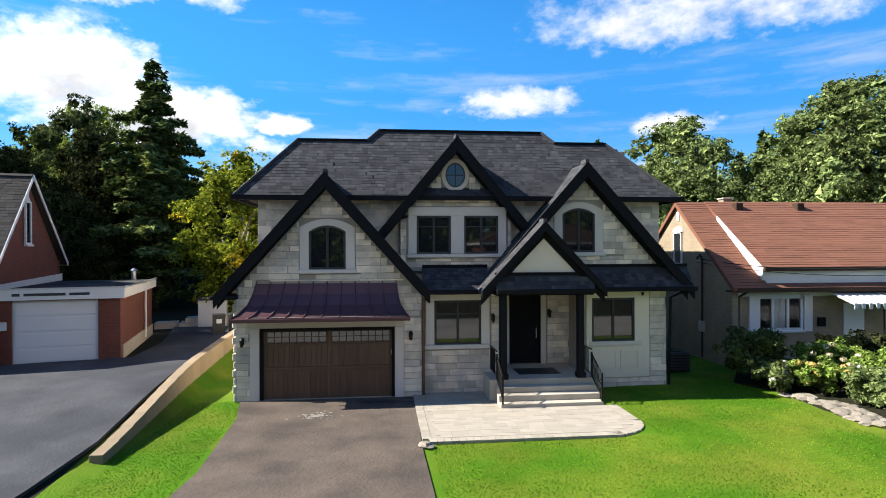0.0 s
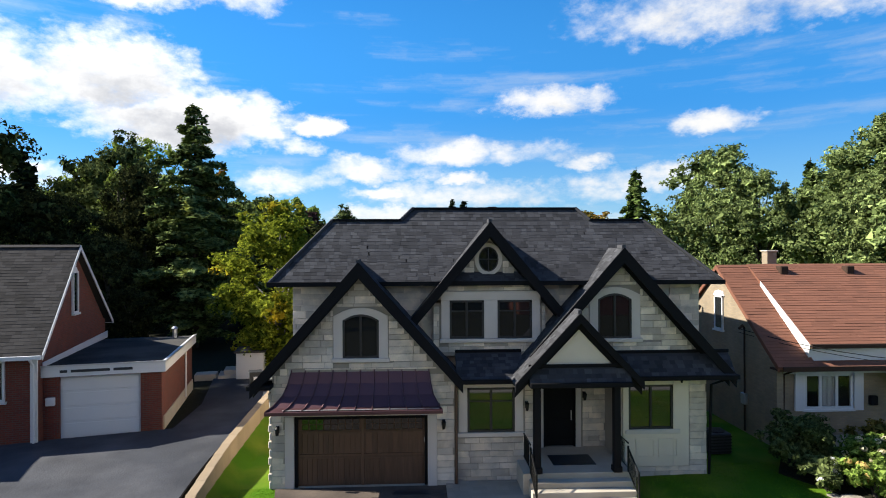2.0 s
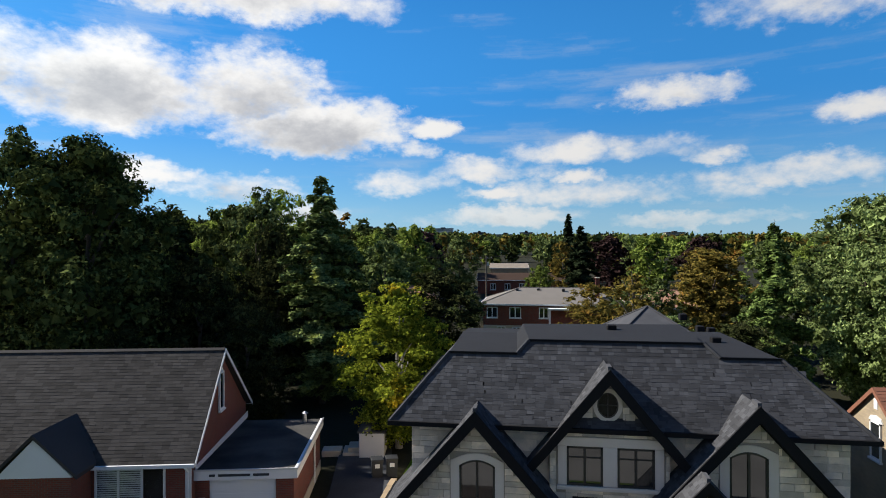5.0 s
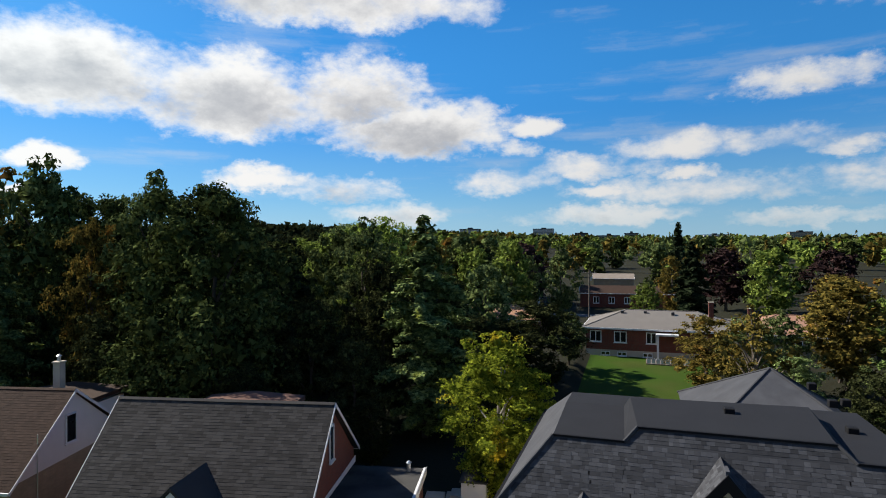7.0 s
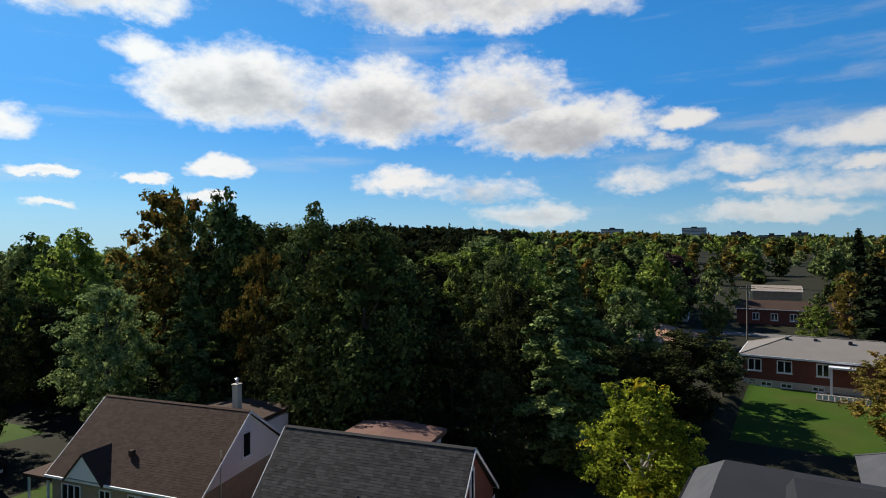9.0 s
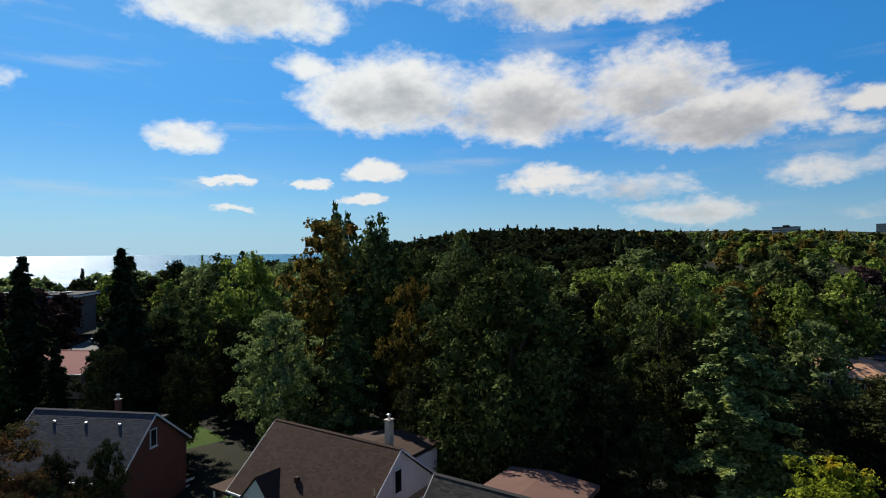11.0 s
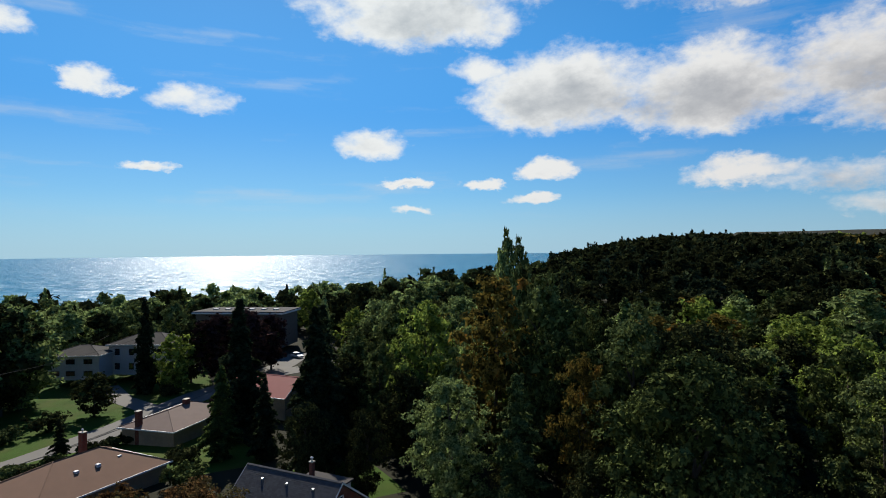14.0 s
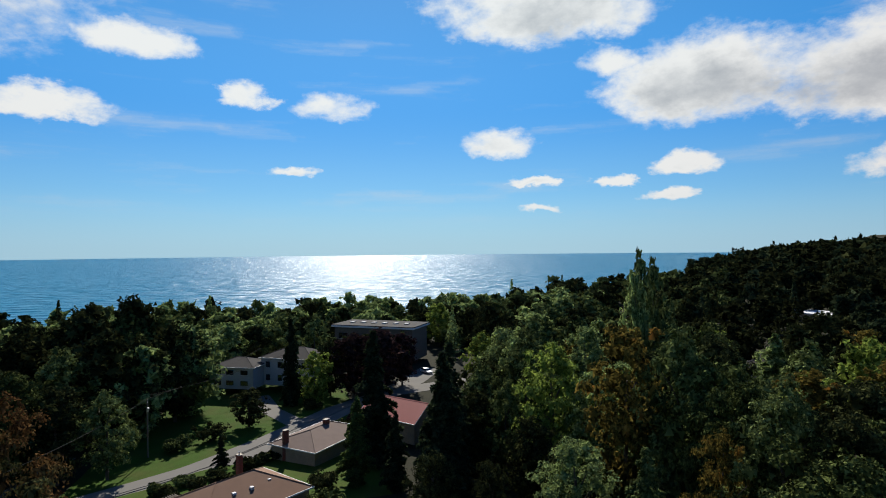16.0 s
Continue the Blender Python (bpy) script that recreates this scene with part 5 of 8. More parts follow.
ov = hp("oval_window", ring_prism(2.50, 7.37, 0.30, 0.38, 0.04, MY - 0.06, MY + 0.02), M_WINFRAME, "oval window in a pale surround")
hp("oval_trim", ring_prism(2.50, 7.37, 0.342, 0.422, 0.13, MY - 0.055, MY + 0.05), M_TRIM)
hp("pane", prisms(([(2.50 + 0.30 * math.cos(t), 7.37 + 0.38 * math.sin(t)) for t in np.linspace(0, 2 * math.pi, 28, endpoint=False)], "y", MY - 0.03, MY - 0.015)), M_GLASS, parent=ov)
hp("muntin", boxes((2.485, 2.515, MY - 0.05, MY - 0.032, 7.0, 7.74), (2.2, 2.485, MY - 0.05, MY - 0.032, 7.355, 7.385), (2.515, 2.8, MY - 0.05, MY - 0.032, 7.355, 7.385)), M_WINFRAME, parent=ov)

# front door
door = hp("front_door", boxes((DOOR[0] + 0.06, DOOR[1] - 0.06, 20.36, 20.42, 0.74, 3.18), bevel=0.008), M_BLACK, "tall black front door")
hp("door_frame", boxes((DOOR[0], DOOR[0] + 0.06, 20.30, 20.44, 0.72, 3.24), (DOOR[1] - 0.06, DOOR[1], 20.30, 20.44, 0.72, 3.24), (DOOR[0] + 0.06, DOOR[1] - 0.06, 20.30, 20.44, 3.18, 3.24)), M_BLACK)
hp("door_panel", boxes((4.72, 5.44, 20.34, 20.359, 1.9, 3.0), (4.72, 5.44, 20.34, 20.359, 0.95, 1.7), bevel=0.008), M_BLACK, parent=door)
hp("door_handle", tube(bmesh.new(), [(5.5, 20.30, 1.65), (5.5, 20.30, 2.0)], 0.018), M_GALV, "steel pull handle", parent=door)
hp("door_trim", boxes((DOOR[1], DOOR[1] + 0.18, 20.24, 20.299, 0.72, 3.4), (DOOR[0] - 0.18, DOOR[0], 20.24, 20.299, 0.72, 3.4)), M_TRIM)


# garage door: four rows of timber panels, small panes on top
def garage_door():
    gd = hp("garage_door", boxes((-3.9, 0.4, GY + 0.17, GY + 0.22, 0.0, 2.33)), M_DOORWOOD, "dark stained timber garage door with a row of small panes")
    r = random.Random(4)
    for za, zb in ((0.05, 0.92), (1.06, 1.74)):
        x = -3.82
        while x < 0.3:
            w = min(r.uniform(0.15, 0.19), 0.32 - x)
            hp("plank", boxes((x, x + w - 0.012, GY + 0.145, GY + 0.169, za, zb)), M_DOORWOOD, parent=gd)
            x += w
    for z in (0.94, 1.0, 1.77, 2.22):
        hp("rail", boxes((-3.86, 0.36, GY + 0.13, GY + 0.168, z - 0.03, z + 0.05), bevel=0.006), M_DOORWOOD, parent=gd)
    for k, x0 in enumerate((-3.68, -1.62)):
        for i in range(8):
            for j in range(2):
                a = x0 + i * 0.235
                hp("pane", boxes((a, a + 0.2, GY + 0.155, GY + 0.166, 1.84 + j * 0.19, 2.005 + j * 0.17)), M_GLASS, parent=gd)
    for x in (-3.84, -1.72, 0.34):
        hp("stile", boxes((x - 0.05, x + 0.05, GY + 0.125, GY + 0.168, 0.02, 2.3), bevel=0.006), M_DOORWOOD, parent=gd)
    hp("handle", boxes((0.28, 0.31, GY + 0.09, GY + 0.124, 1.4, 1.55)), M_GALV, parent=gd)
    hp("jamb", boxes((-3.9, -3.80, GY + 0.02, GY + 0.123, 0.03, 2.33), (0.30, 0.4, GY + 0.02, GY + 0.123, 0.03, 2.33), (-3.80, 0.30, GY + 0.02, GY + 0.123, 2.22, 2.33)), M_BLACK, "black door jamb", parent=gd)
    hp("threshold", boxes((-4.2, 0.7, GY - 0.35, GY + 0.16, -0.06, 0.025), bevel=0.01), M_CONCRETE, "pale concrete apron at the garage door")


garage_door()


# standing-seam awning roof over the garage
def seam_roof():
    n, prof = 10, [(18.95, 3.80), (18.78, 3.42), (18.55, 3.08), (18.22, 2.80), (18.0, 2.72)]
    aw = hp("awning_roof", boxes((-4.2, 0.68, 18.2, 18.9, 2.60, 2.69)), M_COPPER, "flared brown standing-seam metal roof over the garage door")
    def side(f):            # hips: the sheet widens towards its lower edge
        return -3.98 - 0.62 * f, 0.44 + 0.40 * f
    hs = [0, 0.12, 0.32, 0.75, 1.0]
    rows = []
    for (y, z), f in zip(prof, hs):
        a, b = side(f)
        rows.append([(a + (b - a) * k / (2 * n), y, z) for k in range(2 * n + 1)])
    for k in range(0, 2 * n, 2):
        bm = bmesh.new()
        for r0, r1 in zip(rows, rows[1:]):
            for j in (k, k + 1):
                bm.faces.new([bm.verts.new(p) for p in (r0[j], r1[j], r1[j + 1], r0[j + 1])])
        bmesh.ops.remove_doubles(bm, verts=list(bm.verts), dist=0.0005)
        bmesh.ops.solidify(bm, geom=list(bm.faces), thickness=0.012)
        hp("metal_panel", bm, M_COPPER, parent=aw)
    for k in range(0, 2 * n + 1, 2):
        hp("seam", tube(bmesh.new(), [(r[k][0], r[k][1] - 0.012, r[k][2] + 0.022) for r in rows], 0.022, 5), M_COPPER, parent=aw)
    for s, c in ((0, -4.6), (1, 0.84)):
        x = rows[0][0][0] if s == 0 else rows[0][-1][0]
        bm = bmesh.new()
        bm.faces.new([bm.verts.new(p) for p in [(r[0 if s == 0 else -1]) for r in rows] + [(x, 18.95, 2.72)]])
        bmesh.ops.solidify(bm, geom=list(bm.faces), thickness=0.02)
        hp("end_panel", bm, M_COPPER, parent=aw)
    hp("drip_edge", boxes((-4.62, 0.86, 17.96, 18.02, 2.62, 2.735), bevel=0.01), M_COPPER, parent=aw)
    hp("awning_soffit", boxes((-4.55, 0.8, 18.03, 18.92, 2.66, 2.70)), M_COPPER, parent=aw)
    # pale strip added as the sun glint along the awning's lip
    hp("eave_shine", boxes((-4.1, 0.75, 18.03, 18.12, 2.757, 2.765)), M_GALV, "bright metal strip in place of the sun's glint on the lower lip", parent=aw)


seam_roof()

# lamps, downspouts, meters
def wall_lamp(x, y, z):
    bm = bmesh.new()
    box(bm, x - 0.05, x + 0.05, y - 0.04, y, z - 0.1, z + 0.12)
    tube(bm, [(x, y - 0.02, z + 0.1), (x, y - 0.14, z + 0.14), (x, y - 0.14, z + 0.05)], 0.012, 6)
    tube(bm, [(x, y - 0.14, z - 0.16), (x, y - 0.14, z + 0.06)], 0.045, 8, 0.075)
    tube(bm, [(x, y - 0.14, z + 0.06), (x, y - 0.14, z + 0.13)], 0.085, 8, 0.01)
    hp("wall_lamp", bm, M_IRON, "black iron wall lantern")


for p in ((-4.42, GY - 0.02, 1.93), (0.92, GY - 0.02, 2.05), (5.95, 20.28, 2.55), (3.68, 19.12, 2.55)):
    wall_lamp(*p)
hp("downspout", tube(bmesh.new(), [(1.36, 18.72, 3.4), (1.33, 18.86, 3.2), (1.33, 18.88, 0.05)], 0.05, 6), M_DOORWOOD, "dark brown downspout")
hp("downspout", tube(bmesh.new(), [(10.3, 18.7, 3.4), (9.9, 19.0, 3.15), (9.86, 19.1, 0.1)], 0.045, 6), M_BLACK)
hp("camera_dome", tube(bmesh.new(), [(8.9, 19.02, 3.33), (8.9, 19.02, 3.22)], 0.06, 8, 0.03), M_BLACK)
hp("corner_quoin", boxes(*[(-4.70 - 0.03 * (i % 2), -4.60, GY - 0.04, GY + 0.35 + 0.2 * (i % 2), 0.02 + 0.26 * i, 0.25 + 0.26 * i) for i in range(13)], bevel=0.02), M_STONE_J, "rough corner stones")

# porch floor, steps
porch = thing("porch_steps", Matrix.Translation((5.1, 17.5, 0)), "pale concrete porch with three wide steps", "steps", kind="structure")
def pp(name, bm, mat, label=""):
    ob = part(name, bm, mat, porch, label)
    ob.matrix_parent_inverse = Matrix.Translation((-5.1, -17.5, 0))
    return ob


for i in range(3):
    pp("step", boxes((3.52 - 0.0 * i, 6.70, 17.0 + 0.31 * i, 17.95, 0.18 * i - 0.05 * (i == 0), 0.18 * (i + 1)), bevel=0.01), M_CONCRETE)
pp("porch_slab", boxes((3.35, 6.9, 17.93, 20.3, -0.05, 0.72), bevel=0.01), M_CONCRETE)

# wrought-iron railings
def railing(x, flip):
    t = thing("iron_railing", Matrix.Translation((x, 17.5, 0)), "black wrought-iron stair railing with scrolls", "railing", "porch railings")
    def rp(name, bm):
        ob = part(name, bm, M_IRON, t)
        ob.matrix_parent_inverse = Matrix.Translation((-x, -17.5, 0))
    top = lambda y: 0.98 + (y - 17.0) * 0.55 + (0.1 if y > 17.9 else 0)
    foot = lambda y: 0.30 + (y - 17.0) * 0.52
    ys = [17.02, 17.3, 17.6, 17.9]
    rp("handrail", tube(bmesh.new(), [(x, y, top(y)) for y in ys], 0.028, 6))
    rp("bottom_rail", tube(bmesh.new(), [(x, y, foot(y)) for y in ys], 0.02, 6))
    for y in (17.02, 17.9):
        rp("post", boxes((x - 0.025, x + 0.025, y - 0.025, y + 0.025, 0.18 if y < 17.5 else 0.72, top(y) + 0.06)))
    for i in range(9):
        y = 17.11 + 0.088 * i
        rp("baluster", tube(bmesh.new(), [(x, y, foot(y)), (x, y, top(y))], 0.011, 5))
    for i in range(4):
        y, r = 17.15 + 0.22 * i, 0.09
        z = (foot(y) + top(y)) / 2
        pts = [(x, y + r * (1 - 0.1 * k) * math.cos(k * 0.7), z + r * (1 - 0.1 * k) * 1.6 * math.sin(k * 0.7)) for k in range(11)]
        rp("scroll", tube(bmesh.new(), pts, 0.012, 5))
    rp("upper_rail", tube(bmesh.new(), [(x, 17.9, 1.62), (x, 19.1, 1.62)], 0.025, 6))
    rp("lower_rail", tube(bmesh.new(), [(x, 17.9, 0.85), (x, 19.1, 0.85)], 0.018, 6))
    for i in range(9):
        y = 18.2 + 0.1 * i
        rp("baluster", tube(bmesh.new(), [(x, y, 0.85), (x, y, 1.62)], 0.011, 5))


railing(3.58, 0)
railing(6.66, 1)
me = bpy.data.meshes.new("door_mat")
boxes((4.45, 5.85, 18.55, 19.45, 0.722, 0.74), bevel=0.004).to_mesh(me)
me.materials.append(M_DARKPLASTIC)
tagged(new("door_mat", me), "dark rubber mat on the porch floor", "mat")


# ---- neighbouring houses ----
def local_window(parent, axis, pos, a, z0, w, h, panes=2, mat=None, out=-1, frame=0.07, label="white framed window"):
    """A window on a wall of a house: axis 'y' looks along the front (out -1) or back, axis 'x' on a gable wall."""
    if axis == "y":
        m = Matrix.Translation((a, pos, z0)) if out < 0 else Matrix.Translation((a + w, pos, z0)) @ Matrix.Rotation(math.pi, 4, "Z")
    else:
        m = Matrix.Translation((pos, a, z0)) @ Matrix.Rotation(radians(90), 4, "Z") if out > 0 else Matrix.Translation((pos, a + w, z0)) @ Matrix.Rotation(radians(-90), 4, "Z")
    win = window(parent, m, w, h, panes, mat or M_WHITE, 0, 0.07, None, frame, label)
    bm = boxes((-0.06, w + 0.06, -0.12, 0.0, -0.08, 0.0))
    bm.transform(m)
    part("window_sill", bm, M_WHITE, win)
    return win


def gable_house(name, m, L, front, ridge, back, g0, wall, roof, label, fascia=None, over=0.3, tabs=True, gable_top=None, split=None):
    """Ridge along x from -L to 0; front, ridge and back are (y, z) of the roof's lines."""
    t = thing(name, m, label, "house")
    fascia = fascia or M_WHITE
    (yf, zf), (yr, zr), (yb, zb) = front, ridge, back
    wf, wb = yf + over, yb - over
    sf, sb = (zr - zf) / (yr - yf), (zr - zb) / (yb - yr)
    zwf, zwb = zf + over * sf - 0.14, zb + over * sb - 0.14
    part("front_wall", boxes((-L, 0, wf, wf + 0.2, g0, zwf)), wall, t)
    part("back_wall", boxes((-L, 0, wb - 0.2, wb, g0, zwb)), wall, t)
    for x0, x1 in ((-L, -L + 0.2), (-0.2, 0)):
        if split:
            part("gable_wall", prisms(([(wf + 0.2, g0), (wb - 0.2, g0), (wb - 0.2, min(split, zwb)), (wf + 0.2, min(split, zwf))], "x", x0, x1)), wall, t)
            part("gable_siding", prisms(([(wf + 0.2, min(split, zwf)), (wb - 0.2, min(split, zwb)), (wb - 0.2, zwb), (yr, zr - 0.14), (wf + 0.2, zwf)], "x", x0, x1)), gable_top, t)
        else:
            part("gable_wall", prisms(([(wf + 0.2, g0), (wb - 0.2, g0), (wb - 0.2, zwb), (yr, zr - 0.14), (wf + 0.2, zwf)], "x", x0, x1)), wall, t)
    x0, x1 = -L - 0.25, 0.25
    part("front_slope", slab(bmesh.new(), [(x0, yf, zf), (x1, yf, zf), (x1, yr, zr), (x0, yr, zr)], 0.12), roof, t)
    part("back_slope", slab(bmesh.new(), [(x0, yb, zb), (x0, yr, zr), (x1, yr, zr), (x1, yb, zb)], 0.12), roof, t)
    if tabs:
        part("shingle_field", shingle_mesh("shingle_field", roof, (x0, yf, zf + 0.003), (1, 0, 0), (0, yr - yf, zr - zf), x1 - x0, math.hypot(yr - yf, zr - zf), 0.4, 0.16, seed=len(name)), None, t, "", "stuff")
    for x in (x0, x1):
        s = -1 if x < 0 and x == x0 else 1
        a, b = (x - 0.04, x - 0.004) if s < 0 else (x + 0.004, x + 0.04)
        part("rake_board", prisms(([(yf, zf + 0.01), (yr, zr + 0.01), (yr, zr - 0.17), (yf, zf - 0.17)], "x", a, b)), fascia, t)
        part("rake_board", prisms(([(yb, zb + 0.01), (yr, zr + 0.01), (yr, zr - 0.17), (yb, zb - 0.17)], "x", a, b)), fascia, t)
    part("gutter", boxes((x0, x1, yf - 0.1, yf - 0.005, zf - 0.14, zf)), fascia, t)
    part("gutter", boxes((x0, x1, yb + 0.005, yb + 0.1, zb - 0.14, zb)), fascia, t)
    part("ridge_cap", prisms(([(yr - 0.14, zr - 0.06), (yr, zr + 0.04), (yr + 0.14, zr - 0.06)], "x", x0, x1)), roof, t)
    return t


def hip_house(name, m, W, D, g0, eave, ridge, wall, roof, label, over=0.45, inset=None, tabs=False, plinth=None):
    """x from 0 to W, y from 0 to D; a hip roof with its ridge along the longer side."""
    t = thing(name, m, label, "house")
    for n, b in (("front_wall", (0, W, 0, 0.2)), ("back_wall", (0, W, D - 0.2, D)), ("side_wall", (0, 0.2, 0.2, D - 0.2)), ("side_wall", (W - 0.2, W, 0.2, D - 0.2))):
        part(n, boxes((*b, g0, eave)), wall, t)
    if plinth:
        part("plinth", boxes((-0.03, W + 0.03, -0.03, D + 0.03, g0 - 0.3, plinth)), M_CONCRETE, t)
    o = over
    c = [(-o, -o, eave), (W + o, -o, eave), (W + o, D + o, eave), (-o, D + o, eave)]
    k = inset or min(W, D) / 2 + o * 0.3
    if W >= D:
        r = [(k - o, D / 2, ridge), (W - k + o, D / 2, ridge)]
        slopes = [("front_slope", [c[0], c[1], r[1], r[0]]), ("hip_slope", [c[1], c[2], r[1]]), ("back_slope", [c[2], c[3], r[0], r[1]]), ("hip_slope", [c[3], c[0], r[0]])]
    else:
        r = [(W / 2, k - o, ridge), (W / 2, D - k + o, ridge)]
        slopes = [("hip_slope", [c[0], c[1], r[0]]), ("side_slope", [c[1], c[2], r[1], r[0]]), ("hip_slope", [c[2], c[3], r[1]]), ("side_slope", [c[3], c[0], r[0], r[1]])]
    for n, q in slopes:
        part(n, slab(bmesh.new(), q, 0.1), roof, t)
    for a, b in ((c[0], r[0]), (c[1], r[1] if W >= D else r[0]), (c[2], r[1]), (c[3], r[0] if W >= D else r[1]), (r[0], r[1])):
        part("hip_cap", tube(bmesh.new(), [(a[0], a[1], a[2] + 0.02), (b[0], b[1], b[2] + 0.02)], 0.07, 5), roof, t)
    part("fascia", boxes((-o - 0.08, W + o + 0.08, -o - 0.08, -o - 0.005, eave - 0.2, eave + 0.01), (-o - 0.08, W + o + 0.08, D + o + 0.005, D + o + 0.08, eave - 0.2, eave + 0.01),
                          (-o - 0.08, -o - 0.005, -o, D + o, eave - 0.2, eave + 0.01), (W + o + 0.005, W + o + 0.08, -o, D + o, eave - 0.2, eave + 0.01)), M_WHITE, t)
    return t


def chimney(t, x, y, z0, z1, mat, w=0.5, d=0.5, pot=True):
    ch = part("chimney", boxes((x - w / 2, x + w / 2, y - d / 2, y + d / 2, z0, z1 - 0.08)), mat, t, "brick chimney")
    part("chimney_cap", boxes((x - w / 2 - 0.06, x + w / 2 + 0.06, y - d / 2 - 0.06, y + d / 2 + 0.06, z1 - 0.08, z1), bevel=0.02), M_CONCRETE, ch)
    if pot:
        part("flue", tube(bmesh.new(), [(x, y, z1), (x, y, z1 + 0.3)], 0.1, 8), M_GALV, ch)
        part("flue_cap", tube(bmesh.new(), [(x, y, z1 + 0.32), (x, y, z1 + 0.42)], 0.17, 8, 0.03), M_GALV, ch)
    return ch


def roof_vent(t, x, y, z, mat=None, s=0.2):
    part("roof_vent", boxes((x - s, x + s, y - s, y + s, z - 0.25, z + 0.16), bevel=0.03), mat or M_DARKPLASTIC, t)


# red brick house with the flat-roofed garage, turned 12 degrees
brick = gable_house("brick_house", at_deg(-13.42, 20.6, 0, 12), 10.9, (0.7, 3.98), (4.6, 7.93), (9.1, 4.28), 0.3, M_BRICK, M_GREYROOF,
                    "red brick house with a steep grey shingle roof and white trim")
local_window(brick, "x", 0.05, 4.25, 5.1, 0.62, 1.75, 1, out=1)
part("window_arch", prisms(([(4.2, 6.85), (4.92, 6.85), (4.8, 7.0), (4.56, 7.05), (4.32, 7.0)], "x", 0.0, 0.06)), M_WHITE, brick)
part("gable_vent", boxes((0.003, 0.05, 4.45, 4.75, 7.05, 7.42)), M_WHITE, brick)
fw = local_window(brick, "y", 0.98, -3.75, 2.35, 2.75, 1.45, 3, label="wide white window with shutters behind the glass")
# black sheet in place of the dark room behind the clear panes
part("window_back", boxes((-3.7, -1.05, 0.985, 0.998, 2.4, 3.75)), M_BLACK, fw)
for ob in fw.children:
    if ob.name.startswith("pane"):
        ob.data.materials[0] = M_CLEAR
        ob.visible_shadow = False
for a in (-3.68, -2.80):
    for i in range(15):
        part("shutter_slat", boxes((a, a + 0.82, 0.963, 0.975, 2.43 + 0.087 * i, 2.485 + 0.087 * i)), M_WHITE, fw)
part("window_header", boxes((-3.9, -0.85, 0.9, 0.99, 3.8, 4.0)), M_WHITE, brick)
part("corner_board", boxes((-0.2, 0.02, 0.92, 0.998, 0.6, 3.95)), M_WHITE, brick, "white corner board")
part("downspout", tube(bmesh.new(), [(-0.1, 0.62, 3.85), (-0.08, 0.85, 3.6), (-0.08, 0.87, 0.7)], 0.05, 6), M_WHITE, brick)
# small front gable
part("front_gable_roof", prisms(([(-6.8, 4.1), (-5.2, 5.65), (-5.2, 5.5), (-6.8, 3.95)], "y", -0.6, 2.4), ([(-5.2, 5.65), (-3.6, 4.1), (-3.6, 3.95), (-5.2, 5.5)], "y", -0.6, 2.4)), M_GREYROOF, brick, "small shingled front gable")
part("front_gable", prisms(([(-6.6, 4.0), (-3.8, 4.0), (-5.2, 5.45)], "y", -0.5, -0.4)), M_WHITE, brick)
part("front_porch_wall", boxes((-6.5, -3.9, -0.4, 0.95, 0.3, 4.0)), M_BRICK, brick)
# garage wing
gar = [(0.02, 0.55, 1.45, 1.7, 0.4, 3.05), (3.28, 4.02, 1.45, 1.7, 0.4, 3.05), (0.55, 3.28, 1.45, 1.7, 3.02, 3.06), (3.8, 4.02, 1.7, 8.2, 0.4, 3.05), (0.02, 4.02, 8.2, 8.4, 0.4, 3.05)]
part("garage_wall", boxes(*gar), M_BRICK, brick, "red brick garage walls")
part("foundation", boxes((4.02, 4.06, 1.75, 8.4, 0.3, 1.25)), M_CONCRETE, brick, "pale painted foundation strip")
part("garage_fascia", boxes((-0.05, 4.2, 1.28, 1.44, 3.06, 3.46), (4.05, 4.2, 1.44, 8.5, 3.06, 3.46), bevel=0.01), M_WHITE, brick, "white garage fascia")
part("garage_roof", boxes((0.02, 4.05, 1.44, 8.5, 3.30, 3.42)), M_FLATROOF, brick, "flat gravelled garage roof")
part("roof_edge", boxes((-0.02, 4.23, 1.25, 1.30, 3.44, 3.5), (4.17, 4.23, 1.3, 8.5, 3.44, 3.5)), M_GALV, brick)
part("flashing", prisms(([(1.44, 3.42), (9.1, 3.42), (9.1, 3.75), (1.44, 3.6)], "x", 0.0, 0.03)), M_WHITE, brick)
gdoor = part("garage_door", boxes((0.55, 3.28, 1.55, 1.62, 0.72, 3.02)), M_WHITE, brick, "white sectional garage door")
for i in range(4):
    part("door_panel", boxes((0.62, 3.22, 1.53, 1.549, 0.78 + 0.57 * i, 1.27 + 0.57 * i), bevel=0.01), M_WHITE, gdoor)
for a, b in ((0.62, 0.86), (0.98, 2.28), (2.40, 3.05)):        # house number and street name as plain bars
    part("sign_bar", boxes((a, b, 1.262, 1.279, 3.21, 3.31)), M_DARKPLASTIC, brick, "dark sign bar on the white fascia")
part("mailbox", boxes((0.12, 0.42, 1.32, 1.449, 2.0, 2.3), bevel=0.02), M_WHITE, brick, "white box on the garage pier")
part("garage_downspout", tube(bmesh.new(), [(4.1, 6.2, 3.05), (4.1, 6.2, 0.9)], 0.045, 6), M_WHITE, brick)
part("flue", tube(bmesh.new(), [(3.3, 8.0, 3.4), (3.3, 8.0, 3.85)], 0.11, 8), M_GALV, brick, "galvanised flue on the garage roof")
part("flue_cap", tube(bmesh.new(), [(3.3, 8.0, 3.88), (3.3, 8.0, 3.98)], 0.17, 8, 0.05), M_GALV, brick)
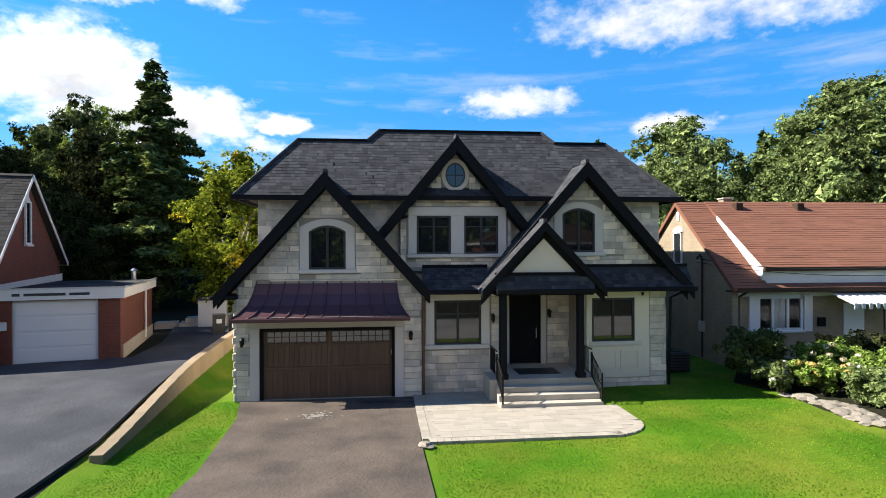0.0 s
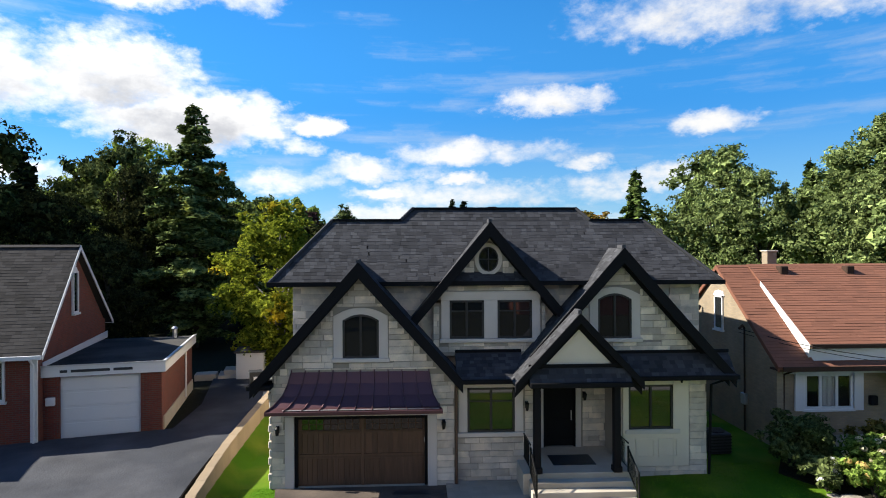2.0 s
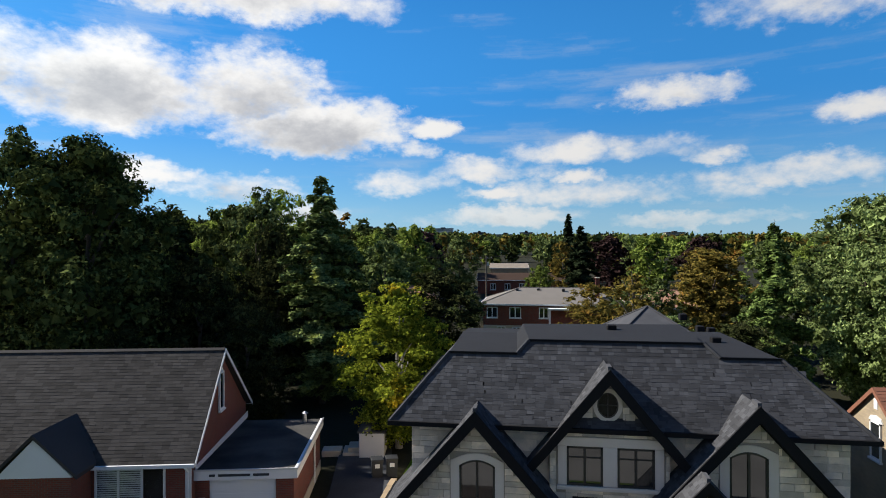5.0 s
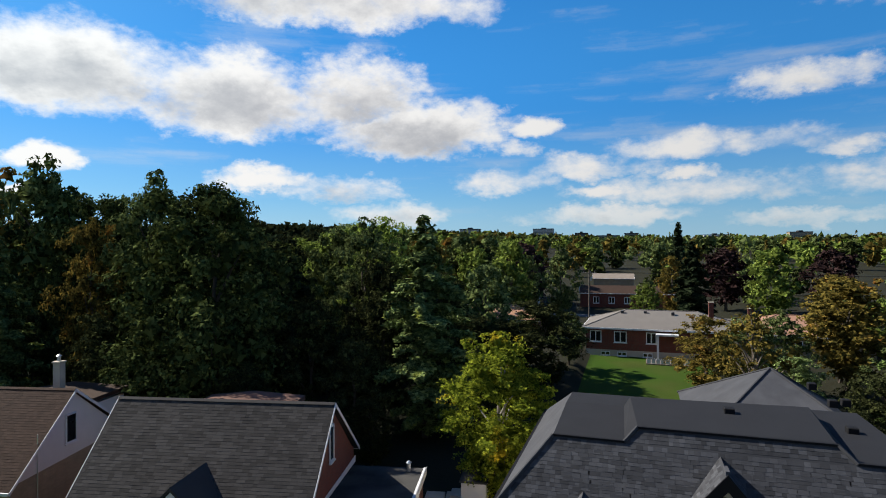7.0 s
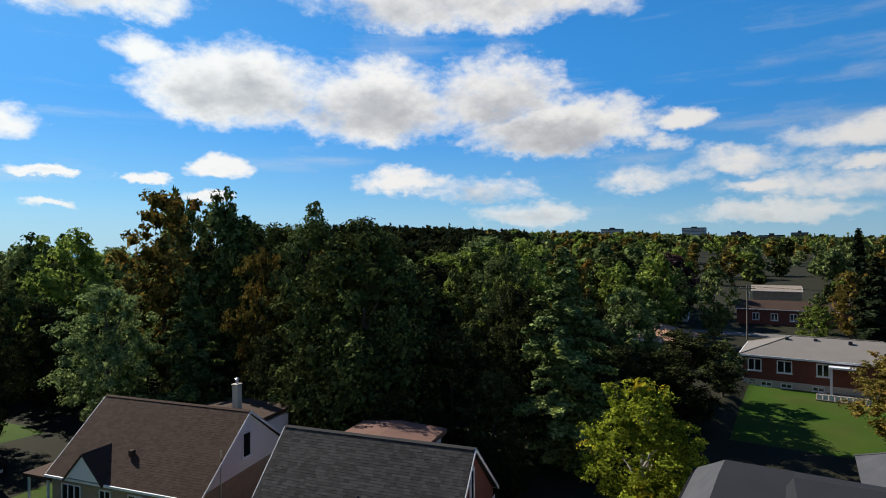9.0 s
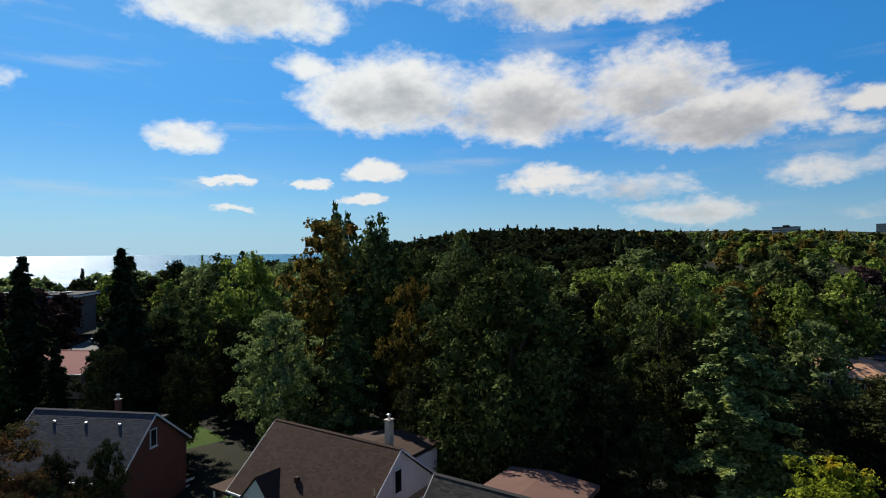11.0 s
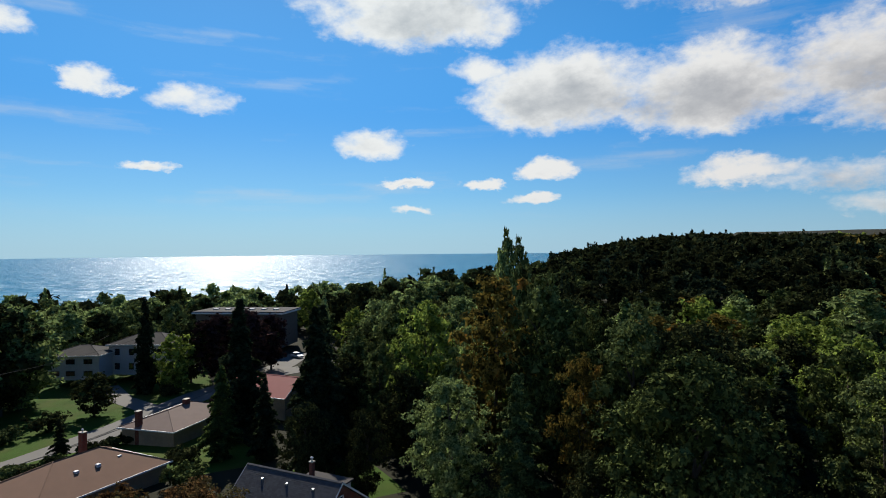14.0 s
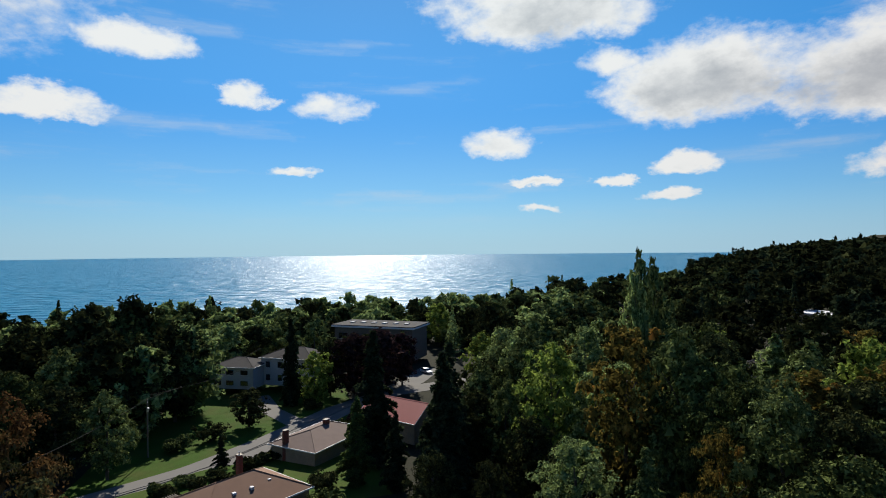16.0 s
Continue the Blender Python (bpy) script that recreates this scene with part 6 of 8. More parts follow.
part("back_addition", boxes((-9.7, -4.2, 8.8, 11.5, 0.3, 6.1)), M_WHITESTUCCO, brick, "white rear addition")
part("addition_roof", prisms(([(-10.0, 6.3), (-7.2, 6.6), (-3.9, 6.4), (-3.9, 6.1), (-10.0, 6.1)], "y", 6.6, 11.8)), material("pinkish_roof", (0.12, 0.068, 0.052), 0.95, 0.2, 0.8, 40, 0.3, spec=0.12), brick, "low pinkish brown roof of the rear addition")

# white-gabled house with a brown roof, turned 12.6 degrees
white = gable_house("white_gable_house", at_deg(-31.2, 24.9, 0, 12.6), 12.2, (-4.6, 3.3), (0, 7.42), (4.4, 4.2), 0.2, M_TANBRICK, M_BROWNROOF,
                    "brown-roofed house with white-painted gable ends over tan brick", gable_top=M_WHITESTUCCO, split=3.8)
local_window(white, "x", 0.04, -0.6, 4.4, 0.85, 1.65, 1, out=1)
local_window(white, "x", 0.04, 1.9, 2.0, 0.8, 1.2, 1, out=1)
for a, w, n in ((-11.3, 1.7, 3), (-8.0, 1.0, 2), (-5.6, 1.9, 3), (-2.9, 1.5, 2)):
    local_window(white, "y", -4.3, a, 1.4, w, 1.4, n)
part("front_dormer", prisms(([(-10.4, 3.4), (-8.9, 5.0), (-7.4, 3.4)], "y", -4.75, -4.65)), M_WHITE, white, "white triangular front gable")
part("dormer_roof", prisms(([(-10.6, 3.3), (-8.9, 5.1), (-8.9, 4.98), (-10.6, 3.18)], "y", -4.85, -2.6), ([(-8.9, 5.1), (-7.2, 3.3), (-7.2, 3.18), (-8.9, 4.98)], "y", -4.85, -2.6)), M_BROWNROOF, white)
roof_vent(white, -6.6, -3.1, 4.9, M_BROWNROOF, 0.16)
part("rear_roof", prisms(([(-7.5, 6.0), (-4, 6.6), (-0.1, 6.4), (-0.1, 6.15), (-7.5, 5.75)], "y", 0.9, 5.2)), M_BROWNROOF, white, "low roof of the rear addition")
part("rear_wall", boxes((-7.3, -0.3, 1.2, 5.0, 0.2, 5.95)), M_WHITESTUCCO, white)
chimney(white, -1.9, 1.3, 6.6, 8.75, M_CONCRETE, 0.45, 0.45)
part("side_porch_roof", boxes((-14.6, -12.2, -4.6, -0.5, 2.9, 3.1)), M_BROWNROOF, white)
for p in ((-14.4, -4.4), (-12.6, -4.4)):
    part("porch_post", boxes((p[0], p[0] + 0.12, p[1], p[1] + 0.12, 0.2, 2.9)), M_WHITE, white)
part("wall_pipe", tube(bmesh.new(), [(0.06, -2.6, 0.4), (0.06, -2.6, 5.6)], 0.03, 5), M_GALV, white)

# grey-roofed house further along, turned 37 degrees
third = gable_house("dark_roof_house", at_deg(-49.1, 14.74, 0, 37.6), 10.3, (-4.3, 4.3), (0, 8.2), (4.6, 4.9), -0.3, M_BRICK, material("slate_shingle", (0.044, 0.046, 0.05), 0.9, 0.15, 0.6, 80, 0.4, island=0.2),
                    "brick house with a dark slate-grey roof and three vents")
for x in (-8.0, -5.2, -2.3):
    roof_vent(third, x, -0.8, 7.37, M_GALV, 0.13)
local_window(third, "x", 0.04, -0.5, 5.6, 0.8, 1.4, 1, out=1)
part("rear_dormer", boxes((-5.5, -1.2, 0.4, 3.2, 5.5, 6.95)), M_WHITESTUCCO, third)
part("rear_dormer_roof", boxes((-5.7, -1.0, 0.2, 3.4, 6.95, 7.1)), M_GREYROOF, third)
chimney(third, -4.5, 1.8, 6.6, 8.7, M_BRICK, 0.36, 0.36)
for a in (-9.0, -6.2, -3.4):
    local_window(third, "y", -4.0, a, 1.6, 1.4, 1.4, 2)

# right neighbour: tan brick with a terracotta roof
tan = thing("tan_brick_house", at_deg(13.6, 20.9, 0, 0), "tan brick bungalow with a terracotta shingle roof", "house")
YR, ZR = 4.47, 6.97
part("gable_wall", prisms(([(0.35, -0.2), (9.0, -0.2), (9.0, 3.2), (YR, ZR - 0.12), (0.35, 3.22)], "x", 0, 0.25)), M_TANBRICK, tan)
part("front_wall", boxes((0.25, 1.2, 0.6, 0.85, -0.2, 3.2), (3.12, 16, 0.6, 0.85, -0.2, 3.2), (1.2, 3.12, 0.6, 0.85, -0.2, 1.55), (1.2, 3.12, 0.6, 0.85, 2.92, 3.2)), M_TANBRICK, tan)
part("back_wall", boxes((0.25, 16, 8.75, 9.0, -0.2, 3.2)), M_TANBRICK, tan)
part("end_wall", prisms(([(0.6, -0.2), (9.0, -0.2), (9.0, 3.2), (YR, ZR - 0.12), (0.6, 3.22)], "x", 15.75, 16)), M_TANBRICK, tan)
part("left_roof_strip", slab(bmesh.new(), [(-0.12, 0.0, 3.28), (1.35, 0.0, 3.28), (1.35, YR, ZR), (-0.12, YR, ZR)], 0.12), M_REDROOF, tan)
part("front_slope", slab(bmesh.new(), [(1.25, 0.25, 4.08), (16.3, 0.25, 4.08), (16.3, YR, ZR + 0.02), (1.25, YR, ZR + 0.02)], 0.14), M_REDROOF, tan, "terracotta shingle roof slope")
part("back_slope", slab(bmesh.new(), [(-0.12, 9.3, 3.2), (-0.12, YR, ZR), (16.3, YR, ZR), (16.3, 9.3, 3.2)], 0.12), M_REDROOF, tan)
part("shingle_field", shingle_mesh("shingle_field", M_REDROOF, (1.25, 0.25, 4.083), (1, 0, 0), (0, YR - 0.25, ZR - 4.06), 15.05, math.hypot(YR - 0.25, ZR - 4.06), 0.9, 0.16, 0.01, seed=5), None, tan, "", "stuff")
part("shingle_field", shingle_mesh("shingle_field", M_REDROOF, (-0.12, 0.0, 3.283), (1, 0, 0), (0, YR, ZR - 3.28), 1.36, math.hypot(YR, ZR - 3.28), 0.9, 0.16, 0.01, seed=6), None, tan, "", "stuff")
part("dormer_cheek", prisms(([(0.25, 4.05), (0.35, 3.55), (3.4, 6.1), (3.4, 6.28)], "x", 1.22, 1.249)), M_WHITE, tan, "white dormer cheek board")
part("dormer_wall", boxes((1.26, 16, 0.36, 0.5, 3.42, 3.95)), M_WHITE, tan, "white board wall under the upper roof")
part("dormer_fascia", boxes((1.25, 16.3, 0.16, 0.245, 3.93, 4.08)), M_BROWNROOF, tan)
part("eave_fascia", boxes((0.0, 16.3, -0.06, -0.003, 3.12, 3.3), (-0.12, 16.3, -0.003, 0.6, 3.12, 3.19)), M_BROWNROOF, tan)
part("lower_roof", slab(bmesh.new(), [(1.36, 0.0, 3.29), (16.3, 0.0, 3.29), (16.3, 0.36, 3.45), (1.36, 0.36, 3.45)], 0.06), M_REDROOF, tan)
part("frieze_board", boxes((0.26, 16, 0.52, 0.598, 2.92, 3.12)), M_WHITE, tan)
for y0, z0, y1, z1 in ((0.0, 3.29, YR, ZR), (9.3, 3.2, YR, ZR)):
    part("rake_board", prisms(([(y0, z0), (y1, z1), (y1, z1 - 0.2), (y0, z0 - 0.2)], "x", -0.16, -0.124)), M_REDROOF, tan)
local_window(tan, "x", 0.0, 4.1, 4.1, 0.72, 1.5, 1, out=-1)
part("window_arch", prisms(([(4.0, 5.6), (4.92, 5.6), (4.8, 5.78), (4.46, 5.85), (4.1, 5.78)], "x", -0.05, 0.0)), M_WHITE, tan)
part("gable_vent", boxes((-0.03, -0.003, 4.35, 4.6, 6.1, 6.5)), M_WHITE, tan)
tw = local_window(tan, "y", 0.62, 1.2, 1.55, 1.92, 1.37, 3, frame=0.1, label="white three-light window with net curtains")
for a in (0.82, 3.15):
    part("shutter", boxes((a, a + 0.36, 0.5, 0.598, 1.5, 2.95), bevel=0.01), M_WHITE, tan, "white flat shutter")
for ob in tw.children:
    if ob.name.startswith("pane"):
        ob.data.materials[0] = M_CLEAR
        ob.visible_shadow = False
# black sheet put in as the room's darkness behind the curtain
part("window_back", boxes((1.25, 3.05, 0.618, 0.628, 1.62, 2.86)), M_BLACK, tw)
part("net_curtain", boxes(*[(1.86 + 0.05 * i, 1.895 + 0.05 * i, 0.603, 0.615, 1.66, 2.82) for i in range(11)]), M_WHITESTUCCO, tw, "pale net curtain")
part("service_mast", tube(bmesh.new(), [(-0.06, 2.4, 0.2), (-0.06, 2.4, 4.4)], 0.04, 6), M_BROWNROOF, tan)
part("meter_box", boxes((-0.16, -0.003, 2.25, 2.55, 1.3, 1.75), bevel=0.02), M_GALV, tan)
part("mast_head", tube(bmesh.new(), [(-0.06, 2.4, 4.4), (-0.2, 2.3, 4.55), (-0.35, 2.3, 4.4)], 0.05, 6), M_BROWNROOF, tan)
part("wall_lamp", tube(bmesh.new(), [(-0.1, 6.0, 5.0), (-0.22, 6.0, 4.85)], 0.06, 6, 0.1), M_BLACK, tan)
part("downspout", tube(bmesh.new(), [(0.38, -0.02, 3.15), (0.36, 0.5, 2.9), (0.36, 0.54, 0.1)], 0.045, 6), M_BROWNROOF, tan)
chimney(tan, 5.2, 9.1, 5.0, 7.6, M_TANBRICK, 0.5, 0.5, False)
for x in (2.6, 5.6):
    roof_vent(tan, x, 4.0, 6.75, M_BROWNROOF, 0.18)
# entrance with a striped metal awning
aw = part("awning", slab(bmesh.new(), [(4.05, -0.9, 2.72), (7.6, -0.9, 2.72), (7.6, 0.55, 3.15), (4.05, 0.55, 3.15)], 0.03), M_WHITE, tan, "white ribbed metal awning over the entrance")
for i in range(12):
    part("awning_rib", slab(bmesh.new(), [(4.07 + 0.3 * i, -0.92, 2.74), (4.19 + 0.3 * i, -0.92, 2.74), (4.19 + 0.3 * i, 0.55, 3.175), (4.07 + 0.3 * i, 0.55, 3.175)], 0.018), M_WHITE, aw)
for i in range(12):
    part("scallop", boxes((4.07 + 0.3 * i, 4.22 + 0.3 * i, -0.93, -0.91, 2.52 + 0.02 * (i % 2), 2.73)), M_WHITE, aw)
for x in (5.4, 7.4):
    part("awning_post", tube(bmesh.new(), [(x, -0.8, 0.3), (x, -0.8, 2.7)], 0.03, 6), M_IRON, tan)
part("entrance_door", boxes((4.9, 5.8, 0.55, 0.598, 0.5, 2.6), bevel=0.01), M_WHITE, tan)
part("porch_slab", boxes((4.2, 8.0, -1.1, 0.6, -0.2, 0.5), bevel=0.01), M_CONCRETE, tan)
for i in range(14):
    part("baluster", tube(bmesh.new(), [(4.5 + 0.22 * i, -1.0, 0.5), (4.5 + 0.22 * i, -1.0, 1.35)], 0.012, 4), M_IRON, tan)
part("handrail", tube(bmesh.new(), [(4.4, -1.0, 1.38), (7.7, -1.0, 1.38)], 0.022, 5), M_IRON, tan)
part("mail_box", boxes((3.75, 4.05, 0.45, 0.598, 1.7, 2.05), bevel=0.02), M_BLACK, tan)
part("foundation", boxes((0.24, 16, 0.55, 0.599, -0.2, 0.55)), M_CONCRETE, tan)

# houses behind: red bungalow with its lawn, orange roofs, long brown roof
bung = hip_house("red_bungalow", at_deg(-6.6, 79.7, 0, -1), 19, 10.5, 1.0, 5.05, 6.95, M_BRICK, material("pale_brown_shingle", (0.135, 0.122, 0.108), 0.95, 0.15, 0.7, 40, 0.3), "red brick bungalow with a pale brown hip roof beyond the lawn", plinth=2.1)
for a, w in ((0.5, 1.5), (3.6, 1.6), (7.6, 1.3)):
    local_window(bung, "y", 0, a, 3.1, w, 1.5, 2, frame=0.12)
for a in (1.9, 4.0, 7.2):
    local_window(bung, "y", -0.03, a, 1.35, 1.2, 0.55, 2, frame=0.1)
part("back_porch", boxes((8.9, 9.15, -1.6, -1.4, 1.0, 4.4), (8.8, 11.5, -1.7, 0, 4.4, 4.6)), M_WHITE, bung, "white back porch")
chimney(bung, 15.5, 2.0, 5.0, 8.6, M_BRICK, 0.55, 0.55, False)
for x, y in ((4.5, 4.2), (7.5, 4.4), (11, 4.0)):
    roof_vent(bung, x, y, 6.75)
part("deck", boxes((7.6, 12.5, -4.2, -0.5, 1.0, 1.35)), M_FENCE, bung, "dark timber deck")
for i in range(9):
    part("deck_slat", boxes((7.7 + 0.55 * i, 8.15 + 0.55 * i, -4.26, -4.2, 1.4, 1.95)), M_WHITESTUCCO, bung)
orange_house = hip_house("orange_roof_house", at_deg(-28.5, 86.5, 0, 0), 14, 10, 1.0, 4.8, 6.7, M_BRICK, material("orange_shingle", (0.28, 0.15, 0.085), 0.95, 0.12, 0.8, 40, 0.3), "low house with an orange-brown hip roof among trees")
chimney(orange_house, 3.2, -0.2, 3.5, 6.9, M_BRICK, 0.6, 0.6, False)
for a in (3.5, 7.5, 10.5):
    local_window(orange_house, "y", 0, a, 2.8, 1.5, 1.3, 2, frame=0.12)
orange_b = hip_house("orange_roof_house", at_deg(12.5, 84.0, 0, -3), 15, 11, 1.0, 4.4, 6.4, M_TANBRICK, material("faded_orange_shingle", (0.25, 0.135, 0.085), 0.95, 0.12, 0.8, 40, 0.3), "house with a faded orange shingle roof beyond the gardens")
for a in (2.0, 5.5, 9.5):
    local_window(orange_b, "y", 0, a, 2.4, 1.8, 1.4, 2, frame=0.12)
chimney(orange_b, 1.5, 1.0, 4.0, 7.6, M_BRICK, 0.6, 0.6, False)
brown = gable_house("brown_roof_house", at_deg(9.0, 142, 0, 2), 22, (-0.3, 5.0), (4.2, 6.6), (9.0, 5.0), 1.0, M_BRICK, M_BROWNROOF, "long low house with a brown roof and pale windows", tabs=False)
for a in (-19, -15.5, -12, -7):
    local_window(brown, "y", 0, a, 2.6, 1.4, 1.6, 2, frame=0.15)
back_white = gable_house("pale_roof_house", at_deg(-1.0, 172, 0, 4), 11, (-0.3, 7.0), (4.2, 8.3), (8.7, 7.0), 2.0, M_TANBRICK, M_FENCE, "brick house with a faded flat-pitched pale roof", tabs=False)
grey_far = gable_house("grey_siding_house", at_deg(-22.5, 138, 0, 6), 13, (-0.3, 4.8), (4.0, 6.8), (8.3, 4.8), 1.5, M_WHITESTUCCO, M_GREYROOF, "grey sided house among the trees", tabs=False)
for a in (-10.5, -7, -3):
    local_window(grey_far, "y", 0, a, 2.6, 1.6, 1.3, 2, frame=0.12)

# houses along the lakeside road
h5 = hip_house("brown_bungalow", at_deg(-92.0, -5.0, -2.2, -52), 16, 11, 0, 3.3, 6.0, M_TANBRICK, material("terracotta_brown_shingle", (0.15, 0.082, 0.05), 0.95, 0.15, 0.7, 40, 0.3, island=0.1), "bungalow with a terracotta-brown hip roof and a pergola", tabs=False)
chimney(h5, 5.5, 2.6, 3.5, 7.6, M_BRICK, 0.6, 0.8)
for x, y in ((4, 7.5), (7, 8.0), (9.5, 7.8)):
    part("skylight", boxes((x, x + 0.5, y, y + 0.5, 4.5, 5.0), bevel=0.04), M_WHITE, h5)
part("pergola_beam", boxes((12, 15.5, -2.5, -2.35, 2.6, 2.8), (12, 15.5, -0.4, -0.25, 2.6, 2.8)), M_FENCE, h5)
for i in range(11):
    part("pergola_slat", boxes((12.1 + 0.32 * i, 12.2 + 0.32 * i, -2.8, -0.1, 2.8, 2.92)), M_FENCE, h5)
h6 = hip_house("brown_bungalow", at_deg(-119.0, 5.6, -3.1, -42), 15, 10, 0, 2.9, 4.7, M_TANBRICK, material("brown_grey_shingle", (0.125, 0.088, 0.072), 0.95, 0.15, 0.7, 40, 0.3), "bungalow with a brown hip roof and a stone chimney")
chimney(h6, 6.0, 5.0, 3.6, 5.5, M_BRICK, 1.0, 0.8, False)
chimney(h6, 14.6, 3.0, 0.0, 5.6, M_BRICK, 0.9, 0.7, False)
for a in (1.5, 5, 9):
    local_window(h6, "y", 0, a, 1.0, 1.8, 1.3, 2)
red = gable_house("red_roof_house", at_deg(-109.2, 24.5, -2.5, 40), 14, (-4.5, 4.0), (0, 7.0), (4.5, 4.0), 0, M_TANBRICK, material("red_metal_roof", (0.30, 0.06, 0.045), 0.7, 0.1, 0.8, 30, 0.2), "house with a bright red roof behind spruces", tabs=False)
w1 = hip_house("white_house", at_deg(-160.0, -22.0, -1.2, 65), 12, 10, 0, 5.6, 7.3, M_PALEWALL, M_GREYROOF, "white two-storey house with a shallow grey roof by the lake road")
for a in (1.0, 4.5, 8.5):
    for z in (0.9, 3.6):
        local_window(w1, "y", 0, a, z, 2.0, 1.2, 2, M_DARKPLASTIC)
w2 = hip_house("white_house", at_deg(-160.5, -9.5, -1.2, 60), 15, 11, 0, 7.2, 9.4, M_PALEWALL, M_GREYROOF, "tall pale house with a grey roof by the lake road")
for a in (1.5, 5, 9, 12):
    for z in (1.2, 4.6):
        local_window(w2, "y", 0, a, z, 1.2, 1.6, 1, M_DARKPLASTIC)
flat = thing("flat_roof_house", at_deg(-197.0, 11.8, -1.8, 57), "long modern flat-roofed house near the shore", "house")
part("wall", boxes((0, 28, 0, 13, 0, 10.4)), M_SHADED_WALL, flat, "walls coloured dark as the side away from the sun")
part("roof", boxes((-0.8, 28.8, -0.8, 13.8, 10.9, 11.2)), M_GREYROOF, flat, "dark flat roof")
part("fascia", boxes((-0.9, 28.9, -0.9, 13.9, 10.4, 10.9), bevel=0.05), M_WHITE, flat, "white roof fascia")
for i in range(6):
    part("skylight", boxes((3.0 + 4.0 * i, 4.4 + 4.0 * i, 5.0, 7.0, 11.2, 11.55), bevel=0.05), M_PALEWALL, flat)
    for z in (2.0, 6.6):
        local_window(flat, "y", 0, 1.5 + 4.4 * i, z, 3.0, 1.9, 2, M_DARKPLASTIC)


def parked_car(x, y, deg):
    """A small estate car, seen from afar: shell, cabin, glass, four wheels."""
    t = thing("parked_car", at_deg(x, y, ground_z(x, y) + 0.06, deg), "small white car parked on the paved forecourt", "car")
    bm = bmesh.new()
    prism(bm, [(-2.2, 0.35), (2.15, 0.35), (2.2, 0.72), (1.25, 0.92), (-2.1, 0.98), (-2.25, 0.6)], "y", -0.87, 0.87)
    bmesh.ops.bevel(bm, geom=list(bm.edges), offset=0.06, segments=2, affect="EDGES")
    bmesh.ops.recalc_face_normals(bm, faces=list(bm.faces))
    part("body", bm, M_WHITE, t)
    part("cabin", prisms(([(-2.0, 0.97), (1.0, 0.92), (0.35, 1.40), (-1.75, 1.42)], "y", -0.74, 0.74)), M_GLASS, t)
    part("roof", boxes((-1.72, 0.38, -0.72, 0.72, 1.405, 1.46), bevel=0.02), M_WHITE, t)
    for wx in (-1.4, 1.35):
        for wy in (-0.88, 0.70):
            w = part("wheel", tube(bmesh.new(), [(wx, wy, 0.31), (wx, wy + 0.18, 0.31)], 0.31, 14), M_DARKPLASTIC, t)
            part("rim", tube(bmesh.new(), [(wx, wy - 0.005, 0.31), (wx, wy + 0.185, 0.31)], 0.18, 10), M_GALV, w)
    return t


parked_car(-169.5, 37.2, 20)
gr1 = hip_house("grey_roof_house", at_deg(-113.5, 97.0, 2.5, 30), 14, 11, 0, 3.6, 6.0, M_WHITESTUCCO, M_GREYROOF, "house with a pale grey hip roof deep in the wood")
wr = thing("white_roof_house", at_deg(-181, 176, 4, 10), "low building with a bright white flat roof in the wood", "house")
part("wall", boxes((0, 20, 0, 12, 0, 5.5)), M_TANBRICK, wr)
part("roof", boxes((-0.6, 20.6, -0.6, 12.6, 5.5, 5.9)), M_WHITE, wr)
for x, y, w, d, h, mt in ((-62, 1000, 34, 18, 12, M_GREYROOF), (-20, 1010, 22, 18, 16, M_GREYROOF), (-300, 1750, 60, 30, 25, M_PALEWALL), (-350, 1150, 40, 20, 12, M_PALEWALL), (-130, 1300, 26, 20, 15, M_GREYROOF), (150, 1500, 50, 30, 10, M_WHITESTUCCO), (330, 1500, 46, 30, 14, M_TANBRICK)):
    b = thing("apartment_block", at_deg(x, y, ground_z(x, y) - 2, 0), "distant apartment block above the tree line", "building")
    part("wall", boxes((0, w, 0, d, 0, h)), mt, b)
    part("roof", boxes((-0.5, w + 0.5, -0.5, d + 0.5, h, h + 1.2), (w * 0.4, w * 0.6, 4, d - 4, h + 1.2, h + 4)), M_GREYROOF, b)
    for i in range(int(h / 4)):
        part("window_band", boxes((1, w - 1, -0.2, -0.02, 2 + 4 * i, 3.8 + 4 * i)), M_GLASS, b)

opp = hip_house("brick_house", at_deg(12.0, -38.0, 0, 0), 16, 10, 0, 5.6, 8.0, M_BRICK, M_BROWNROOF, "red brick house across the street")
for a in (2, 6, 11):
    local_window(opp, "y", 0, a, 1.2, 1.6, 1.4, 2)


# ---- drives, walls, beds, garden things ----
def sheet(name, poly, lift, mat, label, category, thick=0.08, step=1.2):
    """A paved sheet that follows the ground: a polygon of (x, y), sampled on a grid of strips."""
    bm = bmesh.new()
    vs = [bm.verts.new((x, y, 0)) for x, y in poly]
    bm.faces.new(vs)
    lo, hi = min(p[1] for p in poly), max(p[1] for p in poly)
    y = lo + step
    while y < hi:
        bmesh.ops.bisect_plane(bm, geom=list(bm.verts) + list(bm.edges) + list(bm.faces), plane_co=(0, y, 0), plane_no=(0, 1, 0))
        y += step
    for v in bm.verts:
        v.co.z = ground_z(v.co.x, v.co.y) + lift
    bmesh.ops.recalc_face_normals(bm, faces=list(bm.faces))
    r = bmesh.ops.extrude_face_region(bm, geom=list(bm.faces))
    for v in r["geom"]:
        if isinstance(v, bmesh.types.BMVert):
            v.co.z -= thick
    bmesh.ops.recalc_face_normals(bm, faces=list(bm.faces))
    me = bpy.data.meshes.new(name)
    bm.to_mesh(me)
    bm.free()
    me.materials.append(mat)
    return tagged(new(name, me), label, category, kind="structure")


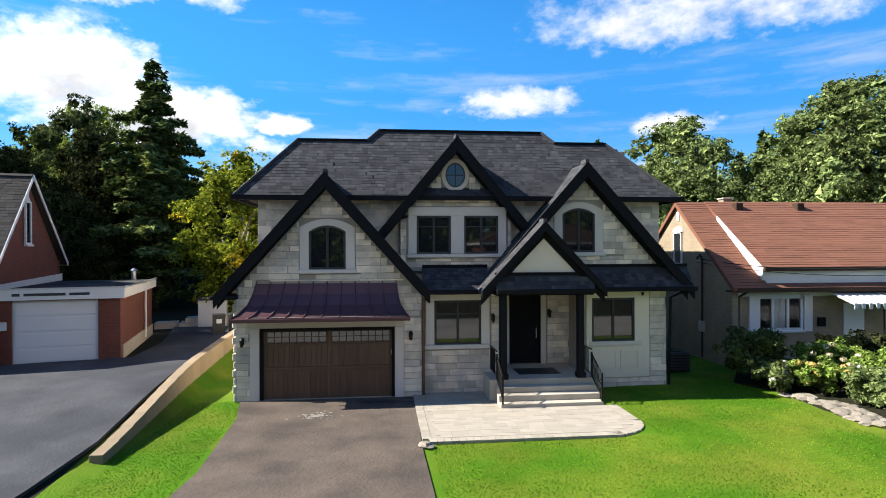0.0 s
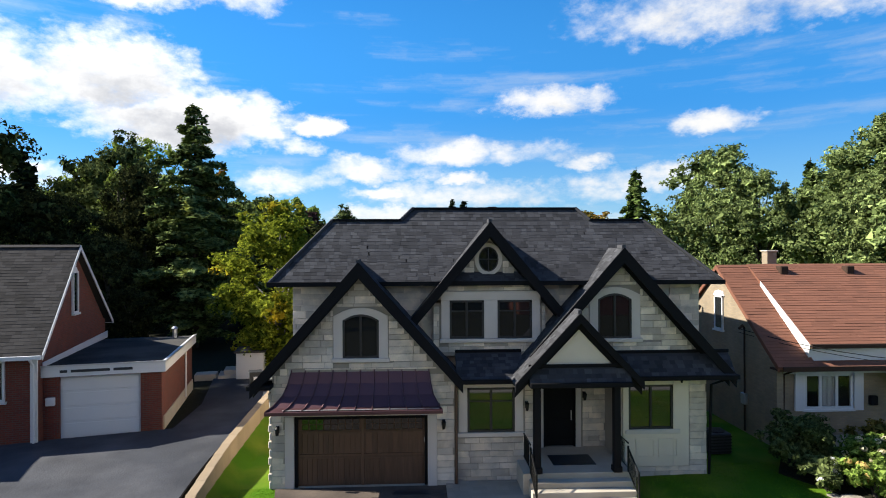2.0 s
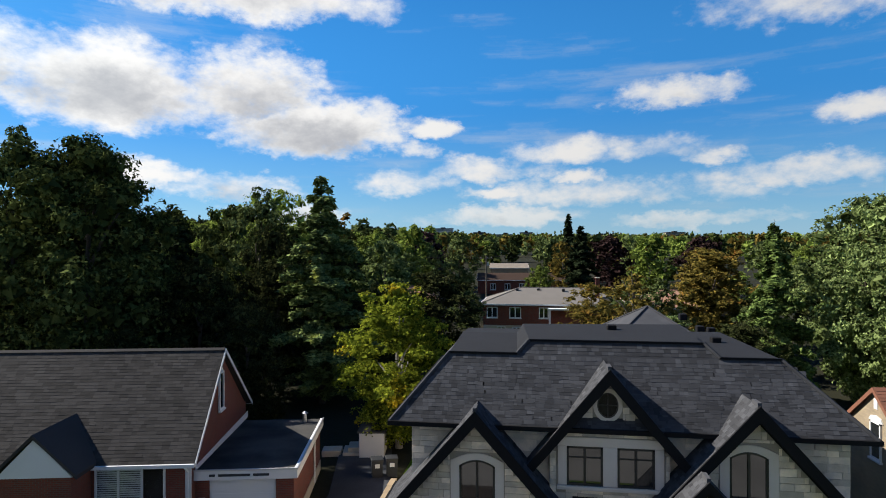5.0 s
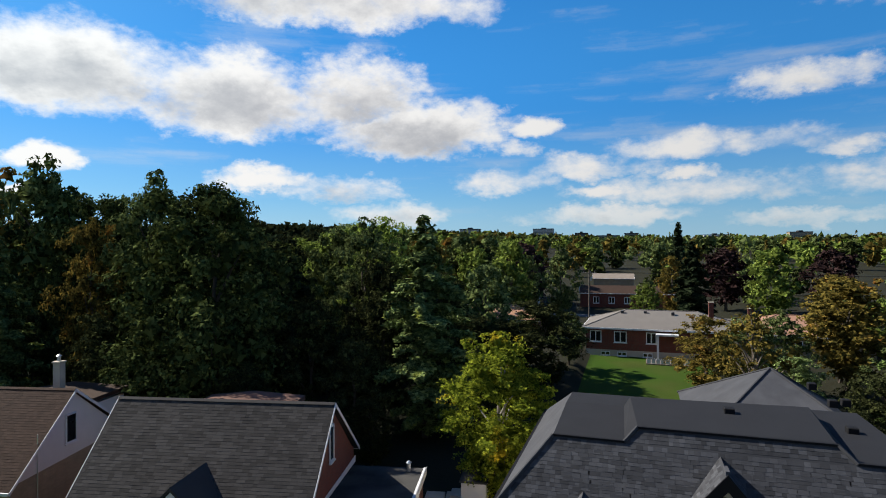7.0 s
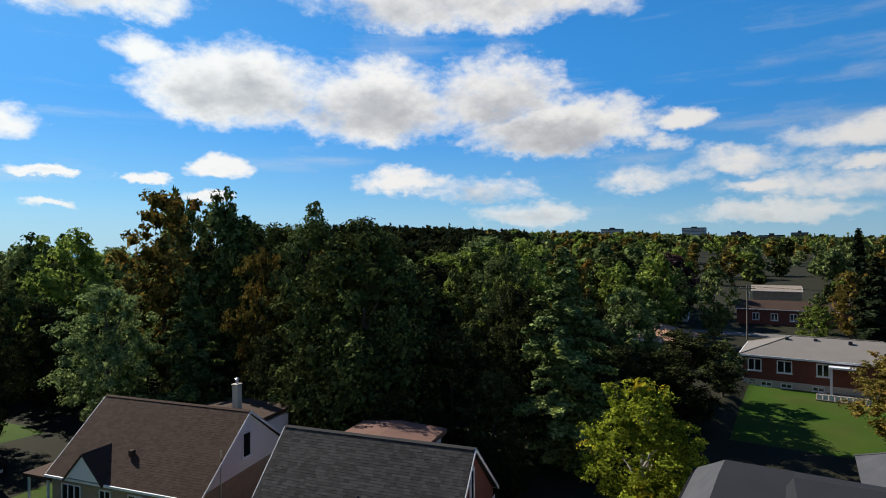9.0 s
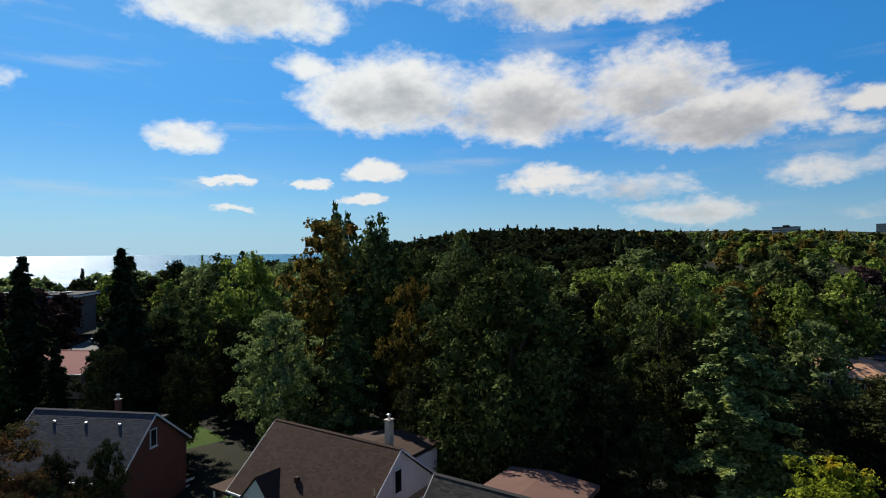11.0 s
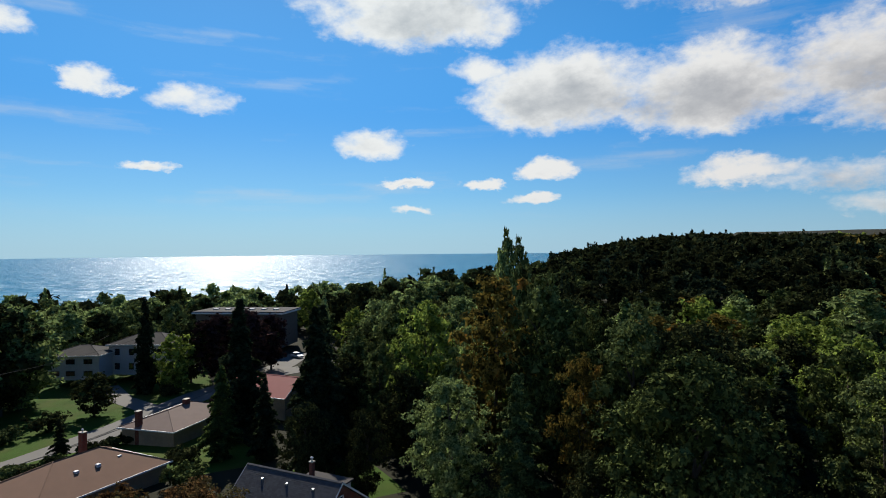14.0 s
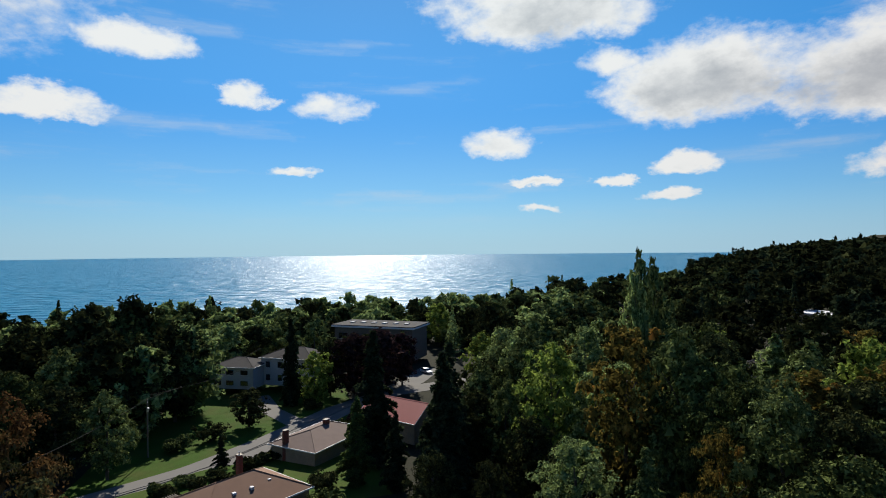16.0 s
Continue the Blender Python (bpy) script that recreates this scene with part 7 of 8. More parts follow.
sheet("driveway", [(-4.5, 18.9), (-4.15, 17.0), (-4.0, 13.0), (-4.3, 10.5), (-4.6, 7.4), (1.1, 7.4), (1.05, 9.0), (0.95, 14.4), (1.1, 18.9)], 0.03, M_DRIVE, "brownish asphalt driveway before the garage", "driveway")
sheet("neighbour_driveway", [(-16.5, 20.6), (-13.0, 21.9), (-9.4, 22.9), (-9.6, 26.5), (-11.2, 33.0), (-8.2, 33.5), (-7.0, 28.0), (-6.75, 14.5), (-7.4, 7.4), (-16.8, 7.4)], 0.10, M_ASPHALT, "dark grey asphalt driveway of the neighbour", "driveway")
strip("road", [(-60, 3.0), (60, 3.0)], 8.7, M_STREET, 0.02, "grey asphalt street before the houses", "road")
strip("lake_road", [(-78, -45), (-94, -29), (-104, -17), (-118, -4.5), (-136, 9), (-150, 24), (-160, 60)], 7.6, M_ROAD, 0.06, "pale asphalt road curving past the lakeside gardens", "road")
strip("lake_drive", [(-128, 0), (-140, -6), (-155, -9.5)], 4.5, M_ROAD, 0.05, "paved drive up to the white houses", "driveway")
strip("forecourt", [(-149, 22), (-160, 31), (-176, 40)], 7.0, M_ROAD, 0.055, "paved forecourt of the flat-roofed house", "driveway")
strip("lake_path", [(-90, -46), (-104, -43), (-118, -40)], 2.5, M_ROAD, 0.05, "narrow paved path through the trees", "path")
for off in (-4.1, 4.1):
    pts = [(-94 + off * 0.72, -29 - off * 0.7), (-104 + off * 0.72, -17 - off * 0.7), (-118 + off * 0.7, -4.5 - off * 0.72), (-136 + off * 0.7, 9 - off * 0.72)]
    strip("kerb", [(x, y) for x, y in pts], 0.22, M_ROAD, 0.16, "pale concrete kerb along the road", "kerb", thick=0.2)
strip("far_street", [(-40, 128), (30, 126)], 7, M_ROAD, 0.05, "street beyond the bungalows", "road")

# retaining wall between the drives
def retaining_wall():
    t = thing("retaining_wall", Matrix.Translation((-6.5, 18, 0)), "sandy concrete retaining wall stepping up along the drive", "wall", kind="structure")
    inv = Matrix.Translation((6.5, -18, 0))
    n = 17
    for i in range(n):
        y0, y1 = 13.7 + i * 0.85, 13.7 + (i + 1) * 0.85
        x = -6.35 - 0.05 * i * 0.5
        top = 0.2 + 0.78 * smooth(12.4, 21.5, y0 + 0.4) + 0.12 * smooth(18, 27, y0)
        bm = boxes((x - 0.2, x + 0.1, y0 + 0.002, y1 - 0.002, -0.15, top), bevel=0.008)
        for v in bm.verts:                      # the top slopes on without steps
            if v.co.z > 0.15:
                v.co.z += 0.2 + 0.78 * smooth(12.4, 21.5, v.co.y) + 0.12 * smooth(18, 27, v.co.y) - top
        ob = part("wall_block", bm, M_RETAIN, t)
        ob.matrix_parent_inverse = inv


retaining_wall()


def leafy_shrub(name, x, y, R, H, leaf, n, size, label, seed, category="shrub", flowers=None):
    r = np.random.default_rng(seed)
    lumps = [(r.normal() * R * 0.42, r.normal() * R * 0.42, H * r.uniform(0.25, 0.8), min(R, H) * r.uniform(0.25, 0.42)) for _ in range(26)]
    t = thing(name, Matrix.Translation((x, y, ground_z(x, y))), label, category)
    part("foliage", leaves_mesh("foliage", leaf, *lumps_leaves(lumps, n, size)), None, t)
    bm = bmesh.new()
    for l in lumps[:9]:
        tube(bm, [(l[0] * 0.1, l[1] * 0.1, -0.1), (l[0] * 0.6, l[1] * 0.6, l[2] * 0.6), l[:3]], 0.025, 4, 0.008)
    part("stems", bm, M_BARK, t)
    if flowers:
        mat, count, fs = flowers
        for i in range(count):
            l = lumps[i % len(lumps)]
            d = Vector((r.normal(), r.normal() - 0.8, abs(r.normal()) + 0.3)).normalized() * l[3] * 1.05
            c = np.array([l[0] + d.x, l[1] + d.y, l[2] + d.z])
            k = r.normal(size=(26, 3))
            k /= np.linalg.norm(k, axis=1, keepdims=True)
            part("flower_head", leaves_mesh("flower_head", mat, c + k * fs * 0.5 * np.array([1, 1, 0.8]), k, np.full(26, fs * 0.5)), None, t)
    return t


FLOWER_PALE = leaf_material("hydrangea_pale", (0.55, 0.50, 0.28), (0.70, 0.62, 0.40), 0.3)
FLOWER_GOLD = leaf_material("hydrangea_gold", (0.55, 0.36, 0.10), (0.65, 0.48, 0.18), 0.3)
FLOWER_RED = leaf_material("flower_red", (0.45, 0.02, 0.02), (0.6, 0.05, 0.03), 0.2)
FLOWER_WHITE = leaf_material("flower_white", (0.6, 0.6, 0.55), (0.75, 0.74, 0.7), 0.3)
leafy_shrub("evergreen_shrub", 13.3, 19.2, 1.25, 2.0, LEAF_GREEN, 9000, 0.10, "large dark rounded evergreen shrub by the house corner", 1)
leafy_shrub("hydrangea", 12.9, 17.6, 0.55, 1.1, LEAF_GREEN, 900, 0.13, "hydrangea with faded white flower heads", 2, "hydrangea", (FLOWER_WHITE, 9, 0.18))
leafy_shrub("hydrangea", 13.9, 16.9, 0.7, 1.2, LEAF_SHRUB, 2400, 0.1, "hydrangea with golden dried flower heads", 3, "hydrangea", (FLOWER_GOLD, 24, 0.2))
leafy_shrub("hydrangea", 14.8, 18.0, 0.9, 1.6, LEAF_SHRUB, 4000, 0.1, "tall hydrangea with pale cream flowers", 4, "hydrangea", (FLOWER_PALE, 12, 0.2))
leafy_shrub("green_shrub", 16.2, 17.4, 1.3, 1.5, LEAF_SHRUB, 6500, 0.09, "bright green rounded shrub in the front bed", 5)
leafy_shrub("variegated_shrub", 15.0, 15.4, 1.3, 1.2, LEAF_PALE, 7000, 0.085, "pale green and white leaved shrub behind the rockery", 6, "shrub", (FLOWER_WHITE, 22, 0.1))
leafy_shrub("green_shrub", 17.4, 15.2, 1.3, 1.3, LEAF_SHRUB, 6500, 0.09, "low bright green bush in the rockery bed", 7, "shrub", (FLOWER_RED, 2, 0.14))
leafy_shrub("brown_shrub", 16.2, 19.4, 0.9, 1.7, LEAF_ORANGE, 1500, 0.11, "thin browning shrub under the window", 8)
leafy_shrub("green_shrub", 18.0, 19.0, 1.0, 1.6, LEAF_DARK, 1800, 0.12, "dark bush beside the entrance steps", 9)
leafy_shrub("flower_bush", 15.3, 13.6, 0.9, 0.8, LEAF_GREEN, 1800, 0.1, "low leafy border plant on the rockery", 10)
leafy_shrub("flower_bush", 17.2, 13.0, 1.0, 0.8, LEAF_PALE, 1800, 0.1, "low silvery border plant on the rockery", 11)


def rock(x, y, s, seed):
    r = random.Random(seed)
    bm = bmesh.new()
    bmesh.ops.create_icosphere(bm, subdivisions=2, radius=1)
    for v in bm.verts:
        n = noise.noise(v.co * 1.3 + Vector((seed * 3.1, 0, 0)))
        v.co *= 0.85 + 0.45 * n
    bm.transform(Matrix.Diagonal((s * r.uniform(0.8, 1.4), s * r.uniform(0.7, 1.2), s * 0.36, 1)))
    me = bpy.data.meshes.new("rock")
    bm.to_mesh(me)
    bm.free()
    me.materials.append(M_ROCK)
    ob = new("rock", me)
    ob.matrix_world = Matrix.Translation((x, y, ground_z(x, y) + s * 0.2)) @ Matrix.Rotation(r.uniform(0, 3), 4, "Z")
    tagged(ob, "grey rockery stone edging the flower bed", "rock", "rockery stones")


for i in range(30):
    f = i / 29
    x = 12.75 + 0.35 * math.sin(f * 5) + 0.15 * (i % 3) + 1.3 * smooth(0.55, 1, f) * 2.2
    y = 17.1 - 4.6 * f
    rock(x, y, 0.2 + 0.12 * ((i * 7) % 5) / 4, i)
    if i > 8:
        rock(x + 0.35, y + 0.3, 0.2 + 0.1 * ((i * 3) % 4) / 3, 50 + i)
rock(1.05, 14.05, 0.27, 90)
sheet("flower_bed", [(12.9, 17.6), (12.8, 15.6), (13.3, 13.5), (15.5, 11.8), (21, 11.5), (21, 20.2), (13.2, 20.4), (12.2, 19.0)], 0.05, M_FOREST_FLOOR, "dark planted bed behind the rockery", "flower bed")

# bins and small things by the side of the house
def wheelie_bin(x, y, label):
    t = thing("wheelie_bin", at_deg(x, y, ground_z(x, y), 20), label, "bin")
    bm = bmesh.new()
    prism(bm, [(-0.26, -0.24), (0.26, -0.24), (0.26, 0.24), (-0.26, 0.24)], "z", 0.05, 0.95)
    for v in bm.verts:
        if v.co.z > 0.5:
            v.co.x *= 1.12
            v.co.y *= 1.15
    bmesh.ops.recalc_face_normals(bm, faces=list(bm.faces))
    part("body", bm, M_DARKPLASTIC, t)
    part("lid", boxes((-0.31, 0.31, -0.31, 0.33, 0.95, 1.03), bevel=0.02), M_DARKPLASTIC, t)
    for sx in (-0.28, 0.24):
        part("wheel", tube(bmesh.new(), [(sx, 0.25, 0.1), (sx + 0.05, 0.25, 0.1)], 0.1, 10), M_DARKPLASTIC, t)
    part("plate", boxes((-0.12, 0.12, -0.30, -0.285, 0.6, 0.8)), M_WHITE, t)


wheelie_bin(-7.9, 29.0, "dark wheeled bin at the end of the drive")
wheelie_bin(-7.2, 29.3, "dark wheeled bin beside the wall")
shed = thing("garden_shed", at_deg(-9.0, 31.5, 0.7, 8), "pale grey garden shed behind the bins", "shed")
part("wall", boxes((-0.6, 0.8, 0, 1.6, -0.2, 1.5)), M_WHITESTUCCO, shed)
part("roof", boxes((-0.7, 0.9, -0.1, 1.7, 1.5, 1.6)), M_GREYROOF, shed)
pl = thing("patio_slabs", at_deg(-10.6, 31.5, 0.75, 12), "stacked pale stone slabs behind the garage", "slabs")
for i, (a, b, h) in enumerate(((0, 1.8, 0.25), (0.3, 1.7, 0.5), (-1.2, -0.1, 0.3))):
    part("slab", boxes((a, b, 0.1 * i, 1.3 - 0.1 * i, -0.1, h), bevel=0.02), M_CONCRETE, pl)
ac = thing("air_conditioner", at_deg(11.2, 21.2, 0.1, 0), "dark air conditioning unit between the houses", "air conditioner")
part("case", boxes((-0.4, 0.4, -0.4, 0.4, 0.05, 0.8), bevel=0.03), M_DARKPLASTIC, ac)
part("fan_grille", tube(bmesh.new(), [(0, 0, 0.8), (0, 0, 0.83)], 0.32, 16), M_IRON, ac)
for i in range(6):
    part("fin", boxes((-0.41, 0.41, -0.415, -0.402, 0.12 + 0.11 * i, 0.16 + 0.11 * i)), M_IRON, ac)


def flat_thing(name, bm, mat, label, category):
    me = bpy.data.meshes.new(name)
    bm.to_mesh(me)
    bm.free()
    me.materials.append(mat)
    return tagged(new(name, me), label, category)


flat_thing("rubber_mat", boxes((-0.7, 1.0, 18.2, 18.5, 0.03, 0.045), bevel=0.004), M_DARKPLASTIC, "dark rubber strip on the drive at the garage", "mat")
rr = random.Random(8)
bm = bmesh.new()
for i in range(90):
    a, d = rr.uniform(0, 6.28), abs(rr.gauss(0, 0.45))
    x, y, s = -1.9 + 0.62 * d * math.cos(a), 17.0 + 0.42 * d * math.sin(a), rr.uniform(0.012, 0.05)
    prism(bm, [(x + s * math.cos(t) * rr.uniform(0.6, 1.4), y + s * 0.7 * math.sin(t) * rr.uniform(0.6, 1.4)) for t in np.linspace(0, 6.28, 7, endpoint=False)], "z", 0.029, 0.0335 + 0.0004 * (i % 5))
tagged(flat_thing("cement_stain", bm, M_PATCH, "", ""), "pale dried cement stain on the drive", "stain", kind="stuff")


# grass: short blades over the front lawn
def lawn_grass():
    r = np.random.default_rng(4)
    n = 110000
    x = np.concatenate([r.uniform(1.2, 20, n), r.uniform(-6.3, -4.2, n // 8)])
    y = np.concatenate([r.uniform(8.5, 20, n), r.uniform(8, 19, n // 8)])
    ok = np.array([not (0.9 < a < 7.1 and b > 14.2) and not (a > 12.5 and b > 12.3) and not (9.9 > a > 6.5 and b > 19.0) for a, b in zip(x, y)])
    x, y = x[ok], y[ok]
    z = np.array([ground_z(a, b) for a, b in zip(x, y)])
    m = len(x)
    h = r.uniform(0.014, 0.034, m)
    a = r.uniform(0, 6.28, m)
    c = np.stack([x, y, z + h * 0.45], 1)
    nrm = np.stack([np.cos(a), np.sin(a), r.uniform(0.1, 0.9, m)], 1)
    me = leaves_mesh("grass", GRASS, c, nrm, h * 0.9, 1.1)
    tagged(new("grass", me), "short mown grass blades of the front lawn", "grass", kind="stuff")


GRASS = leaf_material("grass_blade", (0.06, 0.165, 0.008), (0.125, 0.235, 0.014), 0.35, ((0.18, 0.225, 0.022), 0.53))
lawn_grass()


# poles and wires
def utility_pole(x, y, h, label, arm=1.4, lamp=False, z=None):
    z0 = ground_z(x, y) if z is None else z
    t = thing("utility_pole", at_deg(x, y, z0, 20), label, "pole")
    part("pole", tube(bmesh.new(), [(0, 0, -0.5), (0, 0, h)], 0.16, 8, 0.11), M_POLE, t)
    part("crossarm", boxes((-arm, arm, -0.06, 0.06, h - 0.7, h - 0.55)), M_POLE, t)
    for s in (-arm * 0.8, 0.25, arm * 0.8):
        part("insulator", tube(bmesh.new(), [(s, 0, h - 0.55), (s, 0, h - 0.35)], 0.05, 6), M_GALV, t)
    part("transformer", tube(bmesh.new(), [(0.3, 0, h - 2.2), (0.3, 0, h - 1.4)], 0.2, 10), M_GALV, t)
    if lamp:
        part("lamp_arm", tube(bmesh.new(), [(0, 0, h - 1.5), (1.6, 0, h - 1.2)], 0.04, 5), M_GALV, t)
        part("lamp_head", boxes((1.5, 2.1, -0.12, 0.12, h - 1.28, h - 1.14), bevel=0.03), M_GALV, t)


utility_pole(-9.2, 119.0, 10.0, "weathered utility pole on the far street")
utility_pole(-114.5, -26.2, 10.5, "utility pole with a street lamp by the lake road", 0.6, True)
utility_pole(-151.3, -1.8, 10, "utility pole beside the white houses", 0.6)
utility_pole(8.2, 62.0, 6.0, "short pole behind the gardens", 0.4)


def wire(points, label, r=0.012, sag=0.5):
    bm = bmesh.new()
    for a, b in zip(points, points[1:]):
        A, B = Vector(a), Vector(b)
        tube(bm, [A.lerp(B, i / 10) - Vector((0, 0, sag * 4 * (i / 10) * (1 - i / 10))) for i in range(11)], r, 4)
    flat_thing("wire", bm, M_BLACK, label, "wire")


wire([(13.3, 23.2, 4.4), (17, 14, 4.6), (26, -10, 7.5)], "black service wire to the tan brick house", 0.014, 0.4)
wire([(13.3, 23.3, 4.25), (18, 14, 4.3), (27, -10, 7.2)], "second service wire to the tan brick house", 0.012, 0.4)
wire([(-75, 128, 12), (-9.2, 119, 11.1), (60, 114, 11.5)], "overhead wires along the far street", 0.03, 0.8)
wire([(-95, -60, 9.5), (-114.5, -26.2, 8.2), (-151.3, -1.8, 8.6)], "overhead wire along the lake road", 0.03, 0.8)
wire([(-70, -35, 9.0), (-114.5, -26.2, 7.6), (-170, -10, 7)], "lower wire over the lakeside gardens", 0.03, 0.8)

# garden hedges and bushes along the lake road
HEDGE = [(-97.5, -11.5, 1.6, 1.7, LEAF_DARK), (-95.0, -14.5, 1.7, 1.8, LEAF_DARK), (-92.0, -17.5, 1.7, 1.7, LEAF_DARK), (-106.0, -6.0, 1.5, 1.5, LEAF_DARK), (-110.5, -2.0, 1.5, 1.5, LEAF_MAPLE), (-113.0, 0.8, 1.5, 1.3, LEAF_DARK),
         (-122.5, 9.5, 1.6, 1.5, LEAF_DARK), (-125.5, 12.0, 1.9, 1.6, LEAF_PURPLE), (-103.5, -8.5, 1.6, 1.6, LEAF_DARK), (-100.5, -13.0, 1.5, 1.4, LEAF_MAPLE), (-108, -3.5, 1.5, 1.6, LEAF_DARK), 
         (-98.0, -17.0, 1.8, 1.4, LEAF_GREEN), (-94, -20, 1.8, 1.6, LEAF_MAPLE), (-121, -16.5, 2.6, 3.0, LEAF_DARK), (-117, -22, 2.2, 2.4, LEAF_GREEN),
         (-84, -20, 2.0, 2.2, LEAF_YELLOW), (-80, -16, 1.9, 2.0, LEAF_GREEN), (-88, 4, 2.5, 2.8, LEAF_DARK), (-79, 3, 2.6, 2.6, LEAF_MAPLE), (-72, -3, 2.6, 2.8, LEAF_RED), (-140, 3, 2.2, 2.2, LEAF_DARK)]
for i, (x, y, R, H, lf) in enumerate(HEDGE):
    leafy_shrub("garden_bush", x, y, R, H, lf, 1500, 0.3, "rounded garden bush beside the lake road", 30 + i, "bush")
plant_tree("spruce", -104.5, -12.5, 6.0, 0.4, "tree", "small pointed conifer in a front garden", 1.1)
plant_tree("spire", -90, 9, 14.0, 0.4, "tree")

# waste container on the neighbours' drive
def waste_container():
    L = 6.00
    t = thing("waste_container", at_deg(-50.30, 13.42, ground_z(-50.30, 13.42), 107.5), "black steel waste container with pale lettering bars on its side", "container")
    part("side_panel", boxes((0, L, -0.05, 0, 0.15, 1.5)), M_BLACK, t)
    part("side_panel", boxes((0, L, 2.2, 2.25, 0.15, 1.5)), M_BLACK, t)
    part("end_panel", boxes((L + 0.002, L + 0.05, -0.05, 2.25, 0.15, 1.55)), M_BLACK, t)
    part("end_panel", boxes((-0.05, -0.002, -0.05, 2.25, 0.15, 1.5)), M_BLACK, t)
    part("floor_panel", boxes((0, L, 0.002, 2.198, 0.12, 0.2)), M_BLACK, t)
    part("top_rim", tube(bmesh.new(), [(0, -0.03, 1.5), (L, -0.03, 1.5), (L, 2.23, 1.5), (0, 2.23, 1.5)], 0.04, 6), M_IRON, t)
    for i in range(7):
        part("rib", boxes((i * L / 6 - 0.03, i * L / 6 + 0.03, -0.08, -0.052, 0.15, 1.45)), M_BLACK, t)
    for x in (0.6, L - 0.6):
        part("skid", boxes((x - 0.1, x + 0.1, 0, 2.2, 0, 0.118)), M_IRON, t)
    for a, b, z in ((0.4, L - 0.8, 0.45), (1.2, L - 0.3, 0.95)):
        part("sign_bar", boxes((a, b, -0.1, -0.083, z, z + 0.22)), M_WHITESTUCCO, t, "pale sign bar")


waste_container()


# ---- pieces: stone courses, shingles, pavers ----
def unit_block():
    bm = bmesh.new()
    box(bm, -0.5, 0.5, -0.5, 0.5, -0.5, 0.5)
    bmesh.ops.bevel(bm, geom=[e for e in bm.edges if all(v.co.y < 0 for v in e.verts)], offset=0.06, segments=1, affect="EDGES")
    me = bpy.data.meshes.new("stone_block")
    bm.to_mesh(me)
    bm.free()
    me.materials.append(M_STONE)
    return me


STONE_BLOCK = unit_block()
stone_rest = []


def courses(x0, x1, z0, z1, front, limit, holes, budget, seed, h=(0.17, 0.26), w=(0.35, 0.85)):
    """Random ashlar on a wall: limit(z) gives the left and right ends at that height."""
    r = random.Random(seed)
    z = z0
    n = 0
    while z < z1 - 0.06:
        hh = min(r.uniform(*h), z1 - z)
        a0, b0 = limit(z + hh)
        a0, b0 = max(a0, x0), min(b0, x1)
        x = a0 - r.random() * 0.3
        while x < b0 - 0.03:
            ww = r.uniform(*w)
            a, b = max(x, a0), min(x + ww, b0)
            x += ww
            za, zb = z, z + hh
            for ha, hb, hc, hd in holes:           # keep clear of openings and trims
                if zb > hc + 0.01 and za < hd - 0.01:
                    if a < ha < b:
                        b = ha
                    elif ha <= a < hb:
                        if za < hc - 0.05:         # a low course under a sill
                            zb = hc
                        elif zb > hd + 0.05:       # a low course over a head
                            za = hd
                        else:
                            a = min(hb, b)
                            x = max(x, hb) if b <= hb else x
            if b - a < 0.07:
                continue
            proud = r.uniform(0.015, 0.045)
            c = ((a + b) / 2, front - proud / 2 + 0.01, (za + zb) / 2)
            s = (b - a - 0.014, proud + 0.02, zb - za - 0.014)
            if n < budget:
                ob = new("stone_block", STONE_BLOCK)
                ob.parent = HOUSE
                ob.matrix_parent_inverse = Matrix.Translation((-2.6, -18.9, 0))
                ob.location, ob.scale = c, s
                n += 1
            else:
                stone_rest.append((c, s))
        z += hh


inf = lambda z: (-99, 99)
gab = lambda key: (lambda z: (GABLES[key][0] - (GABLES[key][1] - 0.5 - z) / GABLES[key][2], GABLES[key][0] + (GABLES[key][1] - 0.5 - z) / GABLES[key][2]))
courses(-4.63, 1.28, 0.0, 3.4, GY, inf, [(-4.2, 0.7, -1, 2.66), (-4.0, 0.45, 2.6, 3.8)], 60, 1)
courses(-4.55, 1.2, 3.4, 6.9, GY, gab("garage"), [(-2.65, -0.86, 4.05, 5.86), (-4.0, 0.45, 2.6, 3.82)], 90, 2)
courses(1.30, 3.9, 0.0, 3.45, LY, inf, [(1.36, 3.64, 1.5, 3.42)], 50, 3)
courses(0.62, 4.45, 4.22, 8.1, MY, gab("middle"), [(0.82, 4.33, 4.54, 6.3), (2.02, 2.98, 6.8, 7.95)], 60, 4)
courses(4.75, 9.3, 4.22, 7.2, RY, gab("right"), [(5.8, 7.54, 4.58, 6.5)], 80, 5)
courses(6.7, 9.8, 0.0, 3.45, RY, inf, [(6.9, 9.2, 0.4, 3.45)], 40, 6)
courses(5.9, 6.72, 0.72, 3.4, 20.3, inf, [], 20, 7)
courses(-4.15, 0.4, 5.0, 6.5, 19.95, inf, [], 0, 8)
courses(5.0, 9.95, 5.0, 6.5, 19.95, inf, [], 0, 9)


def rest_mesh():
    verts, faces = [], []
    src = [v.co.copy() for v in STONE_BLOCK.vertices]
    polys = [tuple(p.vertices) for p in STONE_BLOCK.polygons]
    for c, s in stone_rest:
        k = len(verts)
        verts += [(c[0] + v.x * s[0], c[1] + v.y * s[1], c[2] + v.z * s[2]) for v in src]
        faces += [tuple(k + i for i in p) for p in polys]
    hp("stone_field", link_mesh("stone_field", verts, faces, M_STONE_J), None, "remaining courses of limestone", "stuff")


rest_mesh()

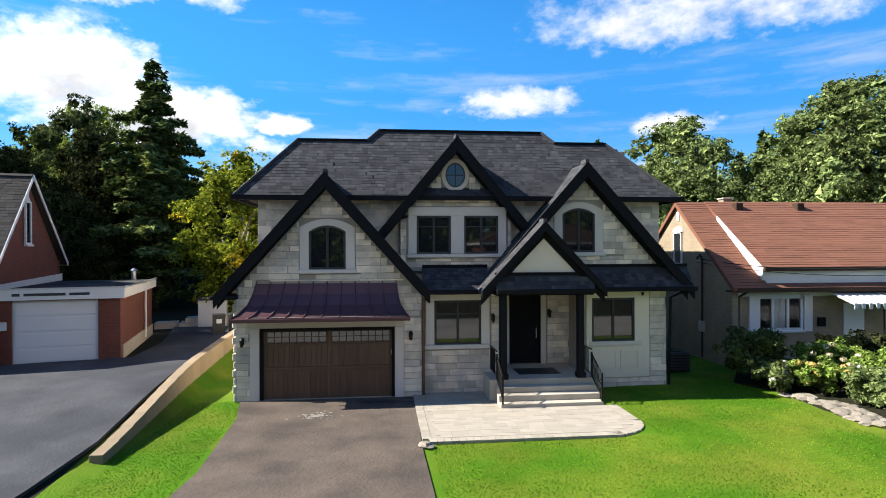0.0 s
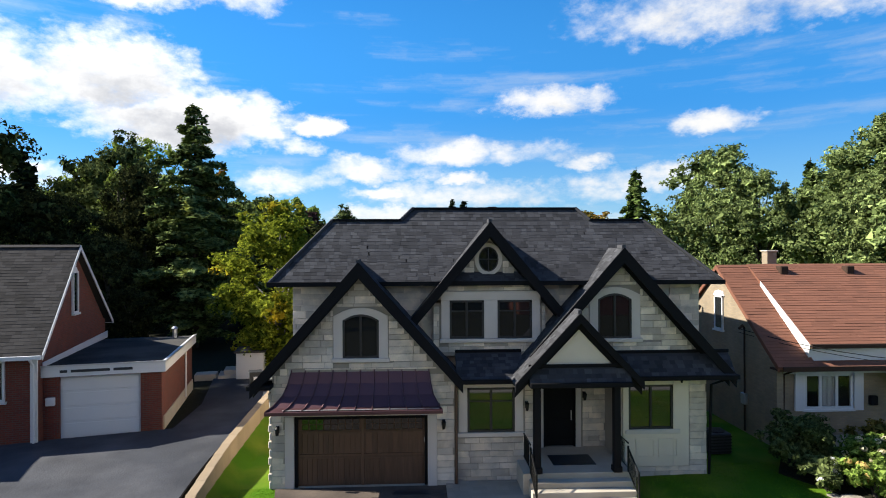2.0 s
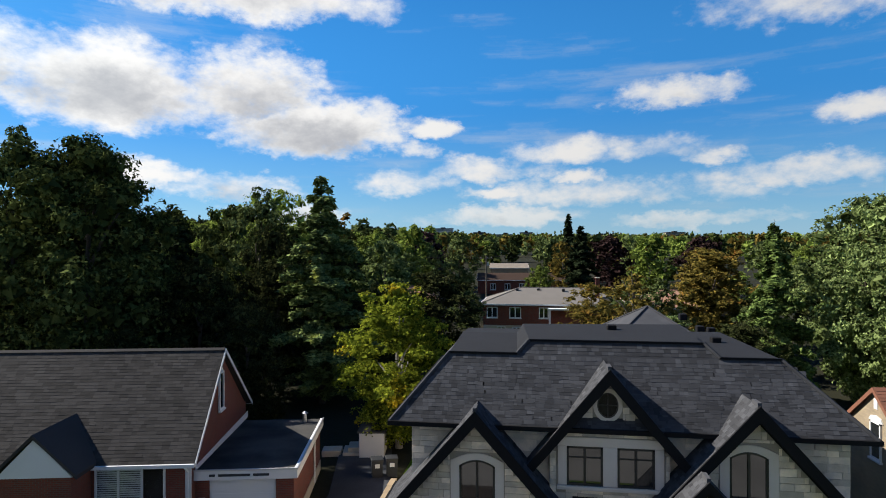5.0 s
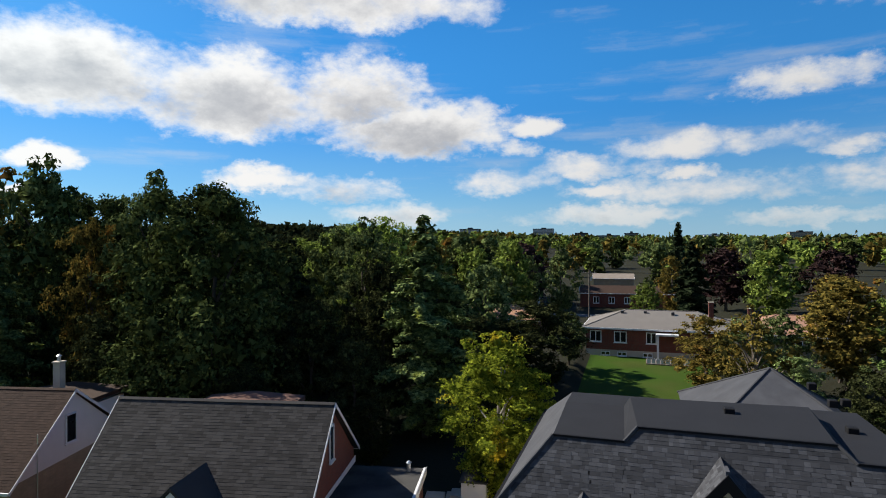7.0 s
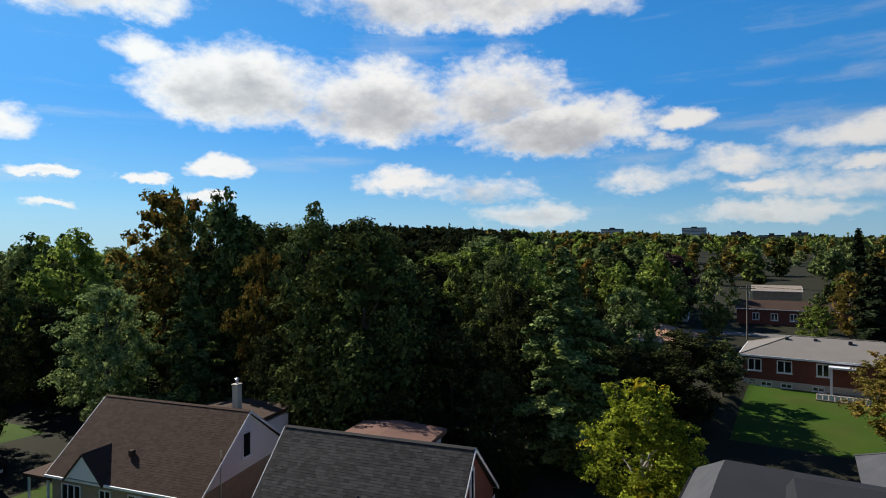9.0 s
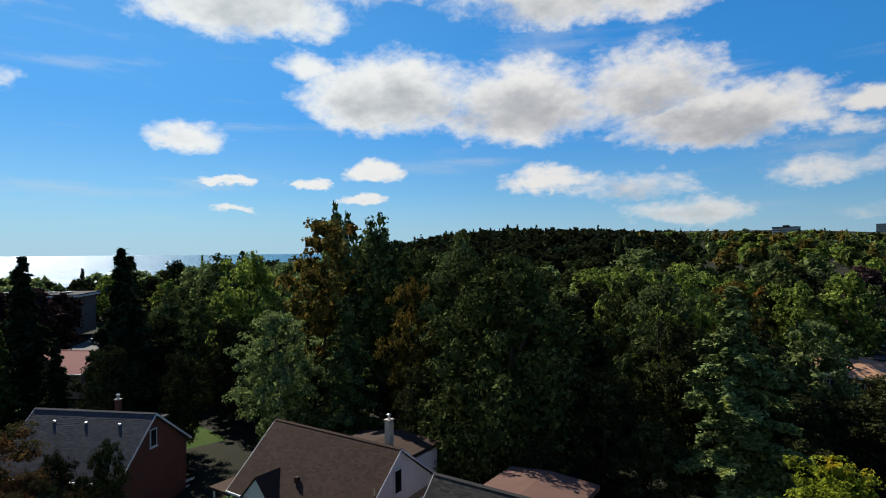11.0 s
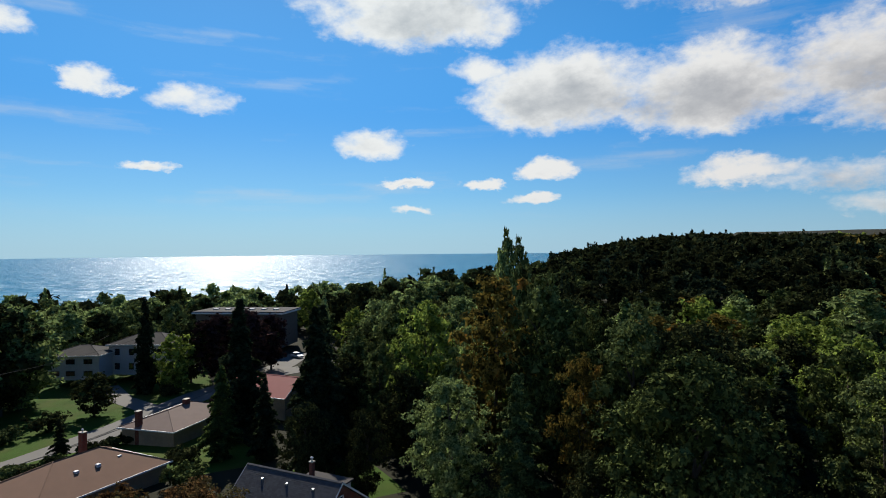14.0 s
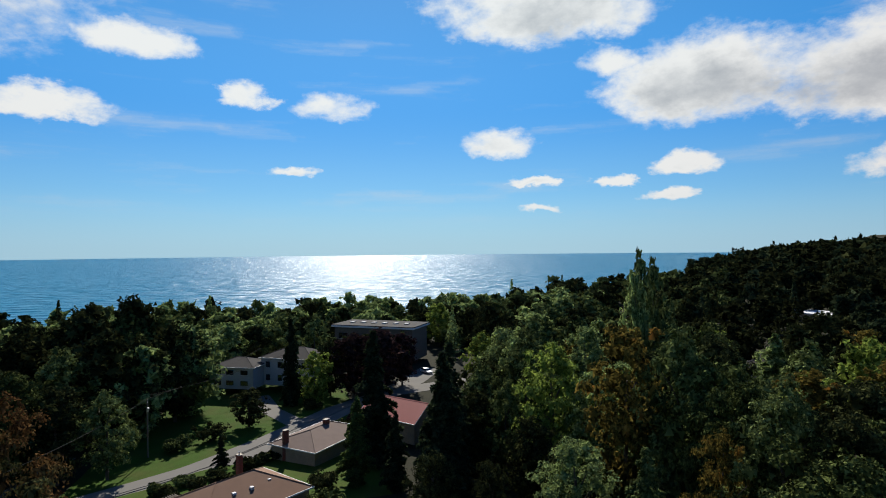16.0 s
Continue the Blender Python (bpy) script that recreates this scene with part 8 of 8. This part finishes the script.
# shingle courses
SL = math.hypot(1.56, 2.14)
hp("shingle_field", shingle_mesh("shingle_field", M_SHINGLE_J, (-4.80, F0, E0), (1, 0, 0), (0, 1.56, 2.14), 15.3, SL,
   outline=lambda t: (0.05 + 1.85 * t, 15.25 - 2.15 * t), seed=3), None, "courses of dark grey asphalt shingles", "stuff")
hp("shingle_field", shingle_mesh("shingle_field", M_SHINGLE_J, (-0.5, 20.985, 8.766), (1, 0, 0), (0, 1.56, 2.14), 6.9, 0.52, outline=lambda t: (0.5 * t, 6.9 - 0.5 * t), seed=4), None, "", "stuff")
for key, back in (("garage", 21.9), ("middle", 22.3), ("right", 21.7), ("porch", 20.2)):
    px, pz, s, yf, yw, zl, zr = GABLES[key]
    for sg, ze in ((-1, zl), (1, zr)):
        half = (pz - ze) / s
        length = math.hypot(half, pz - ze)
        if sg < 0:
            o, al = (px - half, back, ze + 0.003), (0, -1, 0)
        else:
            o, al = (px + half, yf, ze + 0.003), (0, 1, 0)
        hp("shingle_field", shingle_mesh("shingle_field", M_SHINGLE_J, o, al, (-sg * half, 0, pz - ze), back - yf, length, seed=int(10 + px)), None, "", "stuff")
for x0, x1, y0, z0, y1, z1 in ((1.35, 3.6, 18.62, 3.50, 19.6, 4.19), (6.4, 10.55, 18.62, 3.53, 19.1, 4.17), (3.55, 6.75, 17.78, 3.55, 18.02, 3.98)):
    hp("shingle_field", shingle_mesh("shingle_field", M_SHINGLE_J, (x0, y0, z0 + 0.003), (1, 0, 0), (0, y1 - y0, z1 - z0), x1 - x0, math.hypot(y1 - y0, z1 - z0), seed=int(x0)), None, "", "stuff")


def loose_shingles():
    """Single shingles along the middle of the front slope."""
    bm = bmesh.new()
    box(bm, -0.5, 0.5, -0.5, 0.5, 0, 1)
    bmesh.ops.recalc_face_normals(bm, faces=list(bm.faces))
    me = bpy.data.meshes.new("shingle")
    bm.to_mesh(me)
    bm.free()
    me.materials.append(M_SHINGLE)
    r = random.Random(12)
    tilt = Matrix.Rotation(math.atan2(2.14, 1.56), 4, "X")
    n = 0
    for j in range(1, 17):
        y = j * 0.145
        x = -2.6 + r.random() * 0.3
        while x < 9.0 and n < 300:
            w = r.uniform(0.25, 0.42)
            if r.random() < 0.55:
                ob = new("shingle", me)
                ob.parent = HOUSE
                ob.matrix_parent_inverse = Matrix.Translation((-2.6, -18.9, 0))
                d = Vector((0, 1.56, 2.14)).normalized() * y
                ob.matrix_basis = Matrix.Translation((x, F0 + d.y, E0 + d.z)) @ tilt @ Matrix.Translation((0, 0, 0.004)) @ Matrix.Diagonal((w - 0.01, 0.14, 0.005, 1))
                n += 1
            x += w


loose_shingles()


def paver_patio():
    patio = thing("patio", Matrix.Translation((4.0, 16.0, 0)), "pale paved patio with a rounded corner and darker border", "patio", kind="structure")
    inv = Matrix.Translation((-4.0, -16.0, 0))
    def q(name, bm, mat, label="", kind=""):
        ob = part(name, bm, mat, patio, label, kind)
        ob.matrix_parent_inverse = inv
        return ob
    X0, X1, Y0, Y1, R = 1.15, 6.95, 14.40, 19.1, 1.0
    edge = [(X0, Y1), (X0, Y0), (X1 - R, Y0)] + [(X1 - R + R * math.sin(t), Y0 + R - R * math.cos(t)) for t in np.linspace(0.2, 1.57, 7)] + [(X1, 17.0), (6.72, 17.0), (6.72, Y1)]
    q("patio_base", prisms((edge, "z", -0.1, 0.072)), M_PAVER)
    bm = bmesh.new()
    box(bm, -0.5, 0.5, -0.5, 0.5, -0.5, 0.5)
    me = bpy.data.meshes.new("paver")
    bm.to_mesh(me)
    bm.free()
    me.materials.append(M_PAVER)
    r = random.Random(2)
    def inside(x, y):
        if x < X0 + 0.02 or y < Y0 + 0.02 or y > Y1 or x > X1 - 0.02:
            return False
        if x > X1 - R and y < Y0 + R:
            return math.hypot(x - X1 + R, y - Y0 - R) < R - 0.12
        if 3.4 < x < 6.72 and y > 17.0:
            return False
        return not (x > 6.6 and y > 17.0)
    n = 0
    y = Y0 + 0.1
    while y < Y1:
        x = X0 + 0.12 + r.random() * 0.2
        hgt = r.choice((0.2, 0.3))
        while x < X1:
            w = r.choice((0.3, 0.4, 0.45))
            if inside(x, y) and inside(x + w, y + hgt) and n < 290:
                ob = new("paver", me)
                ob.parent = patio
                ob.matrix_parent_inverse = inv
                ob.location = (x + w / 2, y + hgt / 2, 0.052 + r.uniform(0, 0.003))
                ob.scale = (w - 0.005, hgt - 0.005, 0.05)
                n += 1
            x += w
        y += hgt
    # soldier border
    for i in range(27):
        ob = new("border_paver", me)
        ob.parent = patio
        ob.matrix_parent_inverse = inv
        ob.location, ob.scale = (X0 + 0.1 + i * 0.185, Y0 - 0.06, 0.045), (0.175, 0.26, 0.07)
    for i in range(6):
        t = 0.1 + 0.26 * i
        ob = new("border_paver", me)
        ob.parent = patio
        ob.matrix_parent_inverse = inv
        ob.location, ob.scale = (X1 - R + (R + 0.02) * math.sin(t), Y0 + R - (R + 0.02) * math.cos(t), 0.045), (0.25, 0.26, 0.07)
        ob.rotation_euler = (0, 0, t)
    for i in range(8):
        ob = new("border_paver", me)
        ob.parent = patio
        ob.matrix_parent_inverse = inv
        ob.location, ob.scale = (X1 + 0.02, Y0 + R + 0.12 + i * 0.195, 0.045), (0.24, 0.185, 0.07)
    for i in range(24):
        ob = new("border_paver", me)
        ob.parent = patio
        ob.matrix_parent_inverse = inv
        ob.location, ob.scale = (X0 - 0.05, Y0 + 0.16 + i * 0.195, 0.045), (0.22, 0.185, 0.07)


paver_patio()
